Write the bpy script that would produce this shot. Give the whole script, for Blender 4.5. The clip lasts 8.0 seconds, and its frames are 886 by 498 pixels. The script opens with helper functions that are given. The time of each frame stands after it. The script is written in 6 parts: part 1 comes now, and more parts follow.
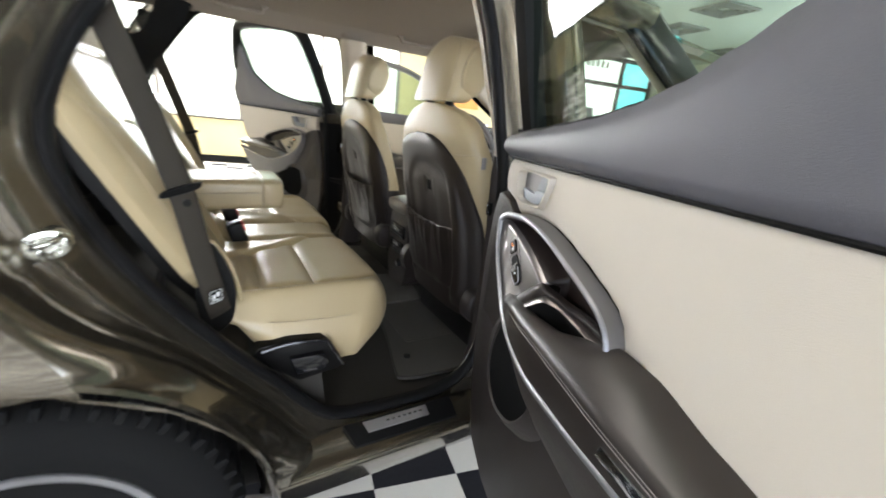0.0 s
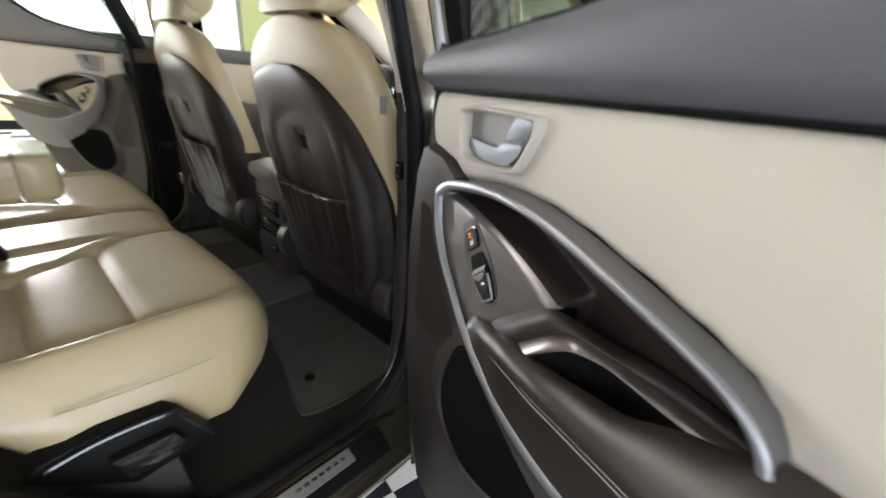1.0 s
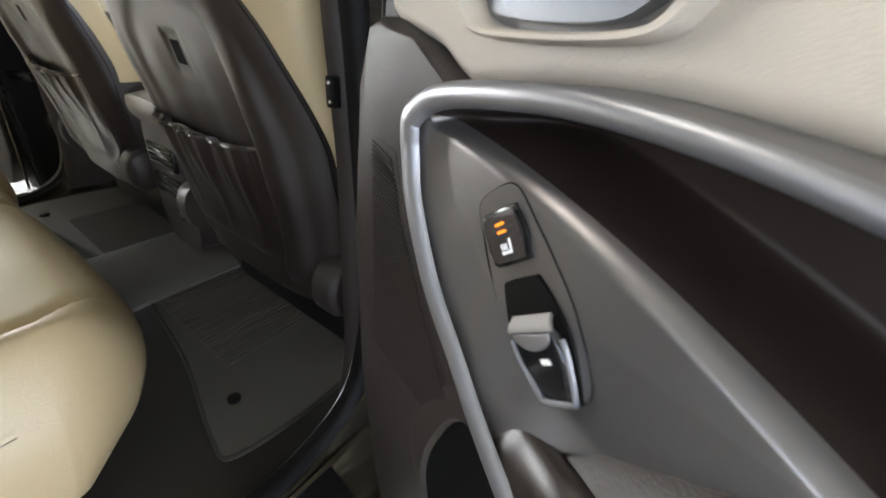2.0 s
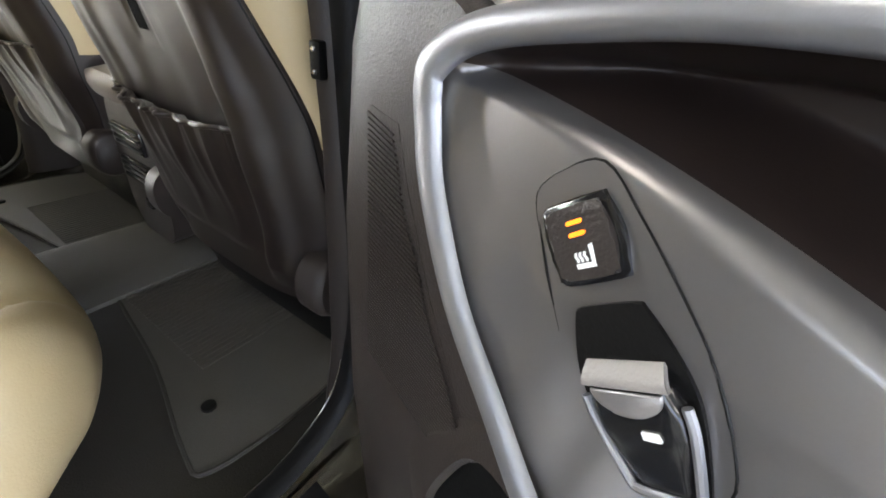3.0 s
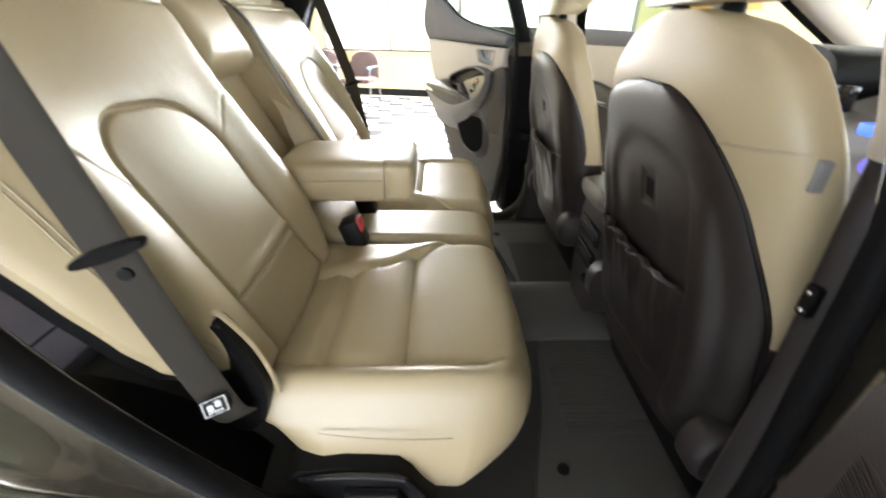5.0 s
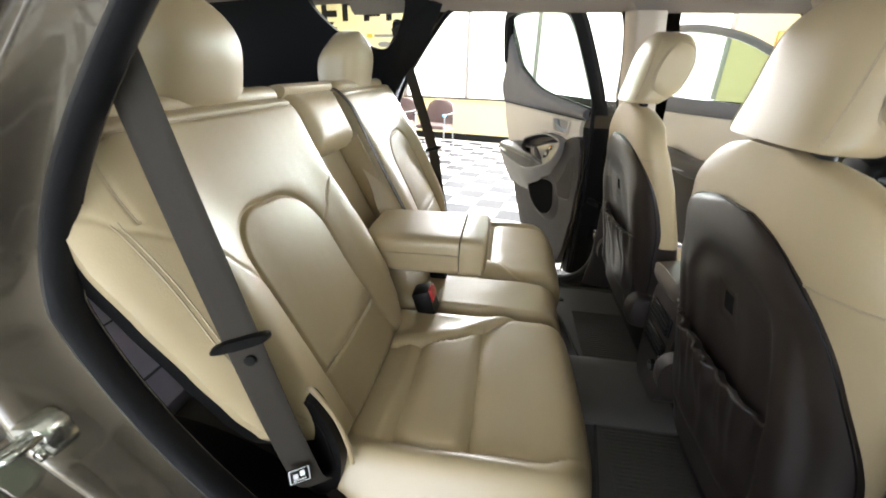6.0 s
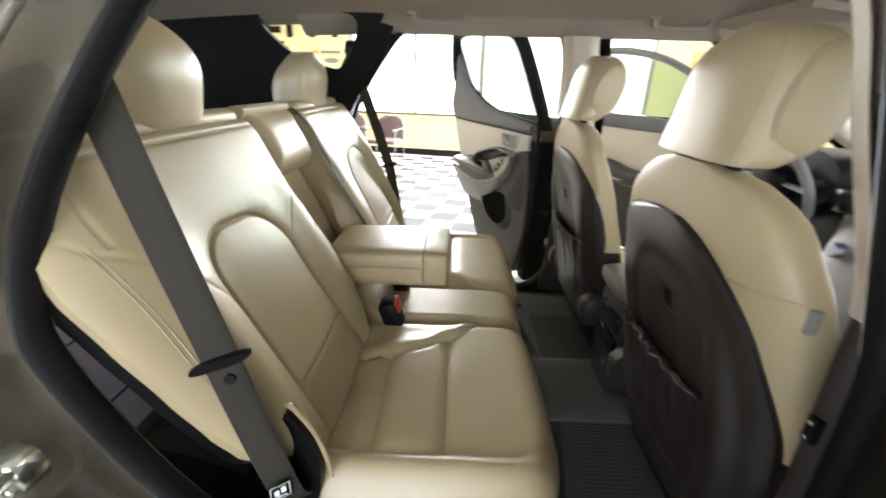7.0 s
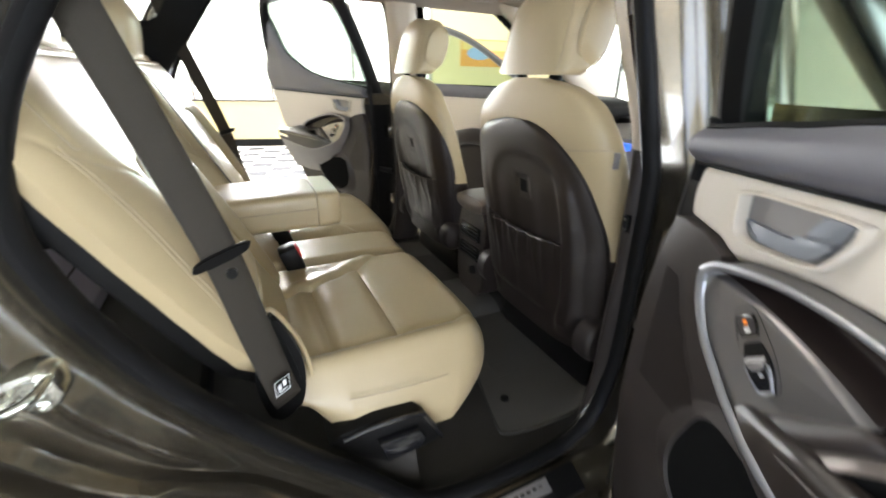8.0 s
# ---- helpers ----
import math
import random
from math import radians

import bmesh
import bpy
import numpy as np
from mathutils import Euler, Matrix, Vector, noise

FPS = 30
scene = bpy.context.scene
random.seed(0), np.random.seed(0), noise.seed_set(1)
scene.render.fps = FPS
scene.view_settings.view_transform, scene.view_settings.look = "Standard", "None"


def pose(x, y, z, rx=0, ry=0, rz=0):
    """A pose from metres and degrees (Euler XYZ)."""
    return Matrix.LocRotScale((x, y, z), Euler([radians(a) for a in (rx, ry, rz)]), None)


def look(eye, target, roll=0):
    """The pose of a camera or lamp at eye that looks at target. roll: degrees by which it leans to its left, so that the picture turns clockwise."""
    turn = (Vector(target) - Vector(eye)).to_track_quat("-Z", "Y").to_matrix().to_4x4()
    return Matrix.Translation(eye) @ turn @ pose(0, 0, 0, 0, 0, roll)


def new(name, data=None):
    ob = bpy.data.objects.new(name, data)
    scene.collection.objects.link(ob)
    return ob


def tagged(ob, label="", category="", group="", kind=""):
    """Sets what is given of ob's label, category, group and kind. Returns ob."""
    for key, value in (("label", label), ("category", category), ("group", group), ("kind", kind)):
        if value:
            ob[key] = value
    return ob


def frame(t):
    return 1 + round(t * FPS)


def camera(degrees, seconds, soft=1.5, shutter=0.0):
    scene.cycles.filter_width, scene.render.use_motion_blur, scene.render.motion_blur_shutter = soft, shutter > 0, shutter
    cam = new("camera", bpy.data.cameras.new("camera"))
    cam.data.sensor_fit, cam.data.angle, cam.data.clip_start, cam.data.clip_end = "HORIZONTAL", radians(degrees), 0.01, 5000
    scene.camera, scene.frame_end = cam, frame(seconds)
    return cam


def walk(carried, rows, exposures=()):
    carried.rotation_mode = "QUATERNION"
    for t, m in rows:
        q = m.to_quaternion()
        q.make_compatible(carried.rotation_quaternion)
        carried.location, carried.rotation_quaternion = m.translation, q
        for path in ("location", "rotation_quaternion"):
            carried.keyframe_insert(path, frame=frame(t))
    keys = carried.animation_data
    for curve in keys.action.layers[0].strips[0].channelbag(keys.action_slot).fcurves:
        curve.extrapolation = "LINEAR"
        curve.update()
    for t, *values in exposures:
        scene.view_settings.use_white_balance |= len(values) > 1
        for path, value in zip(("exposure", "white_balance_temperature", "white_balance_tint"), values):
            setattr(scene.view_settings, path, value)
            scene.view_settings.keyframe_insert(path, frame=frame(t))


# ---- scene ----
cam = camera(95.0, 8.0, 1.8, 0.5)
PATH = [
    (0, (0.039, 0.098, 1.245), (1.038, 1.721, 0.636), 6.3),
    (0.5, (0.061, 0.253, 1.244), (1.308, 1.655, 0.551), 5.4),
    (1, (0.192, 0.405, 1.198), (1.583, 1.607, 0.412), 4.7),
    (1.5, (0.32, 0.514, 1.144), (1.716, 1.592, 0.2), 4.0),
    (1.7, (0.36, 0.557, 1.128), (1.771, 1.583, 0.149), 4.3),
    (3, (0.44, 0.652, 1.08), (1.891, 1.547, 0.034), 6.6),
    (3.5, (0.433, 0.657, 1.091), (1.741, 1.757, 0.053), 5.6),
    (4, (0.399, 0.675, 1.141), (1.257, 2.164, 0.118), 3.4),
    (4.5, (0.36, 0.673, 1.192), (0.752, 2.342, 0.162), 1.7),
    (5, (0.346, 0.669, 1.27), (0.373, 2.417, 0.299), 0.5),
    (6.3, (0.305, 0.659, 1.4), (0.031, 2.482, 0.625), 1.6),
    (6.5, (0.302, 0.651, 1.405), (0.037, 2.484, 0.65), 1.5),
    (7, (0.294, 0.623, 1.397), (0.249, 2.475, 0.643), 1.5),
    (7.5, (0.231, 0.542, 1.334), (0.611, 2.35, 0.568), 1.2),
    (8, (0.044, 0.467, 1.286), (0.867, 2.115, 0.507), 1.4),
]
walk(cam, [(t, look(eye, target, roll)) for t, eye, target, roll in PATH], ((0, 0.13, 6950, 14), (1.0, 0.11, 6950, 14), (1.5, 0.20, 6950, 14), (3.0, 0.86, 6950, 14), (3.5, 0.87, 6950, 14), (4.0, 0.78, 6950, 14), (4.5, 0.54, 6950, 14), (5.0, 0.58, 6950, 14), (6.5, 0.29, 6950, 14), (7.5, 0.36, 6950, 14), (8.0, 0.41, 6950, 14)))

# ---- world and light ----
CY = 1.74                      # the car's middle line (y); the car points along +x
ROOM = radians(-11.4)          # the showroom's turn against the car
world = bpy.data.worlds.new("daylight")
scene.world = world
world.use_nodes = True
wn = world.node_tree.nodes
sky = wn.new("ShaderNodeTexSky")
sky.sky_type, sky.sun_disc = "NISHITA", False
sky.sun_elevation, sky.sun_rotation = radians(38), radians(20)
wn["Background"].inputs[1].default_value = 0.12
world.node_tree.links.new(sky.outputs[0], wn["Background"].inputs[0])


def room(x, y, z=0.0):
    """Showroom coordinates (its own grid) to the world."""
    c, s = math.cos(ROOM), math.sin(ROOM)
    return Vector((c * x - s * y, s * x + c * y, z))


def area(name, eye, target, w, h, watts, colour):
    lamp = bpy.data.lights.new(name, "AREA")
    lamp.shape, lamp.size, lamp.size_y, lamp.energy, lamp.color = "RECTANGLE", w, h, watts, colour
    ob = new(name, lamp)
    ob.matrix_world = look(eye, target)
    return ob


sun = bpy.data.lights.new("sun", "SUN")
sun.energy, sun.angle, sun.color = 3.0, radians(0.6), (1.0, 0.94, 0.86)
new("sun", sun).matrix_world = look((0, 0, 9), (0, -6.0, 2.0))
# daylight in the window wall beyond the car, in the front glazing and in the glazing behind the camera
area("daylight_fill", room(-0.9, 8.85, 1.92), room(-0.9, 0, 1.1), 5.6, 2.15, 1350, (0.88, 0.945, 1.0))
area("daylight_fill", room(8.6, 1.5, 1.5), room(0, 1.5, 0.9), 7.0, 2.2, 800, (0.76, 0.87, 1.0))
area("daylight_fill", room(1.2, -5.6, 1.7), room(0.6, 1.5, 0.9), 8.0, 2.2, 470, (0.77, 0.88, 1.0))
# added west fill lamp, no known window: brightens the rear-facing door inserts
area("daylight_fill", room(-6.6, -1.0, 1.7), room(0, 0.5, 0.9), 7.0, 2.0, 115, (0.66, 0.80, 1.0))

# ---- materials ----
def material(name, colour, rough=0.5, metal=0.0, bump=0.0, scale=200.0, vary=0.12, coat=0.0, stain=6.0, spec=0.5):
    m = bpy.data.materials.new(name)
    m.use_nodes = True
    nt, b = m.node_tree, m.node_tree.nodes["Principled BSDF"]
    b.inputs["Roughness"].default_value, b.inputs["Metallic"].default_value = rough, metal
    b.inputs["Specular IOR Level"].default_value = spec
    b.inputs["Coat Weight"].default_value, b.inputs["Coat Roughness"].default_value = coat, 0.03
    geo = nt.nodes.new("ShaderNodeNewGeometry")
    big, fine = nt.nodes.new("ShaderNodeTexNoise"), nt.nodes.new("ShaderNodeTexNoise")
    big.inputs["Scale"].default_value, fine.inputs["Scale"].default_value = stain, scale
    big.inputs["Detail"].default_value, fine.inputs["Detail"].default_value = 5, 3
    mix = nt.nodes.new("ShaderNodeMix")
    mix.data_type = "RGBA"
    mix.inputs["A"].default_value = (*[c * (1 - vary) for c in colour], 1)
    mix.inputs["B"].default_value = (*[min(1, c * (1 + vary)) for c in colour], 1)
    addn = nt.nodes.new("ShaderNodeMath")
    addn.operation = "MULTIPLY_ADD"
    addn.inputs[1].default_value, addn.inputs[2].default_value = 0.35, 0.0
    ad2 = nt.nodes.new("ShaderNodeMath")
    ad2.operation = "MULTIPLY_ADD"
    ad2.inputs[1].default_value = 0.65
    for n in (big, fine):
        nt.links.new(geo.outputs["Position"], n.inputs["Vector"])
    nt.links.new(fine.outputs[0], addn.inputs[0])
    nt.links.new(big.outputs[0], ad2.inputs[0])
    nt.links.new(addn.outputs[0], ad2.inputs[2])
    nt.links.new(ad2.outputs[0], mix.inputs["Factor"])
    nt.links.new(mix.outputs["Result"], b.inputs["Base Color"])
    rr = nt.nodes.new("ShaderNodeMapRange")
    rr.inputs["To Min"].default_value, rr.inputs["To Max"].default_value = rough * 0.82, min(1, rough * 1.18)
    nt.links.new(big.outputs[0], rr.inputs["Value"])
    nt.links.new(rr.outputs[0], b.inputs["Roughness"])
    if bump:
        bp = nt.nodes.new("ShaderNodeBump")
        bp.inputs["Strength"].default_value, bp.inputs["Distance"].default_value = bump, 0.0008
        nt.links.new(fine.outputs[0], bp.inputs["Height"])
        nt.links.new(bp.outputs[0], b.inputs["Normal"])
    return m


def glow(name, colour, strength):
    m = bpy.data.materials.new(name)
    m.use_nodes = True
    b = m.node_tree.nodes["Principled BSDF"]
    b.inputs["Base Color"].default_value = b.inputs["Emission Color"].default_value = (*colour, 1)
    b.inputs["Emission Strength"].default_value = strength
    return m


def glass(name, colour, rough=0.0):
    m = bpy.data.materials.new(name)
    m.use_nodes = True
    nt = m.node_tree
    nt.nodes.remove(nt.nodes["Principled BSDF"])
    clear, shine, mix, edge, pw, ml = (nt.nodes.new(k) for k in ("ShaderNodeBsdfTransparent", "ShaderNodeBsdfGlossy", "ShaderNodeMixShader", "ShaderNodeLayerWeight", "ShaderNodeMath", "ShaderNodeMath"))
    clear.inputs[0].default_value = (*colour, 1)
    shine.inputs["Roughness"].default_value = 0.02
    edge.inputs["Blend"].default_value = 0.5
    pw.operation, ml.operation = "POWER", "MULTIPLY_ADD"
    pw.inputs[1].default_value, ml.inputs[1].default_value, ml.inputs[2].default_value = 3.5, 0.45, 0.02
    nt.links.new(edge.outputs["Facing"], pw.inputs[0])
    nt.links.new(pw.outputs[0], ml.inputs[0])
    nt.links.new(ml.outputs[0], mix.inputs[0])
    nt.links.new(clear.outputs[0], mix.inputs[1])
    nt.links.new(shine.outputs[0], mix.inputs[2])
    nt.links.new(mix.outputs[0], nt.nodes["Material Output"].inputs["Surface"])
    return m


LEATHER = material("beige_leather", (0.410, 0.324, 0.190), 0.37, bump=0.3, scale=420, vary=0.08, stain=5, spec=0.6)
LEATHER2 = material("beige_leather_side", (0.410, 0.324, 0.190), 0.38, bump=0.3, scale=420, vary=0.08, stain=5)
THREAD = material("tan_thread", (0.36, 0.29, 0.19), 0.7, vary=0.2)
SHELL = material("dark_brown_vinyl", (0.0150, 0.0106, 0.0090), 0.37, bump=0.22, scale=600, vary=0.18, spec=0.6)
DARK = material("dark_brown_plastic", (0.026, 0.0205, 0.0185), 0.42, bump=0.5, scale=700, vary=0.14, spec=0.3)
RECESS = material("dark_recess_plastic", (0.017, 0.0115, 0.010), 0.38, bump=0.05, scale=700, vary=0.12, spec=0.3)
CONSOLE = material("taupe_console_vinyl", (0.10, 0.080, 0.066), 0.45, bump=0.3, scale=500, vary=0.12)
GREY = material("grey_door_plastic", (0.10, 0.097, 0.108), 0.5, bump=0.6, scale=800, vary=0.08)
GREYL = material("grey_trim_plastic", (0.20, 0.185, 0.175), 0.5, bump=0.4, scale=700, vary=0.08)
INSERT = material("beige_door_cloth", (0.53, 0.475, 0.395), 0.8, bump=0.8, scale=900, vary=0.06)
BLACK = material("black_plastic", (0.005, 0.0048, 0.0048), 0.45, bump=0.4, scale=500, vary=0.2, spec=0.16)
GLOSS = material("gloss_black", (0.010, 0.010, 0.011), 0.14, vary=0.2)
FELT = material("black_felt", (0.004, 0.004, 0.004), 0.95, bump=0.8, scale=500, vary=0.3, spec=0.05)
RUBBER = material("black_rubber", (0.006, 0.006, 0.0065), 0.50, bump=0.4, scale=300, vary=0.25, spec=0.16)
CARPET = material("black_carpet", (0.030, 0.027, 0.023), 0.95, bump=1.0, scale=350, vary=0.45, stain=9)
MAT = material("black_floor_mat", (0.060, 0.056, 0.049), 0.62, bump=1.0, scale=420, vary=0.4, stain=8)
SATIN = material("satin_silver", (0.30, 0.303, 0.32), 0.42, metal=0.85, bump=0.1, scale=900, vary=0.05)
HOOD = material("satin_grey_hood", (0.17, 0.165, 0.165), 0.40, metal=0.55, bump=0.1, scale=900, vary=0.06)
PLATE = material("satin_dark_plastic", (0.200, 0.191, 0.189), 0.33, metal=0.78, bump=0.04, scale=900, vary=0.06)
CUPRIM = material("satin_taupe_rim", (0.17, 0.150, 0.140), 0.32, metal=0.75, bump=0.1, scale=900, vary=0.08)
STEEL = material("brushed_steel", (0.36, 0.345, 0.34), 0.42, metal=0.8, bump=0.2, scale=900, vary=0.08)
ZINC = material("yellowish_zinc", (0.62, 0.62, 0.56), 0.24, metal=1.0, bump=0.5, scale=160, vary=0.25, stain=40)
CHROME = material("chrome", (0.80, 0.81, 0.83), 0.10, metal=1.0, vary=0.04)
PAINT = material("olive_brown_paint", (0.145, 0.126, 0.096), 0.25, metal=0.88, bump=0.03, scale=2200, vary=0.16, coat=1.0, stain=3)
LINER = material("taupe_headliner", (0.34, 0.285, 0.235), 0.95, bump=0.8, scale=900, vary=0.07)
PILLAR = material("beige_pillar_plastic", (0.52, 0.44, 0.34), 0.6, bump=0.4, scale=700, vary=0.05)
BELT = material("grey_belt_webbing", (0.036, 0.031, 0.025), 0.66, bump=0.8, scale=600, vary=0.12, spec=0.1)
RED = material("red_plastic", (0.55, 0.03, 0.03), 0.35, vary=0.1)
TYRE = material("tyre_rubber", (0.007, 0.007, 0.007), 0.85, bump=0.6, scale=250, vary=0.35, spec=0.12)
ALLOY = material("silver_alloy", (0.55, 0.55, 0.56), 0.3, metal=0.85, vary=0.06)
TINT = glass("tinted_glass", (0.39, 0.49, 0.42))
CLEAR = glass("clear_glass", (0.93, 0.96, 0.95))
TILEW = material("white_floor_tile", (0.62, 0.60, 0.55), 0.45, vary=0.07, scale=60, stain=2.5, spec=0.06)
TILEB = material("black_floor_tile", (0.022, 0.022, 0.026), 0.5, vary=0.35, scale=60, stain=2.5, spec=0.03)
WALLY = material("yellow_wall_paint", (0.72, 0.60, 0.33), 0.8, vary=0.05, scale=60)
WALLC = material("cream_wall_paint", (0.66, 0.62, 0.50), 0.8, vary=0.05, scale=60)
CEIL = material("ceiling_tile", (0.44, 0.45, 0.41), 0.9, vary=0.05, scale=120)
MULLION = material("pale_bronze_mullion", (0.34, 0.31, 0.28), 0.45, metal=0.3, vary=0.1)
ALU = material("dark_bronze_frame", (0.06, 0.055, 0.05), 0.4, metal=0.5, vary=0.1)
CHAIRF = material("mauve_chair_fabric", (0.115, 0.075, 0.072), 0.9, bump=0.8, scale=400, vary=0.2)
CHAIRM = material("grey_chair_metal", (0.30, 0.30, 0.31), 0.35, metal=0.8)
LEVER = material("silver_lever_paint", (0.175, 0.188, 0.21), 0.45, metal=0.4, vary=0.05, scale=900)
LED = glow("amber_led", (1.0, 0.24, 0.01), 1.0)
ICON = material("white_marking", (0.85, 0.85, 0.83), 0.5, vary=0.02)

# ---- building helpers ----
def thing(name, label, category, group="", kind="", at=(0, 0, 0)):
    ob = new(name)
    ob.location = at
    ob.empty_display_size = 0.05
    return tagged(ob, label, category, group, kind)


def link(name, me, mat, parent=None, label="", smooth=True):
    for p in me.polygons:
        p.use_smooth = smooth
    if smooth:
        me.set_sharp_from_angle(angle=radians(42))
    me.materials.append(mat)
    ob = new(name, me)
    if parent is not None:
        ob.parent = parent
        ob.matrix_parent_inverse = Matrix.Translation(parent.location).inverted() if parent.type == "EMPTY" else Matrix()
    if label:
        ob["label"] = label
    return ob


def part(name, bm, mat, parent=None, label="", m=None, smooth=True):
    if m is not None:
        bmesh.ops.transform(bm, matrix=m, verts=bm.verts)
    bmesh.ops.recalc_face_normals(bm, faces=bm.faces)
    me = bpy.data.meshes.new(name)
    bm.to_mesh(me)
    bm.free()
    return link(name, me, mat, parent, label, smooth)


def skin(rings, closed=True, caps=True):
    """A bmesh over rings of points, all of one length."""
    bm = bmesh.new()
    vs = [[bm.verts.new(p) for p in r] for r in rings]
    n = len(rings[0])
    for a, b in zip(vs, vs[1:]):
        for i in range(n if closed else n - 1):
            j = (i + 1) % n
            bm.faces.new((a[i], a[j], b[j], b[i]))
    if caps and closed:
        bm.faces.new(vs[0][::-1])
        bm.faces.new(vs[-1])
    return bm


def oval(c, ex, ey, rx, ry, p=2.5, n=32):
    """A superellipse round c in the plane of ex and ey."""
    out = []
    for i in range(n):
        a = 2 * math.pi * i / n
        ca, sa = math.cos(a), math.sin(a)
        x, y = rx * math.copysign(abs(ca) ** (2 / p), ca), ry * math.copysign(abs(sa) ** (2 / p), sa)
        out.append(Vector(c) + Vector(ex) * x + Vector(ey) * y)
    return out


def smooth_line(pts, per=6, closed=False):
    """A Catmull-Rom line through the points."""
    pts = [Vector(p) for p in pts]
    n, out = len(pts), []
    for i in range(n if closed else n - 1):
        p0, p1, p2, p3 = (pts[(i + k) % n] if closed else pts[min(max(i + k, 0), n - 1)] for k in (-1, 0, 1, 2))
        for k in range(per):
            t = k / per
            out.append(0.5 * (2 * p1 + (p2 - p0) * t + (2 * p0 - 5 * p1 + 4 * p2 - p3) * t * t + (3 * p1 - p0 - 3 * p2 + p3) * t ** 3))
    if not closed:
        out.append(pts[-1])
    return out


def tube(pts, r, n=10, closed=False, flat=1.0, up=(0, 0, 1), taper=0.0):
    """A pipe along the points; flat squeezes it along up."""
    pts = [Vector(p) for p in pts]
    rings, m = [], len(pts)
    for i, p in enumerate(pts):
        d = (pts[(i + 1) % m] - pts[i - 1]) if closed else (pts[min(i + 1, m - 1)] - pts[max(i - 1, 0)])
        d.normalize()
        s = d.cross(Vector(up))
        s = s.normalized() if s.length > 1e-5 else Vector((1, 0, 0))
        w = s.cross(d).normalized()
        k = 1.0
        if taper and not closed:
            e = min(i, m - 1 - i) / max(1, m - 1)
            k = min(1.0, 0.15 + e / taper)
        rings.append([p + s * (r * k * math.cos(2 * math.pi * j / n)) + w * (r * k * flat * math.sin(2 * math.pi * j / n)) for j in range(n)])
    if closed:
        rings.append(rings[0])
        bm = skin(rings, True, False)
        bmesh.ops.remove_doubles(bm, verts=bm.verts, dist=1e-6)
        return bm
    return skin(rings)


def block(x0, x1, y0, y1, z0, z1, r=0.0, seg=2):
    bm = bmesh.new()
    bmesh.ops.create_cube(bm, size=1.0)
    for v in bm.verts:
        v.co = Vector((x0 if v.co.x < 0 else x1, y0 if v.co.y < 0 else y1, z0 if v.co.z < 0 else z1))
    if r:
        bmesh.ops.bevel(bm, geom=bm.edges[:], offset=r, segments=seg, affect="EDGES", profile=0.5)
    return bm


def slab(outline, depth, axis_fn, r=0.0, seg=2):
    """A plate with an outline of (a, b) and a depth from lo to hi; axis_fn(a, b, d) gives the place."""
    lo, hi = depth
    bm = bmesh.new()
    top, bot = [bm.verts.new(axis_fn(a, b, hi)) for a, b in outline], [bm.verts.new(axis_fn(a, b, lo)) for a, b in outline]
    ft = bm.faces.new(top)
    bm.faces.new(bot[::-1])
    n = len(outline)
    for i in range(n):
        bm.faces.new((top[i], bot[i], bot[(i + 1) % n], top[(i + 1) % n]))
    if r:
        bmesh.ops.bevel(bm, geom=list(ft.edges), offset=r, segments=seg, affect="EDGES", profile=0.5)
    return bm


def sheet(fn, nu, nv, thick=None):
    """A surface fn(u, v), u and v from 0 to 1; thick(u, v) gives the back's place and closes it."""
    bm = bmesh.new()
    g = [[bm.verts.new(fn(i / nu, j / nv)) for j in range(nv + 1)] for i in range(nu + 1)]
    for i in range(nu):
        for j in range(nv):
            bm.faces.new((g[i][j], g[i + 1][j], g[i + 1][j + 1], g[i][j + 1]))
    if thick:
        rim = [(i, 0) for i in range(nu)] + [(nu, j) for j in range(nv)] + [(i, nv) for i in range(nu, 0, -1)] + [(0, j) for j in range(nv, 0, -1)]
        back = [bm.verts.new(thick(i / nu, j / nv)) for i, j in rim]
        n = len(rim)
        for k in range(n):
            (i, j), (i2, j2) = rim[k], rim[(k + 1) % n]
            bm.faces.new((g[i][j], back[k], back[(k + 1) % n], g[i2][j2]))
        bm.faces.new(back)
    return bm


def interp(x, table):
    """A straight-line table of (x, value), rounded at its corners."""
    if x <= table[0][0]:
        return table[0][1]
    for (a, p), (b, q) in zip(table, table[1:]):
        if x <= b:
            t = (x - a) / (b - a)
            t = t * t * (3 - 2 * t) * 0.5 + t * 0.5
            return p + (q - p) * t
    return table[-1][1]


def groove(d, width=0.005):
    """1 on a seam, 0 away from it."""
    return math.exp(-(d / width) ** 2)


def mirror_y():
    m = Matrix.Identity(4)
    m[1][1], m[1][3] = -1, 2 * CY
    return m

# ---- the showroom ----
def rblock(x0, x1, y0, y1, z0, z1, r=0.0):
    bm = block(x0, x1, y0, y1, z0, z1, r)
    bmesh.ops.rotate(bm, verts=bm.verts, cent=(0, 0, 0), matrix=Matrix.Rotation(ROOM, 3, "Z"))
    return bm


RX0, RX1, RY0, RY1, RH = -7.0, 9.0, -6.0, 9.0, 3.1
floor = tagged(part("floor", rblock(RX0, RX1, RY0, RY1, -0.12, -0.004), TILEW), "black and white checkered vinyl tile floor", "floor", kind="structure")
tagged(part("ceiling", rblock(RX0, RX1, RY0, RY1, RH, RH + 0.1), CEIL), "white suspended tile ceiling of a showroom", "ceiling", kind="structure")
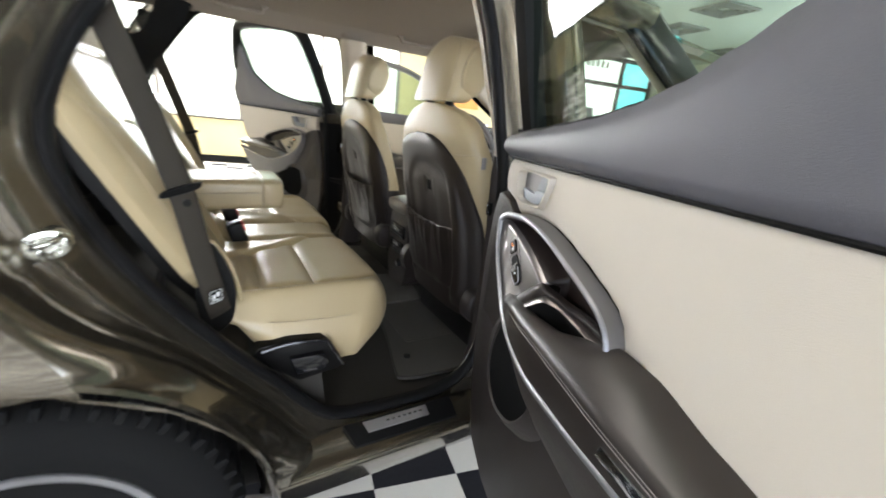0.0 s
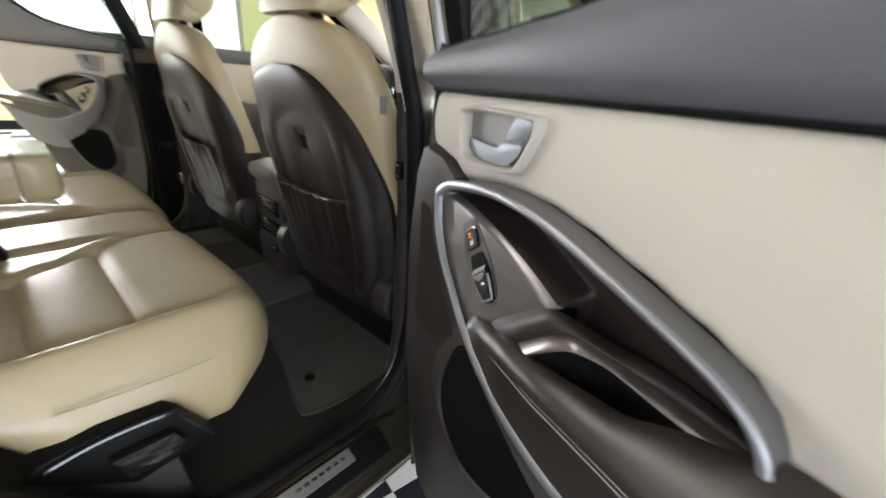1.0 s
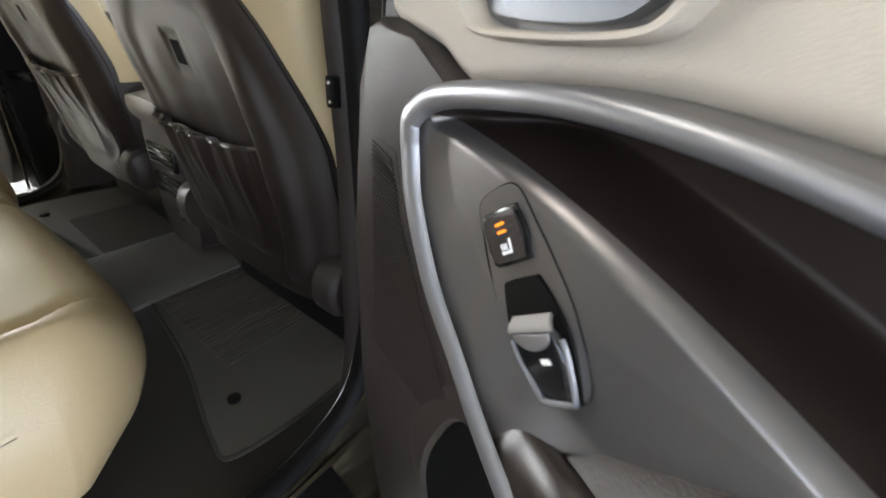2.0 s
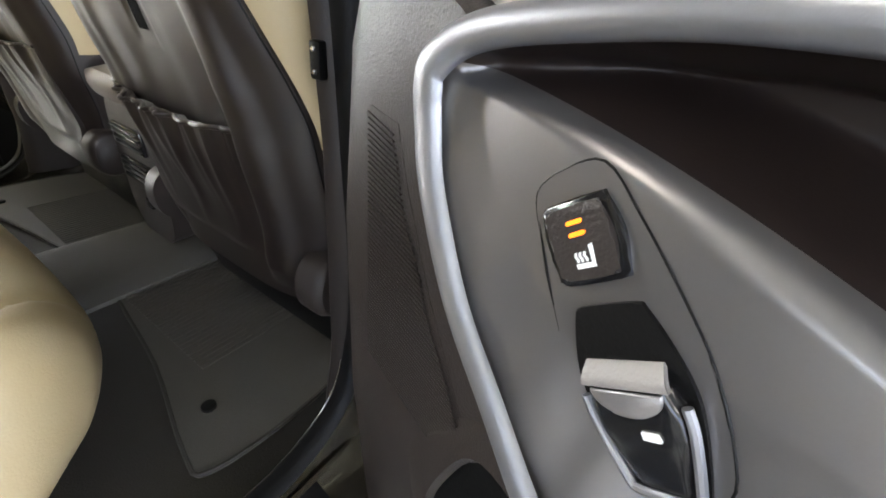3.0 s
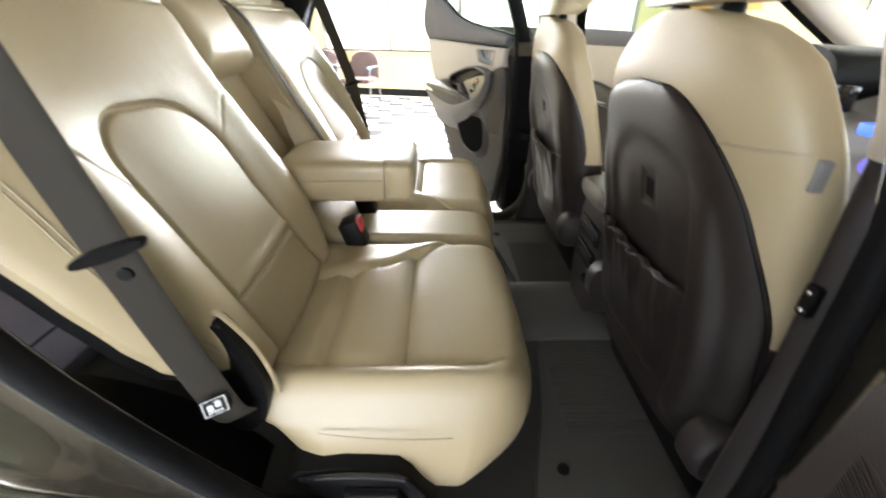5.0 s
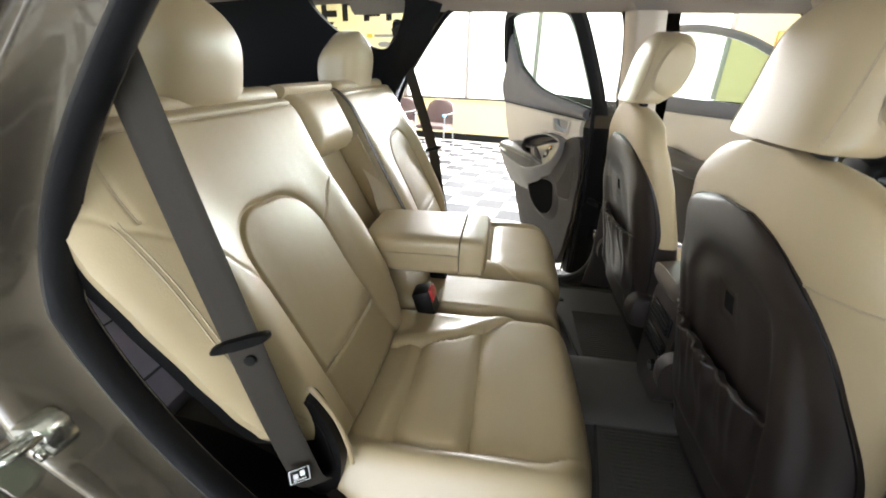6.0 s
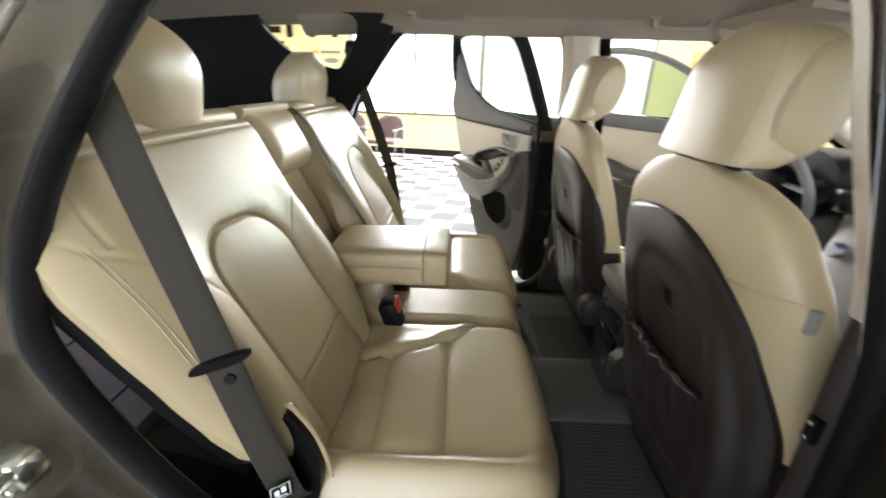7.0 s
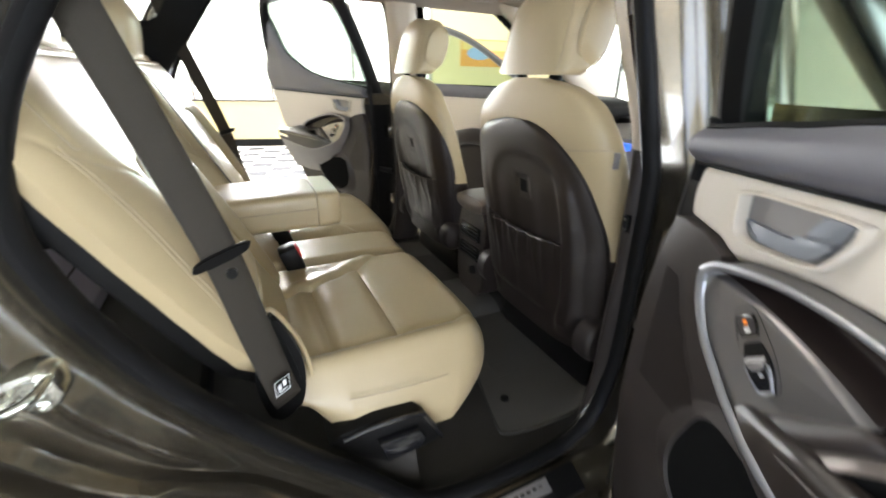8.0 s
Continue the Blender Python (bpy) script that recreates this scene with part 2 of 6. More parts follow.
# low wall under the far window band, with its dark skirting
tagged(part("wall_north", rblock(RX0, 5.2, RY1, RY1 + 0.15, 0, 0.80), WALLY), "low pale yellow wall under the window band", "wall", kind="structure")
tagged(part("baseboard", rblock(RX0, 5.2, RY1 - 0.015, RY1 - 0.002, 0.0, 0.13), BLACK), "black rubber baseboard along the yellow wall", "baseboard", kind="structure")
tagged(part("trim", rblock(RX0, 1.95, RY1 - 0.05, RY1 + 0.2, 0.80, 0.825), ALU), "thin bronze window sill strip", "sill", kind="structure")
tagged(part("wall_north_top", rblock(RX0, 5.2, RY1, RY1 + 0.15, 3.00, RH), WALLC), "cream wall strip above the window band", "wall", kind="structure")
window_1 = thing("window_1", "wide showroom window band with thin bronze mullions", "window", kind="structure", at=room(0, RY1 + 0.05, 0.8))
xs = [-3.72, -2.39, -1.07, 0.42, 1.92]
for x in xs:
    part("window_frame", rblock(x - 0.03, x + 0.03, RY1 + 0.02, RY1 + 0.10, 0.825, 3.00), MULLION, window_1)
tagged(part("wall_north_east", rblock(1.95, 5.2, RY1, RY1 + 0.15, 0.80, 3.00), WALLY), "yellow painted wall between window band and entrance", "wall", kind="structure")
tagged(part("wall_north_west", rblock(RX0, -3.75, RY1, RY1 + 0.15, 0.825, 3.00), WALLY), "yellow painted wall beside the window band", "wall", kind="structure")
for a, b in zip(xs, xs[1:]):
    p = part("pane", rblock(a + 0.03, b - 0.03, RY1 + 0.055, RY1 + 0.065, 0.825, 3.00), CLEAR, window_1)
    p.visible_shadow = False
tagged(part("backdrop", rblock(RX0 - 8, RX1 + 10, RY1 + 4.0, RY1 + 4.05, -0.5, 7), glow("bright_daylight", (1.0, 0.985, 0.955), 3.2)), "overexposed white daylight outside the windows", "backdrop", kind="structure")
# side walls
tagged(part("wall_west_low", rblock(RX0 - 0.15, RX0, RY0, RY1, 0, 0.8), WALLY), "low yellow showroom wall", "wall", kind="structure")
tagged(part("wall_west_top", rblock(RX0 - 0.15, RX0, RY0, RY1, 2.75, RH), WALLY), "yellow wall strip above the unseen west opening", "wall", kind="structure")
tagged(part("wall_west_north", rblock(RX0 - 0.15, RX0, 3.0, RY1, 0.8, 2.75), WALLY), "yellow showroom wall", "wall", kind="structure")
# invented glow panel behind the unseen west opening, adds cool fill and reflections
tagged(part("backdrop", rblock(RX0 - 3.05, RX0 - 3, -9, 6, -0.5, 6), glow("added_west_glow", (0.66, 0.79, 1.0), 1.7)), "added pale blue glow panel beyond the unseen west opening", "backdrop", kind="structure")
tagged(part("wall_south_low", rblock(RX0, RX1, RY0 - 0.15, RY0, 0, 0.8), WALLC), "low cream wall behind the camera", "wall", kind="structure")
tagged(part("wall_south_top", rblock(RX0, RX1, RY0 - 0.15, RY0, 2.75, RH), WALLC), "cream wall strip above glazing", "wall", kind="structure")
tagged(part("wall_east_top", rblock(RX1, RX1 + 0.15, RY0, RY1, 2.5, RH), WALLC), "cream wall strip above the entrance glazing", "wall", kind="structure")
tagged(part("wall_east_north", rblock(RX1, RX1 + 0.15, 5.6, RY1, 0, 2.5), WALLC), "cream wall beside the entrance", "wall", kind="structure")
tagged(part("wall_east_south", rblock(RX1, RX1 + 0.15, RY0, -2.5, 0, 2.5), WALLC), "cream wall beside the entrance", "wall", kind="structure")
tagged(part("backdrop", rblock(RX1 + 3, RX1 + 3.05, -9, 12, -0.5, 6), glow("blue_daylight", (0.82, 0.96, 1.0), 1.5)), "bright pale blue daylight outside the entrance", "backdrop", kind="structure")
tagged(part("backdrop", rblock(RX0 - 4, RX1 + 4, RY0 - 3.05, RY0 - 3, -0.5, 6), glow("cool_daylight", (0.60, 0.74, 1.0), 2.4)), "pale daylight outside the glazing", "backdrop", kind="structure")
# entrance glazing: dark frames with a glass door
door_1 = thing("door_1", "glazed showroom entrance with dark metal frames", "entrance door", kind="structure", at=room(RX1, 1.5, 0))
for y in (-2.5, -1.2, 0.1, 1.3, 2.5, 3.7, 4.7, 5.6):
    part("door_frame", rblock(RX1 + 0.02, RX1 + 0.10, y - 0.035, y + 0.035, 0, 2.5), ALU, door_1)
for z in (0.05, 2.05, 2.45):
    part("door_frame", rblock(RX1 + 0.025, RX1 + 0.095, -2.465, 5.565, z - 0.045, z + 0.045), ALU, door_1)
FILM = glass("cyan_film_glass", (0.42, 0.84, 0.90))
for y0, y1, z0, z1 in ((-2.46, 5.56, 2.10, 2.40), (0.135, 1.265, 0.10, 2.0)):
    part("film_pane", rblock(RX1 + 0.05, RX1 + 0.058, y0, y1, z0, z1), FILM, door_1, "cyan film on the glass").visible_shadow = False
for k in range(5):
    part("letter_bar", rblock(RX1 + 0.04, RX1 + 0.048, 1.5 + 0.22 * k, 1.62 + 0.22 * k, 2.16, 2.34), GREYL, door_1)
# side entrance in the long wall: cyan film band over white-lit doors
tagged(part("wall_north_corner", rblock(8.45, RX1, RY1, RY1 + 0.15, 0, RH), WALLC), "cream wall strip beside the side entrance", "wall", kind="structure")
door_2 = thing("door_2", "glazed side entrance with a cyan film band", "entrance door", kind="structure", at=room(6.8, RY1, 0))
for x in (5.24, 6.28, 7.48, 8.41):
    part("door_frame", rblock(x - 0.04, x + 0.04, RY1 + 0.02, RY1 + 0.10, 0, RH - 0.002), ALU, door_2)
for z in (0.05, 2.46, 3.04):
    part("door_frame", rblock(5.28, 8.37, RY1 + 0.025, RY1 + 0.095, z - 0.045, z + 0.045), ALU, door_2)
for a, b, z0, z1 in ((5.28, 6.24, 2.505, 2.995), (7.52, 8.37, 2.505, 2.995), (7.52, 8.37, 0.10, 2.41)):
    part("film_pane", rblock(a, b, RY1 + 0.05, RY1 + 0.058, z0, z1), FILM, door_2, "cyan film on the glass").visible_shadow = False
for a, b, z0, z1 in ((6.32, 7.44, 2.505, 2.995), (5.28, 6.24, 0.10, 2.41), (6.32, 7.44, 0.10, 2.41)):
    part("pane", rblock(a, b, RY1 + 0.05, RY1 + 0.058, z0, z1), CLEAR, door_2).visible_shadow = False
part("door_notice", rblock(6.55, 6.85, RY1 + 0.035, RY1 + 0.045, 1.35, 1.88), GREYL, door_2)
for k in range(5):
    part("letter_bar", rblock(6.40 + 0.14 * k, 6.48 + 0.14 * k, RY1 + 0.035, RY1 + 0.045, 2.80, 2.95), GREYL, door_2)
# ceiling lights, vents
PANEL = glow("ceiling_light_diffuser", (1.0, 0.975, 0.93), 13.0)
def ceiling_light(x, y):
    ob = thing("ceiling_light", "lit rectangular fluorescent ceiling panel", "ceiling light", "ceiling light panels", at=room(x, y, RH))
    part("frame", rblock(x - 0.62, x + 0.62, y - 0.32, y + 0.32, RH - 0.03, RH - 0.002), ICON, ob)
    part("diffuser", rblock(x - 0.58, x + 0.58, y - 0.28, y + 0.28, RH - 0.036, RH - 0.031), PANEL, ob)
for x, y in ((-3, 1.5), (0.2, 1.5), (3.4, 1.5), (6.4, 1.5), (-3, -2.4), (0.2, -2.4), (3.4, -2.4), (6.4, -2.4), (-3, 5.6), (3.4, 5.6), (8.3, 4.1)):
    ceiling_light(x, y)
def ceiling_vent(x, y):
    ob = thing("ceiling_vent", "square white louvred ceiling air vent", "vent", "ceiling air vents", at=room(x, y, RH))
    for k in range(4):
        s = 0.30 - 0.065 * k
        for a0, a1, b0, b1 in ((-s, s, -s, -s + 0.03), (-s, s, s - 0.03, s), (-s, -s + 0.03, -s + 0.03, s - 0.03), (s - 0.03, s, -s + 0.03, s - 0.03)):
            part("slat", rblock(x + a0, x + a1, y + b0, y + b1, RH - 0.03 + 0.004 * k, RH - 0.004), GREYL, ob)
for x, y in ((6.04, 6.15), (8.06, 6.83), (5.58, 5.0), (8.3, 5.6)):
    ceiling_vent(x, y)

# waiting-area chairs by the far wall
def chair(x, y, turn, tip=None):
    ob = thing("waiting_chair", "mauve upholstered waiting chair with grey metal armrests", "chair", "waiting chairs")
    part("seat", block(-0.24, 0.24, -0.24, 0.22, 0.42, 0.49, 0.025), CHAIRF, ob)
    part("backrest", sheet(lambda u, v: Vector(((u - 0.5) * 0.50 * (1 - 0.62 * max(0, v - 0.35) ** 2 - 0.30 * max(0, v - 0.8) / 0.2 * max(0, v - 0.8) / 0.2), 0.22 + 0.10 * v - 0.05 * (1 - (2 * u - 1) ** 2), 0.46 + 0.40 * v)), 10, 8,
                           lambda u, v: Vector(((u - 0.5) * 0.50 * (1 - 0.62 * max(0, v - 0.35) ** 2 - 0.30 * max(0, v - 0.8) / 0.2 * max(0, v - 0.8) / 0.2), 0.26 + 0.10 * v, 0.46 + 0.40 * v))), CHAIRF, ob)
    for s in (-1, 1):
        part("leg", tube([(s * 0.26, -0.22, 0.0), (s * 0.26, -0.22, 0.40), (s * 0.265, -0.21, 0.64)], 0.011, 8), CHAIRM, ob)
        part("leg", tube([(s * 0.26, 0.28, 0.0), (s * 0.26, 0.24, 0.30), (s * 0.265, 0.22, 0.64)], 0.011, 8), CHAIRM, ob)
        part("armrest", block(s * 0.265 - 0.025, s * 0.265 + 0.025, -0.25, 0.20, 0.64, 0.665, 0.008), BLACK, ob)
        part("side_rail", tube([(s * 0.26, -0.22, 0.40), (s * 0.26, 0.24, 0.40)], 0.010, 8), CHAIRM, ob)
    if tip:
        part("arm_tip", block(0.238, 0.292, -0.262, -0.19, 0.636, 0.669, 0.009), tip, ob, "coloured cap on the armrest's end")
    ob.matrix_basis = Matrix.Translation(room(x, y, 0)) @ Matrix.Rotation(ROOM + turn, 4, "Z")
    return ob
chair(-2.47, 7.50, radians(0), material("cyan_tape", (0.10, 0.42, 0.62), 0.5))
chair(-3.22, 7.58, radians(0))
chair(1.02, 7.6, radians(0), RED)

# bold sign on the yellow west wall, and an orange framed sign on the wall by the entrance
def wall_sign():
    ob = thing("wall_sign", "dark lettering bars and small logos on the yellow wall", "sign", at=room(-4.6, RY1 - 0.01, 2.0))
    for i in range(6):
        x = -6.6 + i * 0.50
        part("letter_bar", rblock(x, x + 0.12, RY1 - 0.02, RY1 - 0.002, 2.20, 2.62), BLACK, ob)
        part("letter_bar", rblock(x + 0.125, x + 0.36, RY1 - 0.02, RY1 - 0.002, 2.28 + 0.2 * (i % 2), 2.40 + 0.2 * (i % 2)), BLACK, ob)
    part("logo_mark", rblock(-4.55, -4.43, RY1 - 0.02, RY1 - 0.002, 1.90, 1.97), material("amber_mark", (0.7, 0.35, 0.03), 0.6), ob)
    part("logo_mark", rblock(-4.38, -3.95, RY1 - 0.02, RY1 - 0.002, 1.91, 1.96), GREYL, ob)
    part("logo_oval", skin([oval(room(-4.15, RY1 - d, 1.78), room(1, 0), (0, 0, 1), 0.16, 0.05, 2, 24) for d in (0.002, 0.018)]), GREYL, ob)
wall_sign()
def poster():
    ob = thing("wall_poster", "orange and yellow poster with a blue oval on the yellow wall", "poster", at=room(3.1, RY1, 1.5))
    part("board", rblock(2.52, 3.75, RY1 - 0.03, RY1 - 0.002, 1.50, 1.99, 0.004), material("orange_print", (0.75, 0.33, 0.07), 0.5), ob)
    part("pale_field", rblock(2.54, 3.73, RY1 - 0.034, RY1 - 0.0305, 1.80, 1.97), material("amber_print", (0.78, 0.56, 0.20), 0.5), ob)
    part("oval_mark", skin([oval(room(2.90, RY1 - d, 1.74), room(1, 0), (0, 0, 1), 0.25, 0.12, 2, 28) for d in (0.035, 0.042)]), material("blue_print", (0.30, 0.42, 0.62), 0.4), ob)
poster()

# ---- the car: body shell ----
car = thing("car", "olive brown crossover car with open doors and beige leather cabin", "car", at=(0.6, CY, 0))
# outline of the rear door opening on its seal: x, z
OPEN = [(0.50, 0.440), (0.36, 0.447), (0.265, 0.48), (0.16, 0.60), (0.07, 0.70), (-0.015, 0.805), (-0.085, 0.905), (-0.135, 1.00), (-0.168, 1.09), (-0.178, 1.16), (-0.165, 1.235), (-0.130, 1.315),
        (-0.075, 1.405), (-0.005, 1.50), (0.055, 1.57), (0.115, 1.603), (0.22, 1.614), (0.36, 1.618), (0.50, 1.617), (0.625, 1.608), (0.688, 1.58), (0.716, 1.50), (0.732, 1.40), (0.749, 1.25), (0.761, 1.13), (0.772, 0.95), (0.777, 0.75), (0.767, 0.60), (0.727, 0.50), (0.63, 0.447)]
WHEEL = (-0.295, 0.372)
ARCH = 0.435


def tumble(z):
    """How far the side leans in above the belt line."""
    return 0.23 * max(0.0, z - 1.12)


LOOP = smooth_line([(x, 0, z) for x, z in OPEN], 5, True)
NL = len(LOOP)


def ring(off, depth, clamp=True):
    out = []
    for i, p in enumerate(LOOP):
        d = LOOP[(i + 1) % NL] - LOOP[i - 1]
        nrm = Vector((d.z, 0, -d.x)).normalized()      # outward for this turning sense
        if nrm.dot(p - Vector((0.35, 0, 1.02))) < 0:
            nrm = -nrm
        # the steps of the jamb close up towards the rear end of the sill
        if off > 0.02 and p.z < 1.0 and p.x < 0.45:
            k = interp(p.x, [(-0.17, 1.0), (-0.11, 0.85), (-0.03, 0.50), (0.03, 0.34), (0.09, 0.28), (0.20, 0.32), (0.40, 1.0)])
            step = 0.02 + (min(off, 0.113) - 0.02) * k
            off_here = step if off <= 0.113 else step + (off - 0.113) / 0.042 * (0.155 - step)
        else:
            off_here = off
        q = p + nrm * off_here
        if clamp:
            w = Vector((q.x - WHEEL[0], 0, q.z - WHEEL[1]))
            if w.length < ARCH:
                w = w.normalized() * ARCH
                q = Vector((WHEEL[0] + w.x, 0, WHEEL[1] + w.z))
        # boss of the jamb round the striker
        boss = 0.0
        if 0.015 < off < 0.125 and p.x < 0.1:
            up, down = min(1.0, (off - 0.015) / 0.04), min(1.0, (0.125 - off) / 0.035)
            boss = 0.055 * up * up * (3 - 2 * up) * down * interp(p.z, [(0.75, 0.0), (0.88, 0.8), (1.0, 1.0), (1.2, 0.8), (1.38, 0.2), (1.5, 0.0)])
        place = Vector((q.x, 0.985 + tumble(q.z) - depth - boss, q.z))
        # along the sill the steps run out under the rocker panel
        if off > 0.012 and p.z < 0.55:
            k = min(1.0, max(0.0, (0.55 - p.z) / 0.07)) * min(1.0, max(0.0, (p.x - 0.20) / 0.12)) * min(1.0, max(0.0, (0.775 - p.x) / 0.06))
            place = place.lerp(Vector((p.x, 0.962, 0.418)), k)
        out.append(place)
    return out


def side(m, near):
    """One flank: the painted jamb round the rear door opening, the outer skin, seal, sill and wheel house."""
    rings = [ring(o, d) for o, d in ((-0.012, -0.025), (0.004, -0.008), (0.014, 0.0), (0.028, 0.010), (0.040, 0.018), (0.048, 0.023), (0.053, 0.022), (0.058, 0.014), (0.064, 0.008), (0.071, 0.007), (0.077, 0.014), (0.083, 0.030), (0.088, 0.044), (0.093, 0.049), (0.098, 0.046), (0.102, 0.038), (0.106, 0.036), (0.110, 0.046), (0.114, 0.070), (0.119, 0.100), (0.125, 0.126), (0.132, 0.143), (0.142, 0.150), (0.155, 0.154))]
    part("body_side", skin(rings, True, False), PAINT, car, "olive brown metallic door jamb and quarter panel", m)
    # quarter panel behind the jamb, from the roof to the wheel arch
    def quarter(u, v):
        z = 0.40 + v * 1.15
        edge = interp(z, [(0.40, 0.14), (0.80, -0.15), (1.0, -0.265), (1.16, -0.315), (1.30, -0.245), (1.45, -0.11), (1.55, 0.02)])
        x = edge - u * 0.95
        w = Vector((x - WHEEL[0], 0, z - WHEEL[1]))
        if w.length < ARCH + 0.004:
            w = w.normalized() * (ARCH + 0.004) if w.length > 1e-4 else Vector((0, 0, ARCH))
            x, z = WHEEL[0] + w.x, WHEEL[1] + max(w.z, 0.03)
        flare = 0.012 * groove(w.length - ARCH, 0.05)
        return Vector((x, 0.985 + tumble(z) - 0.156 - 0.02 * math.sin(min(1, max(0, (z - 0.5) / 0.7)) * 3.1) - flare, z))
    qp = sheet(quarter, 60, 60)
    holes = [f for f in qp.faces if f.calc_center_median().z > (1.31 if near else 1.43) and (-0.92 if near else -0.46) < f.calc_center_median().x < -0.17 + max(0, f.calc_center_median().z - 1.40) * 0.6]
    bmesh.ops.delete(qp, geom=holes, context="FACES")
    part("quarter_panel", qp, PAINT, car, "", m)
    # wheel arch lip and dark liner
    arcs = []
    for dy, r in ((0.83, ARCH + 0.004), (0.822, ARCH - 0.002), (0.835, ARCH - 0.012), (0.88, ARCH - 0.012), (1.15, ARCH - 0.03)):
        arcs.append([Vector((WHEEL[0] + r * math.cos(a), dy, WHEEL[1] + r * math.sin(a))) for a in [math.pi * (k / 48) * 1.10 - 0.16 for k in range(49)]])
    part("wheel_arch_lip", skin(arcs[:3], False, False), PAINT, car, "", m)
    part("wheel_arch_liner", skin(arcs[2:], False, False), BLACK, car, "black plastic wheel arch liner", m)
    # rocker panel under the sill
    prof = [(0.965, 0.437), (0.945, 0.434), (0.92, 0.424), (0.90, 0.416), (0.885, 0.413), (0.869, 0.4105), (0.863, 0.4075), (0.8615, 0.402), (0.863, 0.394), (0.872, 0.375), (0.892, 0.335), (0.918, 0.29), (0.945, 0.252), (1.03, 0.245)]
    part("rocker", skin([[Vector((x, y - 0.0, z)) for y, z in prof] for x in [0.115 + 0.06 * k for k in range(42)]], False, False), PAINT, car, "", m)
    # seal: one broad soft lip with a thin inner bead
    part("door_seal", skin([ring(0.011, -0.004), ring(0.006, 0.007), ring(-0.004, 0.011), ring(-0.012, 0.005), ring(-0.016, -0.008), ring(-0.013, -0.022)], True, False), RUBBER, car, "black rubber door seal", m)
    part("seal_bead", tube(ring(-0.004, -0.022), 0.004, 8, True), RUBBER, car, "", m)
    # inner reveal towards the cabin trim: black below, headliner cloth above the belt line
    for low_part, mat in ((True, BLACK), (False, LINER)):
        bm = skin([ring(-0.006, -0.024), ring(-0.003, -0.032)] if low_part else [ring(-0.006, -0.024), ring(-0.002, -0.040), ring(0.004, -0.052), ring(0.018, -0.058)], True, False)
        bmesh.ops.delete(bm, geom=[f for f in bm.faces if (f.calc_center_median().z < 1.40 or f.calc_center_median().x < 0.10) != low_part], context="FACES")
        part("opening_trim", bm, mat, car, "black trim inside the door opening" if low_part else "", m)
    # scuff plate
    sc = part("scuff_plate", sheet(lambda u, v: Vector((0.335 + 0.305 * u - 0.02 * (1 - u) * (1 - v), 0.950 - 0.054 * v, 0.4485 - 0.016 * v - 0.012 * v * v)), 12, 6, lambda u, v: Vector((0.335 + 0.305 * u - 0.02 * (1 - u) * (1 - v), 0.950 - 0.054 * v, 0.431 - 0.016 * v - 0.012 * v * v))), BLACK, car, "black sill scuff plate", m)
    part("steel_inlay", sheet(lambda u, v: Vector((0.367 + 0.19 * u + 0.008 * v * (1 - u), 0.943 - 0.027 * v, 0.4486 - 0.0115 * v)), 6, 2, lambda u, v: Vector((0.367 + 0.19 * u + 0.008 * v * (1 - u), 0.943 - 0.027 * v, 0.4450 - 0.0115 * v))), STEEL, sc, "brushed steel inlay", m)
    if near:
        for k in range(7):
            x = 0.430 + 0.0165 * k
            part("letter_bar", block(x, x + 0.0105, 0.9265, 0.9335, 0.4420, 0.4455), CHROME, sc, "", m)
        c_ = Vector((-0.178, 0.0, 0.994))
        plate = part("striker_plate", skin([oval((c_.x, y, c_.z), (1, 0, 0.25), (-0.25, 0, 1), r, r * 0.86, 2.8, 28) for y, r in ((0.940, 0.028), (0.914, 0.0275), (0.911, 0.025), (0.910, 0.017), (0.912, 0.015))]), ZINC, car, "zinc-plated door striker plate", m)
        part("striker_loop", tube(smooth_line([(c_.x - 0.010, 0.915, c_.z + 0.004), (c_.x - 0.009, 0.888, c_.z + 0.006), (c_.x - 0.002, 0.879, c_.z + 0.009), (c_.x + 0.012, 0.880, c_.z + 0.013), (c_.x + 0.018, 0.889, c_.z + 0.015), (c_.x + 0.019, 0.915, c_.z + 0.014)], 5), 0.0048, 10), ZINC, plate, "", m)
        for dx, dz in ((-0.012, -0.010), (0.012, -0.012)):
            part("bolt", skin([oval((c_.x + dx, y, c_.z + dz), (1, 0, 0), (0, 0, 1), r, r, 2, 14) for y, r in ((0.912, 0.0070), (0.906, 0.0066), (0.905, 0.0045), (0.908, 0.0035))]), ZINC, plate, "", m)
    # mud flap behind the sill end
    part("mud_flap", slab([(0.13, 0.40), (0.115, 0.27), (0.06, 0.26), (0.045, 0.36), (0.075, 0.42)], (0.85, 0.862), lambda a, b, d: Vector((a, d, b)), 0.003), GREYL, car, "grey mud flap", m)
    # rear wheel
    wheel = part("wheel", skin([oval((WHEEL[0], y, WHEEL[1]), (1, 0, 0), (0, 0, 1), r, r, 2, 72) for y, r in ((0.872, 0.238), (0.858, 0.258), (0.855, 0.305), (0.868, 0.345), (0.892, 0.362), (0.94, 0.369), (1.04, 0.369), (1.085, 0.355), (1.10, 0.30))]), TYRE, car, "black treaded tyre", m)
    part("rim", skin([oval((WHEEL[0], y, WHEEL[1]), (1, 0, 0), (0, 0, 1), r, r, 2, 48) for y, r in ((0.880, 0.240), (0.868, 0.236), (0.872, 0.22), (0.93, 0.21), (0.935, 0.05))]), ALLOY, wheel, "silver alloy rim", m)
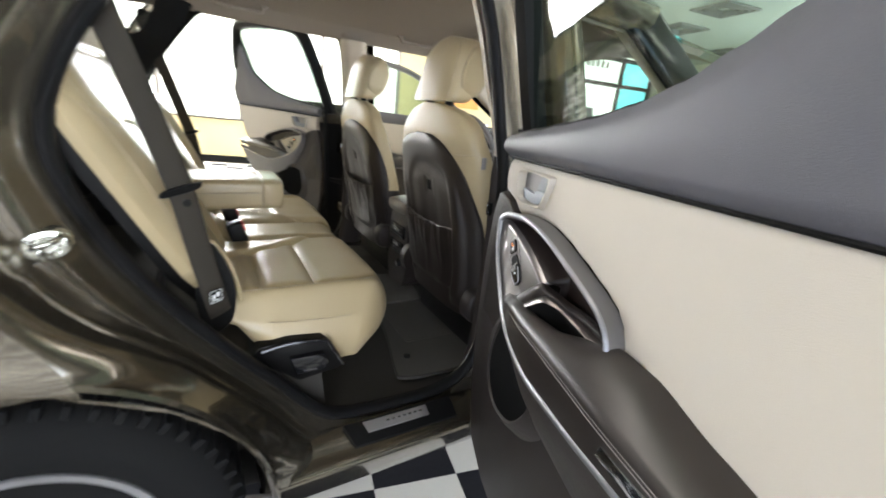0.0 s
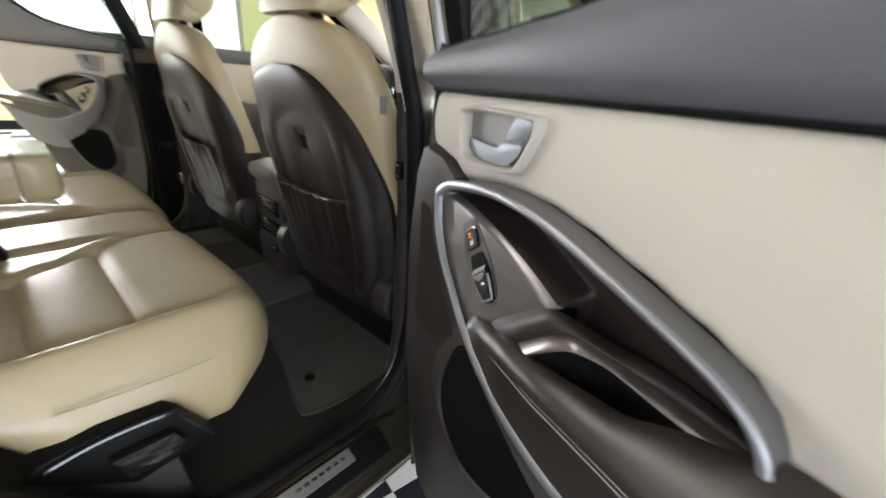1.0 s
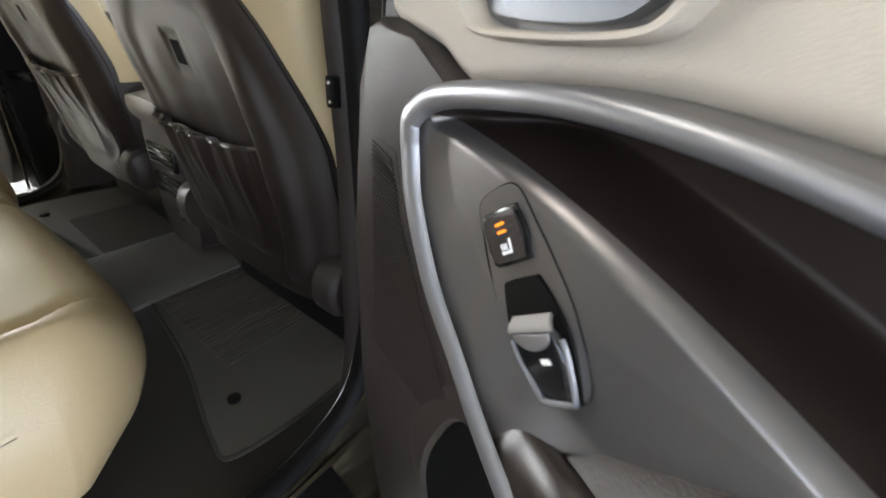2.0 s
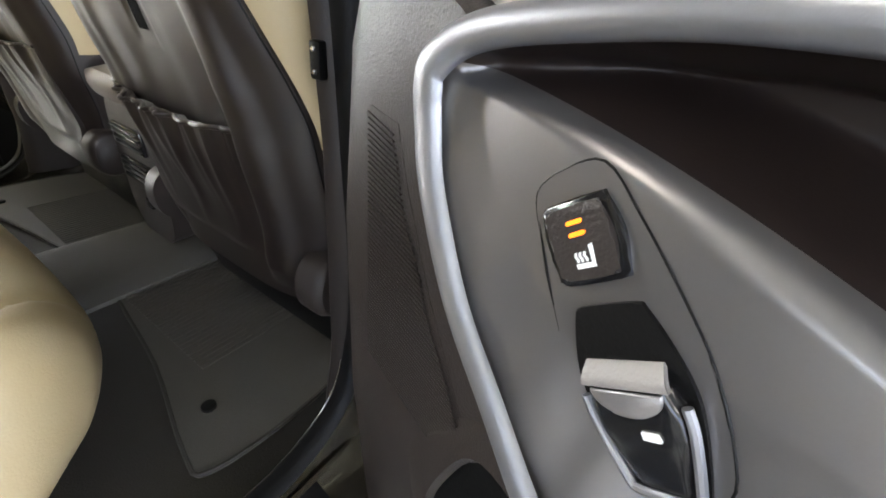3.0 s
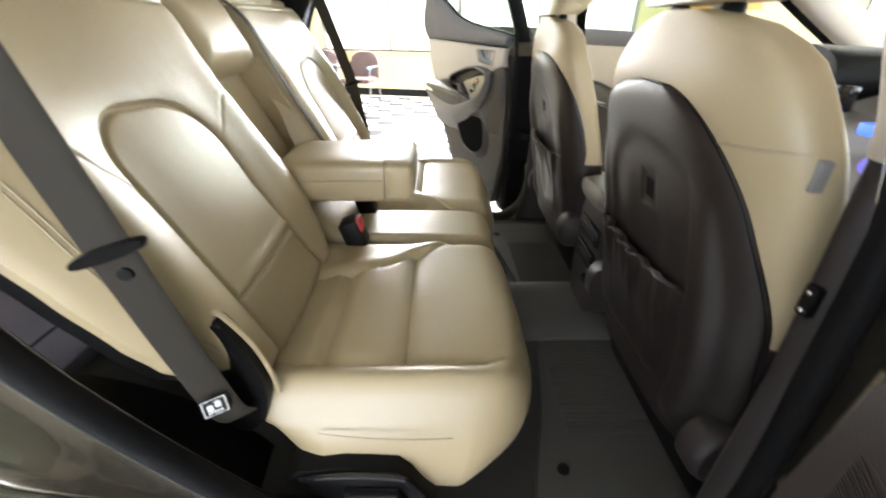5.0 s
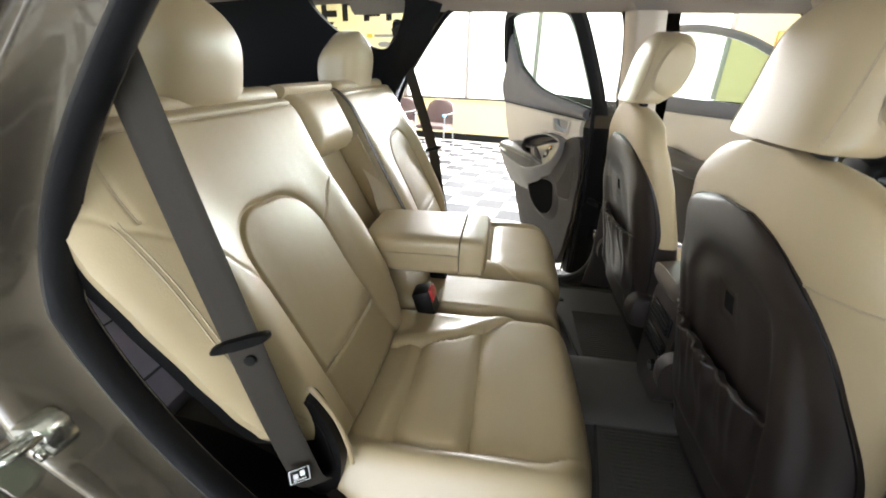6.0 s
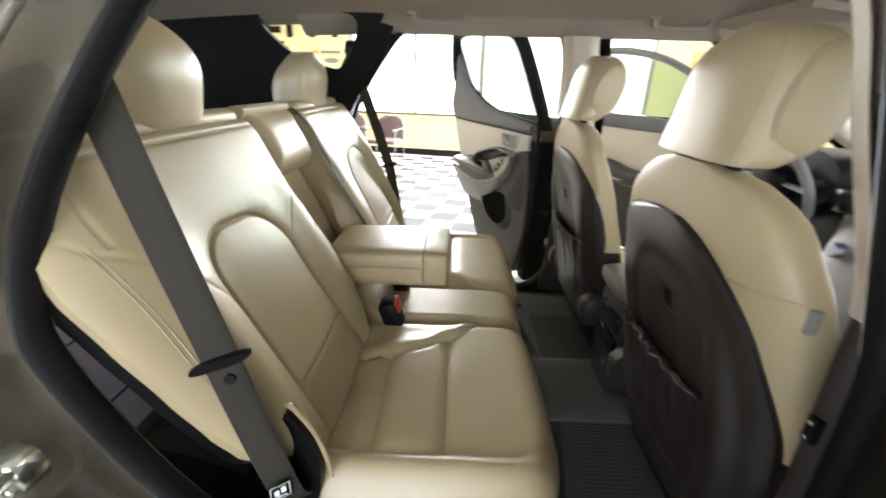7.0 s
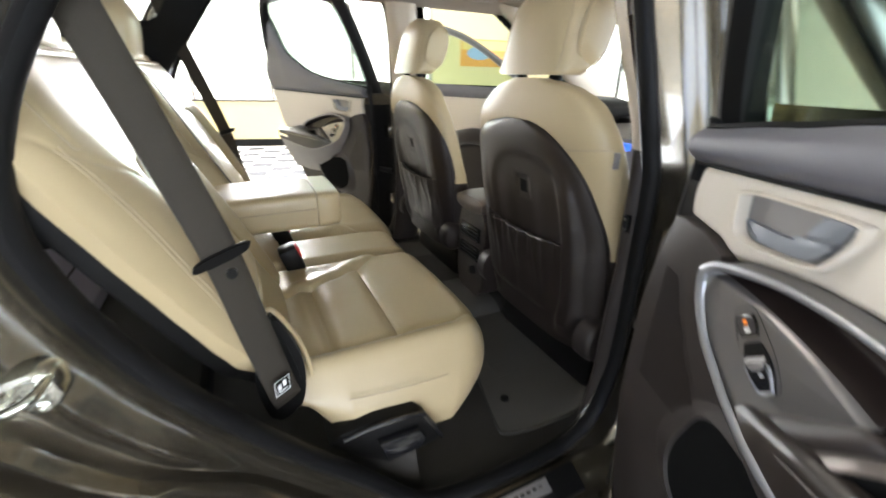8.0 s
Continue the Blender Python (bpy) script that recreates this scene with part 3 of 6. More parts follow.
    for k in range(60):
        a = 2 * math.pi * k / 60
        if math.sin(a) < -0.3:
            continue
        bm = block(-0.007, 0.007, 0.865, 0.925, 0.348, 0.373, 0.002, 1)
        bmesh.ops.transform(bm, matrix=(m if m is not None else Matrix()) @ Matrix.Translation((WHEEL[0], 0, WHEEL[1])) @ Matrix.Rotation(a, 4, "Y") @ Matrix.Shear("XZ", 4, (0, 0)), verts=bm.verts)
        part("tread_block", bm, TYRE, wheel)
    # pillar between the doors: dark cover outside, beige trim above, dark trim below inside
    def pil(u, v):
        z = 0.46 + v * 1.11
        x0 = interp(z, [(0.46, 0.752), (0.6, 0.774), (0.9, 0.779), (1.15, 0.766), (1.43, 0.722), (1.57, 0.695)])
        dx = interp(u, [(0, -0.012), (0.2, -0.004), (0.35, 0.012), (0.7, 0.08), (0.85, 0.115), (1.0, 0.125)])
        dy = interp(u, [(0, 0.0), (0.2, 0.028), (0.35, 0.048), (0.7, 0.056), (0.85, 0.04), (1.0, -0.02)])
        dx -= 0.022 * min(1.0, max(0.0, (1.19 - z) / 0.08)) * math.sin(math.pi * min(1.0, u / 0.42))
        return Vector((x0 + dx, 1.0 + 1.2 * tumble(z) + dy, z))
    part("pillar_trim_lower", sheet(lambda u, v: pil(u, 0.63 * v), 16, 14), DARK, car, "dark brown lower pillar trim", m)
    part("pillar_trim_upper", sheet(lambda u, v: pil(u, 0.632 + 0.368 * v) + Vector((0, 0.004, 0)), 16, 14), PILLAR, car, "beige upper pillar trim", m)
    part("pillar_skin", skin([[Vector((interp(z, [(0.45, 0.89), (0.9, 0.90), (1.15, 0.89), (1.43, 0.865), (1.58, 0.835)]) + dx, 0.845 + tumble(z) + dy, z)) for dx, dy in ((-0.03, 0.0), (0.015, 0.0), (0.030, 0.02), (0.035, 0.16))] for z in [0.40 + 0.05 * k for k in range(25)]], False, False), PAINT, car, "", m)
    # belt guide slider and bolts on the lower trim
    part("belt_slider", block(0.768, 0.778, 1.030, 1.044, 1.05, 1.12, 0.004), BLACK, car, "", m)
    part("bolt", block(0.766, 0.771, 1.034, 1.042, 0.965, 0.974, 0.002), CHROME, car, "", m)
    clip = part("trim_clip", block(0.740, 0.752, 1.010, 1.026, 0.994, 1.032, 0.003), BLACK, car, "black clip with two bright studs", m)
    for z in (1.002, 1.024):
        part("stud", skin([oval((0.739 - d, 1.017, z), (0, 1, 0), (0, 0, 1), r, r, 2, 12) for d, r in ((-0.002, 0.0030), (0.001, 0.0028), (0.002, 0.0018))]), CHROME, clip, "", m)


side(None, True)
side(mirror_y(), False)

# roof skin and headliner
def roof(u, v, z0, sag):
    y = 1.13 + (2 * CY - 2.26) * v
    x = -1.35 + 3.35 * u
    t = abs(2 * v - 1)
    return Vector((x, y, z0 - 0.085 * t ** 3.2 - 0.07 * max(0, -x) ** 1.6 * 0.7 - (0.05 * max(0, x - 1.2) ** 1.3) - sag))
part("roof", sheet(lambda u, v: roof(u, v, 1.72, 0), 24, 24), PAINT, car, "olive brown metallic roof")
part("headliner", sheet(lambda u, v: roof(u, v, 1.685, 0), 40, 24), LINER, car, "taupe cloth headliner")
for m in (None, mirror_y()):
    part("roof_rail_trim", skin([[Vector((x, 1.13 + dy, 1.60 + dz - 0.04 * max(0, -x))) for dy, dz in ((-0.045, -0.012), (-0.03, -0.03), (0.0, -0.022), (0.03, 0.006), (0.07, 0.03))] for x in (-0.3, 0.0, 0.3, 0.6, 0.9, 1.3, 1.7)], False, False), LINER, car, "", m)
    part("cant_rail", skin([[Vector((x, 1.045 + dy, 1.585 + dz)) for dy, dz in ((0.04, -0.01), (0.0, 0.02), (-0.01, 0.06), (0.04, 0.10), (0.10, 0.125))] for x in (-0.5 if m is None else 0.02, 0.1, 0.2, 0.6, 1.0, 1.2, 1.32)], False, False), PAINT, car, "", m)
    for xa in (0.12, 0.98):
        gh = part("grab_handle", tube(smooth_line([(xa, 1.20, 1.652), (xa + 0.008, 1.20, 1.615), (xa + 0.03, 1.20, 1.602), (xa + 0.17, 1.20, 1.602), (xa + 0.192, 1.20, 1.615), (xa + 0.20, 1.20, 1.652)], 5), 0.0095, 10), LINER, car, "folding taupe grab handle", m)
        for xx in (xa, xa + 0.20):
            part("mount", block(xx - 0.017, xx + 0.017, 1.185, 1.215, 1.622, 1.66, 0.005), LINER, gh, "", m)
# sun visors
for ya in (1.22, 1.86):
    part("sun_visor", sheet(lambda u, v, ya=ya: Vector((1.20 + 0.17 * u, ya + 0.42 * v, 1.625 - 0.02 * u)), 6, 10, lambda u, v, ya=ya: Vector((1.20 + 0.17 * u, ya + 0.42 * v, 1.605 - 0.02 * u))), LINER, car, "folded taupe sun visor")
# rear pillars, dark tailgate trim and quarter window surround
for m in (None, mirror_y()):
    near_side = m is None
    if not near_side:
        part("rear_pillar_trim", sheet(lambda u, v: Vector((interp(0.86 + 0.74 * v, [(0.86, -0.02), (1.1, -0.20), (1.2, -0.20), (1.33, -0.10), (1.45, 0.0), (1.60, 0.07)]) - interp(0.86 + 0.74 * v, [(0.86, 0.30), (1.30, 0.28), (1.41, 0.10), (1.60, 0.13)]) * u - 0.02, 1.035 + tumble(0.86 + 0.74 * v) + 0.03 * u, 0.86 + 0.74 * v)), 10, 24), BLACK, car, "black rear pillar trim", m)
    part("cargo_side_trim", sheet(lambda u, v: Vector(((-0.62 if near_side else -0.30) - (0.64 if near_side else 0.95) * u, 1.09 + 0.02 * v, 0.62 + 0.62 * v)), 8, 6), BLACK, car, "black cargo side trim", m)
    # narrow window between the rear pillars
    frame_q = [(-0.105, 1.62), (-0.11, 1.51), (-0.165, 1.445), (-0.24, 1.455), (-0.36, 1.505), (-0.43, 1.62)]
    if near_side:
        frame_q = [(-0.14, 1.60), (-0.17, 1.46), (-0.24, 1.35), (-0.55, 1.33), (-0.88, 1.34), (-0.92, 1.42), (-0.86, 1.60)]
    outer_q = [(-0.06, 1.66), (-0.09, 1.50), (-0.23, 1.27), (-0.60, 1.22), (-1.25, 1.30), (-1.2, 1.66)]
    if near_side:
        outer_q = [(-0.08, 1.66), (-0.11, 1.50), (-0.23, 1.27), (-0.55, 1.22), (-1.2, 1.25), (-1.25, 1.40), (-1.2, 1.66)]
    a, b = smooth_line([(x, 0, z) for x, z in frame_q], 6, True), smooth_line([(x, 0, z) for x, z in outer_q], 6, True)
    part("quarter_window_frame", skin([[Vector((p.x, 1.10 + 0.30 * (p.z - 1.3), p.z)) for p in b], [Vector((p.x, 1.105 + 0.30 * (p.z - 1.3), p.z)) for p in a], [Vector((p.x, 1.07 + 0.30 * (p.z - 1.3), p.z)) for p in a], [Vector((p.x, 1.06 + 0.30 * (p.z - 1.3), p.z)) for p in b]], True, False), BLACK, car, "", m)
    bm = bmesh.new()
    bm.faces.new([bm.verts.new((p.x, 1.08 + 0.30 * (p.z - 1.3), p.z)) for p in a])
    q = part("quarter_window", bm, CLEAR, car, "fixed rear quarter glass", m)
    q.visible_shadow = False
for z0, z1 in ((0.62, 1.08), (1.52, 1.62)):
    part("tailgate_trim", sheet(lambda u, v: Vector((-1.30 + 0.12 * (z0 + (z1 - z0) * v - 0.62), 1.08 + 1.32 * u, z0 + (z1 - z0) * v)), 16, 6, lambda u, v: Vector((-1.38 + 0.12 * (z0 + (z1 - z0) * v - 0.62), 1.08 + 1.32 * u, z0 + (z1 - z0) * v))), BLACK, car, "black tailgate trim")
part("rear_glass", sheet(lambda u, v: Vector((-1.28 + 0.05 * v, 1.12 + 1.24 * u, 1.07 + 0.46 * v)), 6, 3), CLEAR, car, "clear tailgate glass").visible_shadow = False
part("pull_strap", block(-1.262, -1.24, 1.55, 1.70, 1.13, 1.16, 0.006), GREYL, car)
# cargo floor, cabin floor
cf = part("cargo_floor", block(-1.30, -0.41, 1.09, 2 * CY - 1.09, 0.60, 0.655, 0.008), material("violet_grey_carpet", (0.27, 0.25, 0.31), 0.95, bump=1, scale=400, vary=0.2), car, "grey carpeted folded third row and cargo floor")
for x in (-0.83, -0.528):
    part("panel_gap", block(x - 0.004, x + 0.004, 1.10, 2 * CY - 1.10, 0.6545, 0.6570), RUBBER, cf)
part("panel_gap", block(-1.29, -0.42, CY - 0.004, CY + 0.004, 0.6545, 0.6565), RUBBER, cf)
part("cargo_sill", block(-0.41, -0.12, 1.09, 2 * CY - 1.09, 0.56, 0.625, 0.01), CARPET, car)
def cabin_floor(u, v):
    x, y = 0.05 + 2.2 * u, 1.0 + (2 * CY - 2.0) * v
    z = 0.425 + 0.055 * math.exp(-((y - CY) / 0.16) ** 4) + 0.20 * max(0, (x - 1.75)) ** 1.2
    return Vector((x, y, z - 0.005))
part("cabin_floor", sheet(cabin_floor, 30, 40), CARPET, car, "black carpeted cabin floor")
part("underbody", block(-1.3, 2.6, 1.06, 2 * CY - 1.06, 0.22, 0.40, 0.03), BLACK, car)
part("seat_riser", sheet(lambda u, v: Vector((0.30 - 0.02 * v, 1.06 + (2 * CY - 2.12) * u, 0.42 + 0.17 * v)), 10, 4, lambda u, v: Vector((-0.1, 1.06 + (2 * CY - 2.12) * u, 0.42 + 0.17 * v))), CARPET, car)

# ---- rear bench ----
RD = Vector((-0.280, 0, 0.570)).normalized()      # up along the rear backrest
RN = Vector((0.570, 0, 0.280)).normalized()       # out of its face
RB = Vector((0.055, 0, 0.742))
RL = 0.64


def back_point(y, v, h):
    return RB + RD * (RL * v) + RN * h + Vector((0, y, 0))


def rear_backrest(m, near):
    seat = thing("rear_seat", "beige leather rear seat with stitched insert beside the open door" if near else "beige leather rear seat on the far side of the bench", "car seat", "rear seats", at=(0.2, 1.3 if near else 2 * CY - 1.3, 0.57))
    def bounds(v):
        yo = interp(v, [(0, 1.16), (0.10, 1.11), (0.23, 1.052), (0.32, 1.038), (0.45, 1.026), (0.60, 1.014), (0.72, 1.006), (0.82, 1.010), (0.90, 1.030), (0.95, 1.055), (1.0, 1.10)])
        yi = interp(v, [(0, 1.53), (0.06, 1.56), (0.18, 1.605), (0.25, 1.636), (0.40, 1.630), (0.60, 1.602), (0.69, 1.592), (0.75, 1.599), (0.90, 1.606), (0.95, 1.598), (1.0, 1.57)])
        return yo, yi
    def inset(y, v):
        """Signed distance to the sunken insert's outline, a long panel with a round top."""
        ins_o, ins_i = 1.189, interp(v, [(0, 1.478), (0.2, 1.454), (0.4, 1.441), (0.7, 1.440)])
        mid, half, r = (ins_o + ins_i) / 2, (ins_i - ins_o) / 2, 0.085 if y < 1.31 else 0.105
        p, q = abs(y - mid) - half + r, (v - 0.694 + 0.10 * (y - mid)) * RL + r
        return math.hypot(max(p, 0), max(q, 0)) + min(max(p, q), 0) - r
    def face(u, v):
        yo, yi = bounds(v)
        y = yo + (yi - yo) * u
        edge_o, edge_i = y - yo, yi - y
        h = 0.034 * (1 - math.exp(-edge_o / 0.030)) * (1 - math.exp(-edge_i / 0.014)) + 0.008
        dist = inset(y, v)
        # the outer bolster swells between wing and insert, the inner one less
        lower = 1 / (1 + math.exp((v - 0.70) / 0.05))
        h += 0.024 * math.exp(-((y - 1.115) / 0.056) ** 2) * (0.30 + 0.70 * lower)
        h += 0.010 * math.exp(-((y - 1.545) / 0.05) ** 2) * lower
        # rounded shoulder round the insert, with its sewn crease
        h += 0.007 / (1 + math.exp(-(dist - 0.010) / 0.010)) * math.exp(-max(0.0, dist) / 0.20)
        h -= 0.0050 * groove(dist, 0.0042)
        if dist < 0:
            h += 0.008 * (1 - math.exp(dist / 0.035))
            h -= 0.0055 * groove((v - 0.218) * RL, 0.0036)
            h += 0.003 * groove((v - 0.218) * RL - 0.014, 0.012)
        else:
            # seam between the wing and the upper panel, running down to the insert
            cross = v - interp(y, [(1.00, 0.842), (1.03, 0.811), (1.052, 0.762), (1.10, 0.702), (1.161, 0.575), (1.19, 0.52)])
            if y < 1.20:
                h -= 0.0022 * groove(cross * RL * 0.55, 0.0032)
            # dart of the upper wing, curving into the welt
            dart = y - interp(v, [(0.76, 1.068), (0.82, 1.067), (0.88, 1.071), (0.915, 1.078), (0.932, 1.10)])
            if v > 0.765:
                h -= 0.0032 * groove(dart, 0.0034)
            # seam of the inner bolster, curving from its edge to the insert
            arc = y - interp(v, [(0.55, 1.443), (0.60, 1.483), (0.64, 1.513), (0.69, 1.575)])
            if 0.55 < v < 0.70 and y > 1.44:
                h -= 0.0022 * groove(arc * 0.75, 0.0032)
        # bevel towards the centre seat
        inner = y - interp(v, [(0.0, 1.50), (0.25, 1.60), (0.47, 1.590), (0.66, 1.562), (0.72, 1.59), (1.0, 1.60)])
        h -= 0.026 * min(1.0, max(0.0, inner / 0.035)) ** 1.3
        # rounded top behind the welt, and the foot
        h -= 0.0034 * groove((v - 0.941) * RL, 0.0036)
        h -= 0.055 * max(0, (v - 0.945) / 0.055) ** 2.0 + 0.04 * max(0, (0.06 - v) / 0.06) ** 2
        h += 0.0011 * noise.noise(Vector((y * 9, v * 6, 3.1))) + 0.00018 * noise.noise(Vector((y * 50, v * 32, 9.1)))
        return back_point(y, v, h)
    def rear(u, v):
        yo, yi = bounds(v)
        return back_point(yo + (yi - yo) * (0.01 + 0.98 * u), v * 0.995, -0.008)
    part("backrest", sheet(face, 230, 240, rear), LEATHER, seat, "", m)
    def panel(u, v, h):
        vv = 0.05 + 0.93 * v
        yo, yi = bounds(vv)
        return back_point(yo + 0.006 + (yi - yo - 0.08) * u, vv, h)
    part("back_panel", sheet(lambda u, v: panel(u, v, -0.006), 8, 30, lambda u, v: panel(u, v, -0.030)), BLACK, seat, "black carpeted seat rear panel", m)
    # stitched seams of the outer wing
    def on(y, v):
        yo, yi = bounds(v)
        return face((y - yo) / (yi - yo), v) + RN * 0.0004
    seams = [((1.100, 0.932), (1.078, 0.915), (1.071, 0.88), (1.067, 0.82), (1.068, 0.765))]
    seams += [((1.043 + d, 0.782), (1.047 + d, 0.711), (1.051 + d, 0.626), (1.053 + d, 0.508), (1.056 + d, 0.426), (1.063 + d, 0.31), (1.085 + d, 0.20)) for d in (0.0, 0.006)]
    for pts in seams:
        part("seam", tube([on(p.x, p.z) for p in smooth_line([(a, 0, b) for a, b in pts], 8)], 0.0011, 6), THREAD, seat, "", m)
    # welt along the top
    part("welt", tube([on(1.09 + 0.46 * k / 40, 0.941 - 0.012 * (k / 40 - 0.5) ** 2) for k in range(41)], 0.0019, 6), THREAD, seat, "", m)
    part("top_roll", skin([[back_point(y, 0.992 + 0.040 * math.cos(a) * e, -0.012 + 0.046 * math.sin(a) * e) for a in [2 * math.pi * k / 20 for k in range(20)]] for y, e in ((1.10, 0.4), (1.115, 0.8), (1.14, 1), (1.25, 1), (1.40, 1), (1.54, 1), (1.565, 0.8), (1.575, 0.4))]), LEATHER2, seat, "", m)
    # headrest: a flat, nearly upright front face, a bulging rear
    rings = []
    for k in range(33):
        s = k / 32
        z = 1.300 + 0.186 * s
        top, foot = max(0.0, (s - 0.46) / 0.54), max(0.0, (0.13 - s) / 0.13)
        f = (1 - 0.985 * top ** 2.7) ** 0.5 * (1 - 0.10 * foot ** 2)
        xf = -0.186 + 0.16 * (z - 1.34) - 0.040 * top ** 2.2 - 0.012 * foot ** 2
        depth = (0.140 + 0.016 * math.sin(math.pi * min(1, s / 0.8))) * (1 - 0.62 * top ** 2.2) * (1 - 0.10 * foot ** 2)
        w = (0.121 + 0.006 * math.sin(math.pi * s)) * f
        ring_ = []
        for q in range(56):
            a = 2 * math.pi * q / 56
            ca, sa = math.cos(a), math.sin(a)
            y = w * math.copysign(abs(sa) ** (2 / 2.7), sa)
            x = 0.055 * abs(ca) ** (2 / 2.7) if ca > 0 else -(depth - 0.055) * abs(ca) ** (2 / 2.7)
            ring_.append(Vector((xf - 0.055 + x, 1.342 + y, z)))
        rings.append(ring_)
    part("headrest", skin(rings), LEATHER, seat, "beige leather headrest", m)
    for dy in (-0.06, 0.06):
        part("headrest_post", tube([back_point(1.342 + dy, 0.96, -0.004), back_point(1.342 + dy, 1.06, 0.015)], 0.006, 10), CHROME, seat, "", m)
        part("post_sleeve", tube([back_point(1.342 + dy, 0.99, -0.004), back_point(1.342 + dy, 1.03, 0.004)], 0.013, 12), BLACK, seat, "", m)
    return seat


near_seat = rear_backrest(None, True)
far_seat = rear_backrest(mirror_y(), False)


def centre_backrest():
    seat = thing("bench_middle", "narrow beige leather centre seat with its armrest folded down", "car seat", "rear seats", at=(0.2, CY, 0.57))
    y0, y1 = 1.60, 2 * CY - 1.60
    # sunken well behind the folded armrest, and the pad above it
    part("well", sheet(lambda u, v: back_point(y0 + (y1 - y0) * u, 0.10 + 0.66 * v, -0.050 + 0.006 * math.sin(3.14 * u)), 14, 12, lambda u, v: back_point(y0 + (y1 - y0) * u, 0.10 + 0.66 * v, -0.08)), LEATHER2, seat)
    def pad(u, v):
        y = y0 + 0.004 + (y1 - y0 - 0.008) * u
        vv = 0.735 + 0.275 * v
        e = min(min(u, 1 - u) * (y1 - y0), min(v, 1 - v) * 0.175)
        return back_point(y, vv, -0.02 + 0.060 * (1 - math.exp(-e / 0.016)))
    part("top_pad", sheet(pad, 30, 20, lambda u, v: back_point(y0 + 0.01 + (y1 - y0 - 0.02) * u, 0.74 + 0.26 * v, -0.05)), LEATHER, seat)
    part("top_roll", skin([[back_point(y, 1.005 + 0.03 * math.cos(a), -0.012 + 0.040 * math.sin(a)) for a in [2 * math.pi * k / 16 for k in range(16)]] for y in (y0 + 0.004, CY, y1 - 0.004)]), LEATHER2, seat)
    for s in (-1, 1):
        part("side_wall", sheet(lambda u, v: back_point(CY + s * 0.139, 0.10 + 0.66 * v, -0.05 + 0.075 * u), 4, 10, lambda u, v: back_point(CY + s * 0.146, 0.10 + 0.66 * v, -0.05 + 0.075 * u)), LEATHER2, seat)
    part("button", skin([oval(back_point(1.64, 0.70, h), (0, 1, 0), RD, r, r, 2, 12) for h, r in ((-0.046, 0.006), (-0.04, 0.005))]), BLACK, seat)
    arm = thing("folding_armrest", "beige leather folding centre armrest, lowered over the bench", "armrest", at=(0.1, CY, 0.9))
    def ring_at(x, half_y, zc, half_z, p):
        return oval((x, CY, zc), (0, 1, 0), (0, 0, 1), half_y, half_z, p, 48)
    rings = [ring_at(-0.05, 0.09, 0.925, 0.035, 4), ring_at(-0.04, 0.115, 0.925, 0.05, 5)]
    for k in range(12):
        x = -0.02 + 0.235 * k / 11
        rings.append(ring_at(x, 0.124, 0.922 + 0.003 * k / 11, 0.053, 7))
    part("armrest_body", skin(rings), LEATHER, arm)
    part("cup_lid", skin([ring_at(0.217, 0.122, 0.924, 0.051, 7), ring_at(0.220, 0.1245, 0.925, 0.054, 7), ring_at(0.275, 0.124, 0.925, 0.053, 7), ring_at(0.284, 0.117, 0.925, 0.047, 6), ring_at(0.287, 0.10, 0.925, 0.035, 5)]), LEATHER, arm, "armrest end cap with a seam")
    part("seam", tube([(-0.02, CY - 0.1255, 0.930), (0.215, CY - 0.1255, 0.934)], 0.0016, 6), THREAD, arm)
    return seat


centre_seat = centre_backrest()


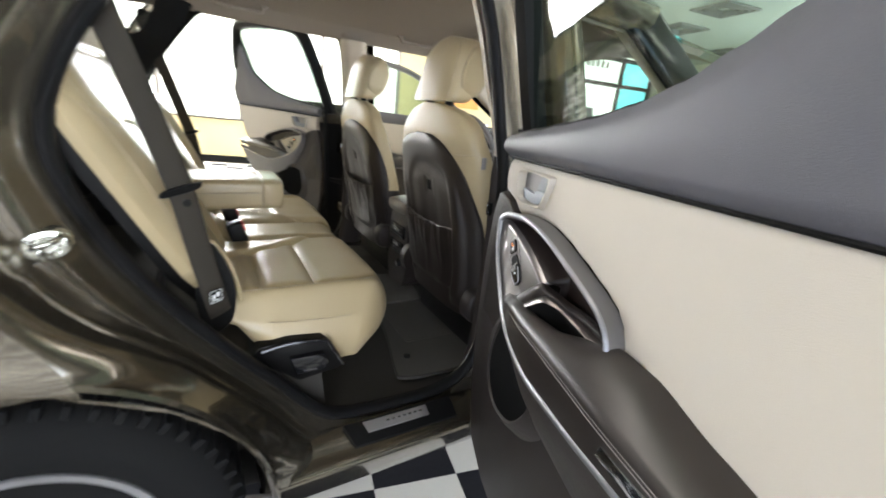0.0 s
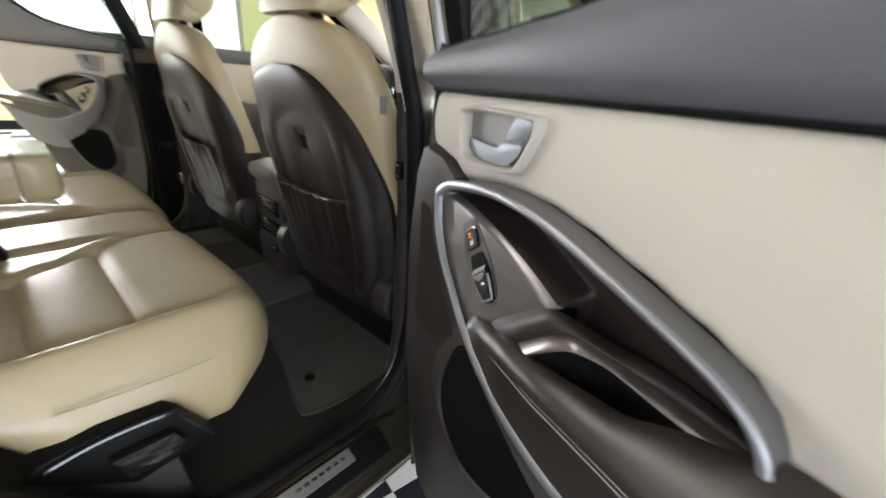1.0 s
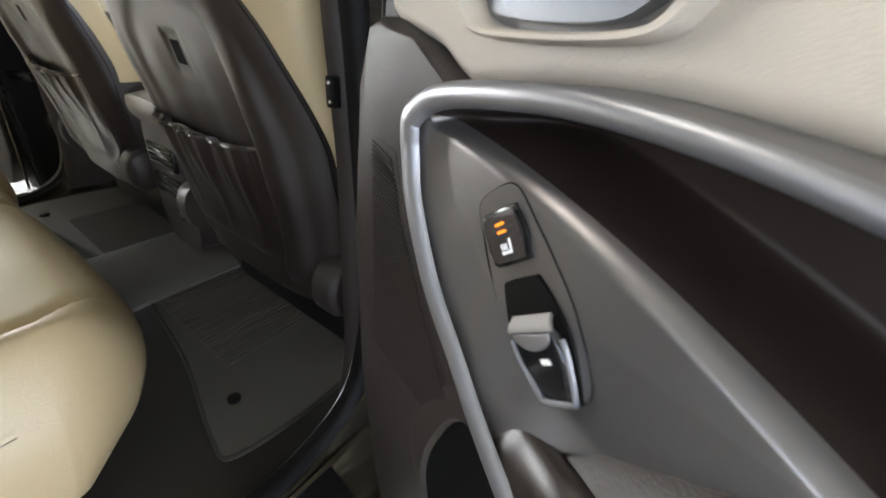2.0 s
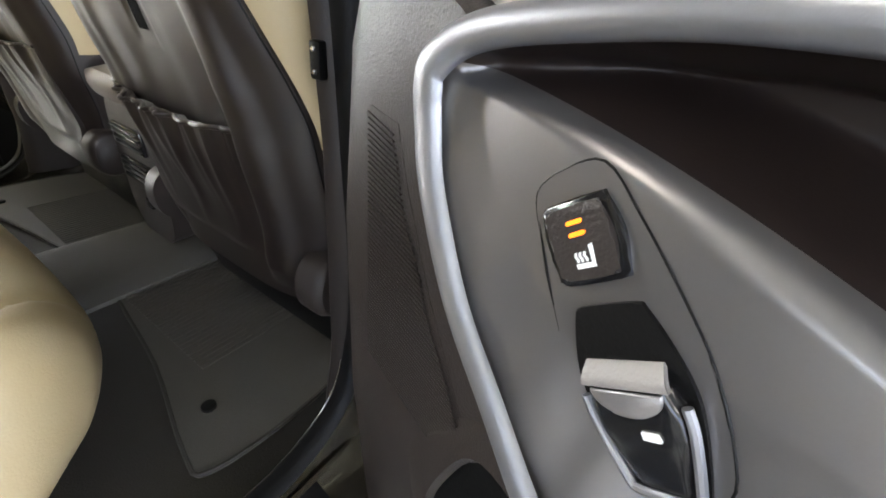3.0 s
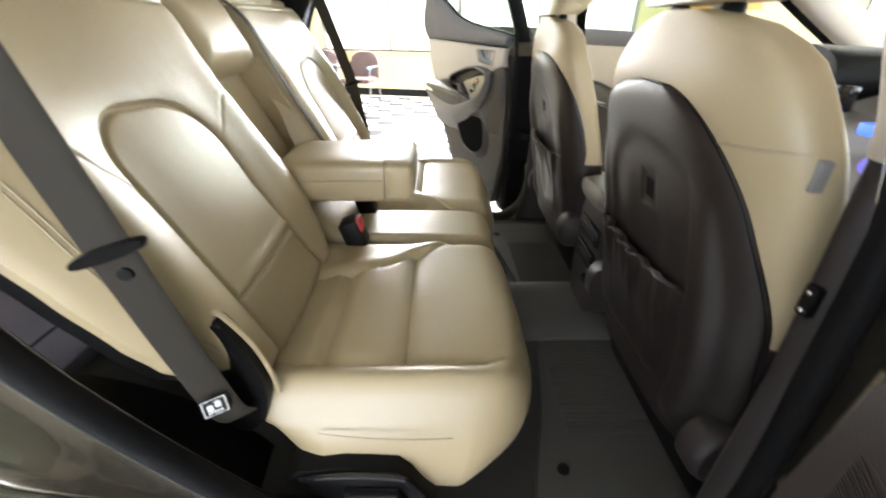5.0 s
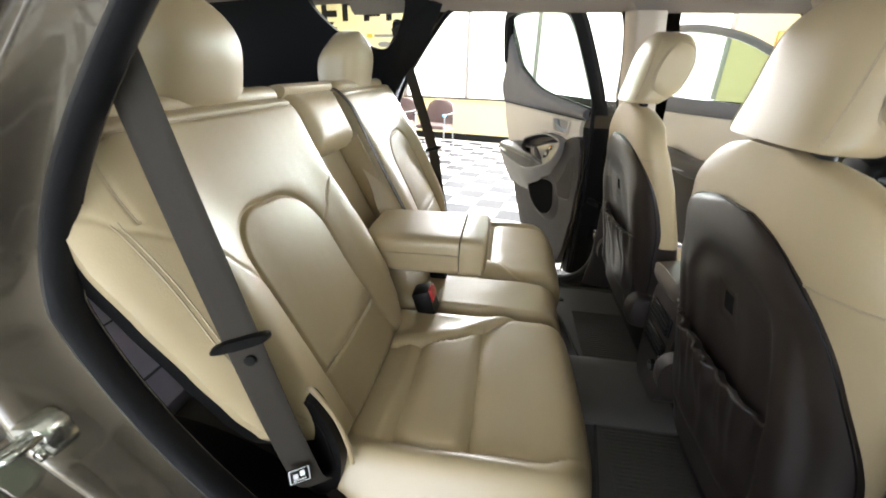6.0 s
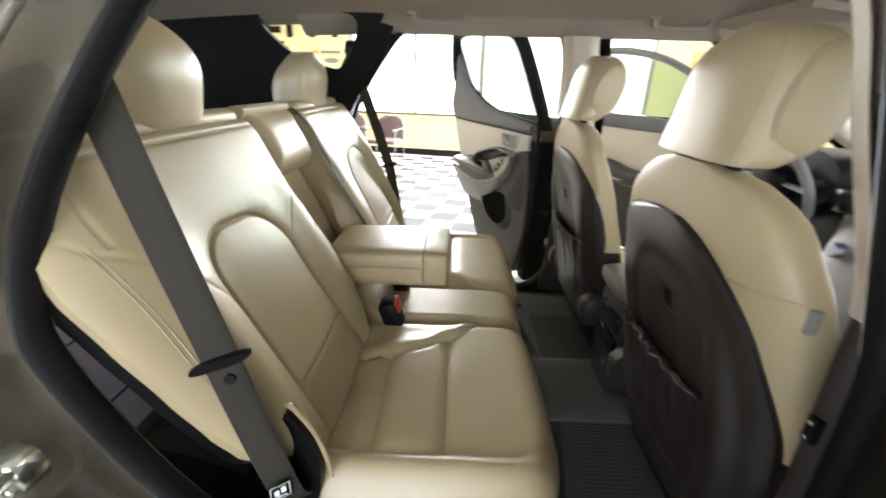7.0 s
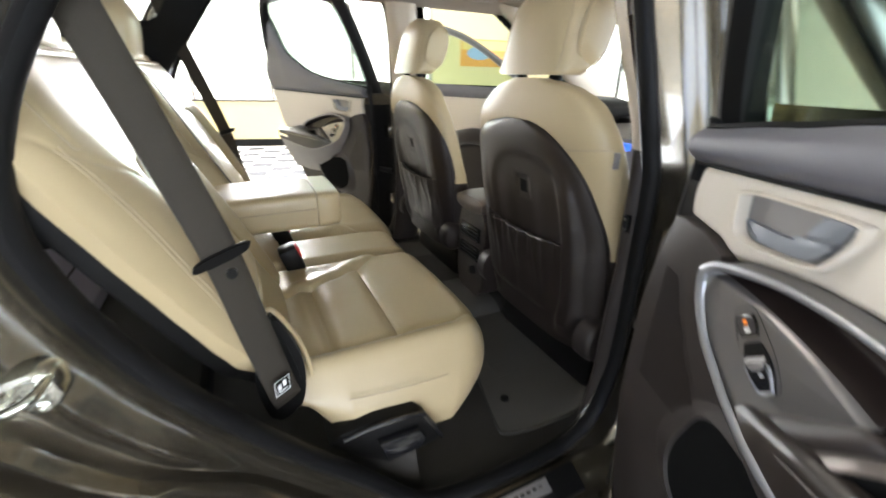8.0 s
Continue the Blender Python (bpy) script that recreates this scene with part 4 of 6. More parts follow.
def cushion(seat, yo, yi, bolster, m=None, front=0.545):
    """A bench cushion; yo is its outer side, yi its inner side."""
    n, rings = 168, []
    w = yi - yo
    for k in range(151):
        x = 0.035 + (front - 0.035) * k / 150
        s = max(0.0, (x - (front - 0.105)) / 0.105)
        roll = max(0.0, 1 - s ** 3.4) ** 0.5
        zb = interp(x, [(0.03, 0.735), (0.085, 0.710), (0.13, 0.655), (0.18, 0.622), (0.25, 0.596), (0.34, 0.573), (0.55, 0.565)])
        ring_ = []
        for j in range(n):
            q = j / n
            if q < 0.70:                                   # over the top from outer foot to inner foot
                t = q / 0.70
                a = -1 + 2 * t
                sgn = math.copysign(1, a)
                e = abs(a)
                # outer flank bulges, inner flank is steep
                yy = (yo + yi) / 2 + sgn * (w / 2) * (1 - (1 - min(1, e / 0.80)) ** 1.0 if e < 0.80 else 1.0)
                drop = max(0.0, (e - 0.76) / 0.24)
                zt = 0.764 + (0.008 if bolster else 0.0)
                corner = max(0.0, (e - 0.60) / 0.20)
                z = zt - 0.042 * min(1, corner) ** 2.6
                z = z - drop * (z - zb)
                if bolster and sgn < 0:
                    yy -= (0.030 - 0.034 * max(0.0, (0.165 - x) / 0.115)) * math.sin(min(1, drop) * math.pi * 0.75) * (1 - 0.5 * s)
                    z += 0.010 * groove(yy - 1.140, 0.022) * (1 - s)
                # corner rounding in plan at the front
                yy += -sgn * 0.055 * s ** 3 * (e ** 2)
                if drop == 0:
                    if bolster:
                        z -= 0.003 * groove(yy - (1.172 + 0.05 * s), 0.0036) + 0.004 * groove(yy - (1.172 + 0.05 * s), 0.012)
                        inner_seam = interp(x, [(0.09, 1.425), (0.13, 1.443), (0.22, 1.476), (0.30, 1.532), (0.385, 1.612), (0.46, 1.645)])
                        z += 0.010 * groove(yy - (inner_seam + 0.03), 0.03)
                        z -= 0.003 * groove(yy - inner_seam, 0.0036) + 0.004 * groove(yy - inner_seam, 0.012)
                        if 1.172 < yy < inner_seam:
                            z -= 0.0035 * groove(x - 0.153, 0.0036) + 0.007 * groove(x - 0.153, 0.016) + 0.0030 * groove(x - 0.294, 0.0034) + 0.005 * groove(x - 0.294, 0.016)
                            z += 0.006 * math.sin(min(1, max(0, (x - 0.153) / 0.141)) * math.pi) + 0.004 * groove(x - 0.128, 0.018)
                    else:
                        z += 0.004 * math.sin(math.pi * min(1, max(0, (x - 0.1) / 0.35)))
                    z += 0.002 * noise.noise(Vector((x * 11, yy * 11, 7.7)))
                z = zb + (z - zb) * roll
            else:
                t = (q - 0.70) / 0.30
                yy = yi - 0.02 - (w - 0.04) * t
                z = zb - 0.012 * roll
            tuck = 0.085 * max(0.0, (0.73 - z) / 0.165) ** 2.6 * max(0.0, (x - 0.30) / (front - 0.30)) ** 2
            f_ = min(1.0, max(0.0, (yy - yo + 0.02) / (w + 0.02)))
            swell = 0.012 * math.sin(math.pi * f_) ** 0.8 * max(0.0, (x - 0.25) / (front - 0.25)) ** 2 if bolster else 0.0
            # the front edge draws back towards the outer side
            back = 0.055 * (max(0.0, (1.25 - yy) / 0.17) * max(0.0, (x - 0.20) / (front - 0.20))) ** 2 if bolster else 0.0
            ring_.append(Vector((x - tuck + swell - back, yy, z)))
        rings.append(ring_)
    return part("cushion", skin(rings), LEATHER, seat, "", m)


near_cushion = cushion(near_seat, 1.105, 1.635, True, None, 0.532)
cushion(far_seat, 1.105, 1.635, True, mirror_y())
cushion(centre_seat, 1.64, 2 * CY - 1.64, False, None, 0.53)
# piping on the outer edge of the near cushion, and the slide lever under it
part("stitch_line", tube(smooth_line([(0.16, 1.083, 0.712), (0.22, 1.077, 0.710), (0.30, 1.0745, 0.707), (0.37, 1.079, 0.704)], 6), 0.0012, 6), THREAD, near_cushion)
lever = part("lever_housing", slab([(0.13, 0.665), (0.20, 0.672), (0.285, 0.664), (0.305, 0.645), (0.343, 0.575), (0.33, 0.56), (0.225, 0.545), (0.16, 0.60), (0.11, 0.645)], (1.085, 1.16), lambda a, b, d: Vector((a, 2 * 1.085 - d + 0.04, b)), 0.006), BLACK, near_seat, "black plastic slide lever housing")
part("lever_handle", slab([(0.20, 0.628), (0.285, 0.628), (0.30, 0.60), (0.285, 0.578), (0.215, 0.578)], (0.0, 0.018), lambda a, b, d: Vector((a, 1.048 - d, b)), 0.006), GLOSS, lever)
part("lever_lip", tube(smooth_line([(0.135, 1.045, 0.655), (0.20, 1.043, 0.666), (0.285, 1.043, 0.660), (0.305, 1.043, 0.640), (0.340, 1.045, 0.575)], 6), 0.005, 8), GLOSS, lever)

# belt anchor cover beside the cushion
cover_line = [(p.x, p.z) for p in smooth_line([(0.016, 0, 0.865), (0.034, 0, 0.900), (0.052, 0, 0.918), (0.068, 0, 0.904), (0.090, 0, 0.862), (0.106, 0, 0.808), (0.100, 0, 0.745), (0.075, 0, 0.705), (0.030, 0, 0.700), (0.004, 0, 0.78)], 4, True)]
cover = tagged(part("belt_anchor_cover", slab([(0.02 + (a - 0.02) * 0.80, b) for a, b in cover_line], (0.0, 0.026), lambda a, b, d: Vector((a, 1.123 - d + 0.10 * max(0.0, a - 0.06), b)), 0.009, 4), BLACK), "black plastic seat belt anchor cover beside the cushion", "belt cover")
part("cover_seam", tube(smooth_line([(0.040, 1.0975, 0.895), (0.065, 1.0975, 0.85), (0.080, 1.0975, 0.78)], 5), 0.0010, 6), RUBBER, cover)
# leather edge of the backrest foot that laps over the cover
part("lap_edge", tube(smooth_line([(0.036, 1.116, 0.914), (0.048, 1.110, 0.926), (0.064, 1.112, 0.902), (0.083, 1.116, 0.858), (0.097, 1.116, 0.806), (0.101, 1.116, 0.768)], 6), 0.0042, 8), LEATHER2, near_seat, "beige leather edge lapping over the anchor cover")

# ---- front seats ----
def front_seat(cy, label, out):
    """out: -1 where the outboard side lies towards smaller y, else 1."""
    seat = thing("front_seat", label, "car seat", "front seats", at=(1.0, cy, 0.43))
    def back_x(z):
        return interp(z, [(0.60, 0.79), (0.72, 0.776), (0.90, 0.747), (1.05, 0.716), (1.20, 0.686), (1.31, 0.680)])
    rings = []
    for k in range(41):
        z = 0.60 + 0.690 * k / 40
        hw = 0.27 * max(0.03, 1 - max(0.0, (z - 1.0) / 0.293) ** 4.2) ** 0.5 - 0.035 * max(0.0, (0.85 - z) / 0.25) ** 2
        hd = interp(z, [(0.60, 0.085), (0.80, 0.090), (1.0, 0.080), (1.15, 0.066), (1.24, 0.052), (1.275, 0.038), (1.30, 0.018)])
        cx = back_x(z) + hd * (1.0 + 0.3 * max(0.0, (z - 1.15) / 0.15) ** 2)
        slim = 0.42 + 0.4 * max(0.0, (z - 1.20) / 0.09)         # the front is flatter than the rear
        rings.append([Vector((cx + (p.x - cx) * (slim if p.x > cx else 1.0), p.y, p.z)) for p in oval((cx, cy, z), (1, 0, 0), (0, 1, 0), hd, hw, 3.6, 64)])
    # the lower flanks are wrapped in the dark shell vinyl, leather begins above them
    part("lower_back", skin(rings[:18]), SHELL, seat, "dark vinyl lower back and flank")
    part("backrest", skin(rings[17:]), LEATHER2, seat)
    # dark vinyl shell on the rear, with a knee hollow
    def half(z, outer):
        z0, w, top, p, r, drop = (0.86, 0.263, 0.336, 2.6, 1.9, 0.045) if outer else (0.95, 0.268, 0.246, 4.0, 2.2, 0.050)
        if z < z0:
            return w - drop * ((z0 - z) / (z0 - 0.60)) ** 2
        return w * max(0.0, 1 - ((z - z0) / top) ** p) ** (1 / r)
    def shell(u, v):
        z = 0.60 + 0.594 * v
        hw = half(z, (2 * u - 1) * out > 0)
        t = 2 * u - 1
        y = cy + hw * t
        full = interp(z, [(0.60, 0.235), (0.70, 0.258), (0.85, 0.270), (1.0, 0.270), (1.09, 0.268), (1.15, 0.262), (1.20, 0.241)])
        hd = interp(z, [(0.60, 0.085), (0.80, 0.090), (1.0, 0.080), (1.15, 0.064), (1.25, 0.046)])
        wrap = hd * (1 - (1 - min(0.995, abs((y - cy) / full)) ** 3.6) ** (1 / 3.6))
        x = back_x(z) + wrap - 0.018 + 0.013 * abs(t) ** 6 + 0.010 * max(0, (v - 0.9) / 0.1) ** 2
        # arched knee hollow, its middle valley and the dark slot at the head of it
        dy = (y - cy) * out
        p_, q_ = abs(dy - 0.008) - 0.150 + 0.12, z - 1.110 + 0.12
        arch = math.hypot(max(p_, 0), max(q_, 0)) + min(max(p_, q_), 0) - 0.12
        x += 0.0085 / (1 + math.exp(max(-30.0, min(30.0, arch / 0.007)))) * min(1.0, max(0.0, (z - 0.70) / 0.12))
        x += 0.005 * math.exp(-(dy / 0.062) ** 4) / (1 + math.exp((z - 1.045) / 0.012)) * min(1.0, max(0.0, (z - 0.75) / 0.10))
        slot = max(abs(dy + 0.002) - 0.020, abs(z - 1.022) - 0.024)
        x += 0.010 / (1 + math.exp(max(-30.0, min(30.0, slot / 0.0035))))
        x = min(x, back_x(z) + wrap - 0.0025)
        # flat ridge along the outer flank, and a lower one along the inner
        x -= 0.015 * math.exp(-((t * out - 0.70) / 0.115) ** 4) * min(1, max(0, (1.10 - z) / 0.14)) * min(1.0, max(0.0, (z - 0.62) / 0.05))
        x -= 0.006 * math.exp(-((t * out + 0.74) / 0.10) ** 4) * min(1, max(0, (1.08 - z) / 0.10)) * min(1.0, max(0.0, (z - 0.62) / 0.05))
        return Vector((x, y, z))
    part("back_shell", sheet(shell, 130, 130, lambda u, v: shell(u, v) + Vector((0.02, 0, 0))), SHELL, seat, "dark brown vinyl back shell")
    part("knee_slot", sheet(lambda u, v: shell(0.5 + (-0.002 * out + 0.030 * (u - 0.5)) / 0.52, 0.682 + 0.058 * v) + Vector((-0.0006, 0, 0)), 6, 8), FELT, seat, "dark slot in the knee hollow")
    part("shell_piping", tube([shell(0.004, k / 40) for k in range(40)] + [shell(k / 20, 0.999) for k in range(1, 20)] + [shell(0.996, 1 - k / 40) for k in range(40)], 0.0014, 6), BLACK, seat)
    # slack map pocket with a gathered hem
    def pocket(u, v):
        z = 0.672 + 0.232 * v - 0.010 * v * math.sin(u * math.pi) + 0.004 * v * noise.noise(Vector((u * 9, 0.3, cy)))
        half_w = 0.186 - 0.050 * max(0.0, (0.28 - v) / 0.28) ** 2.6
        y = cy - 0.026 * out + (2 * u - 1) * half_w
        base = back_x(z) + 0.09 * (1 - (1 - min(0.99, abs((y - cy) / 0.274)) ** 3.6) ** (1 / 3.6))
        e = min(1, min(u, 1 - u) / 0.06) * min(1, v / 0.08)
        crease = sum(a * groove(u - c - s_ * (1 - v), w) * v ** p for a, c, s_, w, p in ((0.010, 0.14, 0.05, 0.028, 1.5), (0.007, 0.27, -0.04, 0.020, 2.5), (0.011, 0.42, 0.06, 0.030, 1.2), (0.008, 0.53, -0.05, 0.022, 2.0), (0.009, 0.72, 0.03, 0.030, 1.6), (0.006, 0.85, -0.02, 0.020, 3.0)))
        gather = v ** 4 * 0.003 * math.sin(u * 70 + 3 * noise.noise(Vector((u * 6, 0, cy)))) + 0.005 * noise.noise(Vector((u * 5, v * 2.5, cy)))
        sag = 0.014 * math.sin(u * math.pi) * (0.30 + 0.70 * v)
        return Vector((base - 0.021 - (sag + gather + crease) * e, y, z))
    part("map_pocket", sheet(pocket, 90, 44, lambda u, v: pocket(u, v) + Vector((0.012, 0, 0))), SHELL, seat, "slack dark leather map pocket")
    part("pocket_hem", tube([pocket(k / 90, 1.0) + Vector((-0.001, 0, 0.001)) for k in range(91)], 0.0038, 8), SHELL, seat)
    # seam across the upper wing
    for s in (-1, 1):
        pts = []
        for k in range(12):
            a = k / 11
            z = 1.136 + 0.018 * a
            hw = 0.27 * (1 - ((z - 1.0) / 0.293) ** 4.2) ** 0.5
            t = 0.45 + 0.54 * a
            hd = interp(z, [(0.60, 0.085), (0.80, 0.090), (1.0, 0.080), (1.15, 0.066), (1.24, 0.052), (1.275, 0.038), (1.30, 0.018)])
            pts.append(Vector((back_x(z) + hd * (1.0 + 0.3 * (max(0.0, z - 1.15) / 0.15) ** 2) - hd * (1 - t ** 3.6) ** (1 / 3.6) - 0.0003, cy + s * hw * t, z)))
        part("seam", tube(pts, 0.0018, 6), THREAD, seat)
    # small tag sewn into the outer seam
    part("seam_tag", block(0.738, 0.752, cy + out * 0.262 - 0.006, cy + out * 0.262 + 0.006, 1.116, 1.150, 0.002), GREYL, seat, "small grey tag in the side seam")
    # headrest: a deep rounded block with an oval pad on each side
    rings = []
    for k in range(25):
        s = k / 24
        z = 1.297 + 0.197 * s
        f = (1 - max(0.0, (s - 0.52) / 0.485) ** 3.0) ** 0.5 * min(1.0, 0.92 + s * 1.6)
        rear_x = 0.676 + 0.042 * s + 0.03 * max(0, s - 0.70) ** 1.4 * 2.2
        front = 0.822 + 0.022 * s - 0.05 * max(0, s - 0.75) ** 1.5 * 3 - 0.055 * max(0.0, (0.38 - s) / 0.38) ** 1.6
        cx, hx = (front + rear_x) / 2, (front - rear_x) / 2 * (0.72 + 0.28 * f)
        rings.append(oval((cx, cy, z), (1, 0, 0), (0, 1, 0), hx, (0.137 - 0.010 * s) * f, 3.3, 72))
    hr = part("headrest", skin(rings), LEATHER, seat, "beige leather headrest with side pads")
    for s in (-1, 1):
        part("edge_seam", tube(smooth_line([rings[k][(round(27 + (0 if s > 0 else 18)) % 72)] + Vector((-0.0006, 0.0006 * s, 0)) for k in range(1, 22, 2)], 4), 0.0013, 6), THREAD, hr)
        ea, eb = Vector((0.95, 0, -0.30)), Vector((0.30, 0, 0.95))
        part("side_pad", skin([oval((0.768, cy + s * d, 1.388), ea, eb, r * 0.044, r * 0.074, 2.4, 36) for d, r in ((0.112, 1.0), (0.1325, 0.98), (0.1375, 0.90), (0.1395, 0.5))]), LEATHER2, hr)
        part("pad_seam", tube(oval((0.768, cy + s * 0.1325, 1.388), ea, eb, 0.0448, 0.0748, 2.4, 48), 0.0014, 6, True), THREAD, hr)
        part("headrest_post", tube([(0.725, cy + s * 0.065, 1.26), (0.73, cy + s * 0.065, 1.34)], 0.006, 10), CHROME, seat)
        part("post_sleeve", skin([oval((0.725, cy + s * 0.065, z), (1, 0, 0), (0, 1, 0), r, r * 1.3, 2.5, 18) for z, r in ((1.27, 0.013), (1.292, 0.013), (1.300, 0.009))]), BLACK, seat)
    # lower cushion, side shield, recliner cover with its bolt
    rings = []
    for k in range(15):
        x = 0.80 + 0.50 * k / 14
        e = math.sin(min(1, k / 3, (14 - k) / 3) * math.pi / 2)
        rings.append(oval((x, cy, 0.645), (0, 1, 0), (0, 0, 1), 0.265 * (0.82 + 0.18 * e), 0.085 * (0.5 + 0.5 * e), 3.2, 40))
    part("cushion", skin(rings), LEATHER2, seat)
    part("seat_base", block(0.84, 1.26, cy - 0.22, cy + 0.22, 0.45, 0.57, 0.02), BLACK, seat)
    for s in (-1, 1):
        part("recliner_cover", skin([oval((0.802, cy + s * d, 0.665), (1, 0, 0), (0, 0, 1), r * 0.052, r * 0.058, 2.3, 28) for d, r in ((0.225, 1.0), (0.262, 1.0), (0.272, 0.92), (0.277, 0.80), (0.276, 0.6), (0.279, 0.5))]), DARK, seat)
        part("bolt", skin([oval((x, cy + s * 0.178, 0.682), (0, 1, 0), (0, 0, 1), r, r, 2, 12) for x, r in ((0.782, 0.007), (0.770, 0.006))]), ICON, seat)
        part("floor_rail", block(0.90, 1.32, cy + s * 0.19 - 0.02, cy + s * 0.19 + 0.02, 0.425, 0.455, 0.005), BLACK, seat)
    return seat


front_seat(1.335, "front passenger seat in beige leather with dark vinyl back", -1)
front_seat(2 * CY - 1.335, "driver seat in beige leather with dark vinyl back", 1)

# ---- rear doors ----
def door_frame(angle, ox=0.647, oy=0.824):
    """From the door's own (u rearwards along it, n out of its inner face, z) to the world, for a door swung open by angle."""
    c, s = math.cos(radians(angle)), math.sin(radians(angle))
    return Matrix(((-c, -s, 0, ox), (-s, c, 0, oy), (0, 0, 1, 0), (0, 0, 0, 1)))


def V(u, n, z):
    return Vector((u, n, z))


def belt_z(u):
    """Lower edge of the door glass."""
    return interp(u, [(-0.03, 1.226), (0.10, 1.241), (0.20, 1.254), (0.30, 1.267), (0.39, 1.284), (0.47, 1.308), (0.53, 1.335), (0.58, 1.360), (0.635, 1.393), (0.652, 1.430), (0.69, 1.555), (0.72, 1.66)])


def end_u(z):
    """Rear edge of the door, cut away over the wheel."""
    return interp(z, [(0.40, 0.24), (0.46, 0.36), (0.55, 0.46), (0.66, 0.53), (0.777, 0.600), (0.94, 0.678), (1.058, 0.750), (1.15, 0.800), (1.244, 0.836), (1.32, 0.850), (1.40, 0.825), (1.46, 0.795), (1.61, 0.722), (1.66, 0.70)])


def split_z(u):
    return 1.177 + 0.021 * u


def rear_door(m, label, rim=None):
    # from the door's origin on the ground
    door = thing("rear_door", label, "car door", "rear car doors", at=m @ V(0, 0, 0.4))
    P = lambda name, bm, mat, parent=door, lab="", smooth=True: part(name, bm, mat, parent, lab, m, smooth)
    # outline of the inner handle's surround
    surround = smooth_line([V(0.092, 0, 1.160), V(0.145, 0, 1.1635), V(0.214, 0, 1.1635), V(0.222, 0, 1.158), V(0.219, 0, 1.144), V(0.205, 0, 1.119), V(0.188, 0, 1.1075), V(0.130, 0, 1.1030), V(0.103, 0, 1.1050), V(0.091, 0, 1.116), V(0.086, 0, 1.148)], 5, True)
    hc = V(0.150, 0, 1.134)
    polar = sorted((math.atan2(p.z - hc.z, p.x - hc.x), math.hypot(p.z - hc.z, p.x - hc.x)) for p in surround)
    polar = [(polar[-1][0] - 2 * math.pi, polar[-1][1])] + polar + [(polar[0][0] + 2 * math.pi, polar[0][1])]
    # beige insert: a soft, slightly domed panel
    def insert(u, v):
        x = end_u(0.93 + 0.26 * v) * u
        top = split_z(x) + 0.002
        low = interp(x, [(0.0, 1.098), (0.05, 1.088), (0.09, 1.068), (0.112, 1.074), (0.16, 1.0825), (0.20, 1.0855), (0.25, 1.0835), (0.30, 1.0755), (0.36, 1.0605), (0.42, 1.044), (0.458, 1.030), (0.482, 1.012), (0.50, 0.96), (0.6, 0.93), (0.97, 0.87)])
        z = low + (top - low) * v
        e = min(1, min(v, 1 - v) * (top - low) / 0.012)
        n = -0.006 + 0.008 * math.sin(e * math.pi / 2) + 0.006 * math.sin(v * math.pi)
        # pressed rim round the inner handle
        d = math.hypot(x - hc.x, z - hc.z) / interp(math.atan2(z - hc.z, x - hc.x), polar)
        n -= 0.032 * max(0.0, min(1.0, (1.06 - d) / 0.05))
        return V(x, n, z)
    P("beige_insert", sheet(insert, 330, 60, lambda u, v: insert(u, v) + V(0, -0.02, 0)), INSERT, lab="beige cloth door insert")
    # grey top roll under the glass
    def roll(u, v):
        x = -0.025 + (end_u(1.19 + 0.13 * v) + 0.025) * u
        crown = interp(x, [(0.70, 1.64), (0.722, 1.60), (0.795, 1.46), (0.83, 1.39), (0.85, 1.32)])
        lo, hi = split_z(x) + 0.004 - 0.002 * v, max(min(belt_z(x), crown), split_z(x) + 0.03)
        z = lo + (hi - lo) * v
        n = 0.010 * math.sin(min(1, v * (hi - lo) / 0.02) * math.pi / 2) + 0.010 * math.sin(v * math.pi) - 0.030 * max(0, v - 0.75) ** 1.5 * 4 * 0.5
        return V(x, n + 0.25 * max(0.0, z - 1.36), z)
    P("top_roll", sheet(roll, 120, 40, lambda u, v: roll(u, v) + V(0, -0.03, 0)), GREY, lab="grey soft upper door trim")
    P("split_line", tube([V(-0.02 + 0.83 * k / 30, 0.0015, split_z(-0.02 + 0.83 * k / 30) + 0.002) for k in range(31)], 0.0032, 6), BLACK)
    # lower trim, front edge and bottom
    low = [(0.0, 1.102), (0.045, 1.092), (0.09, 1.076), (0.096, 1.03), (0.115, 0.99), (0.165, 0.925), (0.24, 0.862), (0.33, 0.830), (0.55, 0.83), (0.632, 0.862), (0.598, 0.777), (0.528, 0.66), (0.458, 0.55), (0.355, 0.455), (0.25, 0.415), (0.15, 0.41), (0.03, 0.44), (-0.02, 0.55), (-0.048, 0.72), (-0.052, 0.92), (-0.040, 1.05), (-0.020, 1.095)]
    P("lower_trim", slab(low, (-0.03, 0.016), lambda a, b, d: V(a, d, b), 0.006), DARK, lab="dark brown lower door trim")
    # fluted speaker panel in front of the pod
    mesh_r = lambda z: interp(z, [(0.79, 0.140), (0.826, 0.140), (0.86, 0.112), (0.918, 0.072), (0.98, 0.038), (1.015, 0.026)])
    P("grille_panel", slab([(-0.008, 1.019), (0.026, 1.016), (0.038, 0.985), (0.072, 0.920), (0.112, 0.862), (0.140, 0.828), (0.118, 0.800), (-0.006, 0.806), (-0.014, 0.90)], (0.012, 0.0163), lambda a, b, d: V(a, d, b), 0.0003, 1), DARK)
    for k in range(58):
        z = 1.012 - 0.0037 * k
        P("grille_rib", tube([V(-0.010, 0.0172, z + 0.002), V(mesh_r(z) - 0.003, 0.0182, z - 0.003)], 0.0009, 5), DARK)
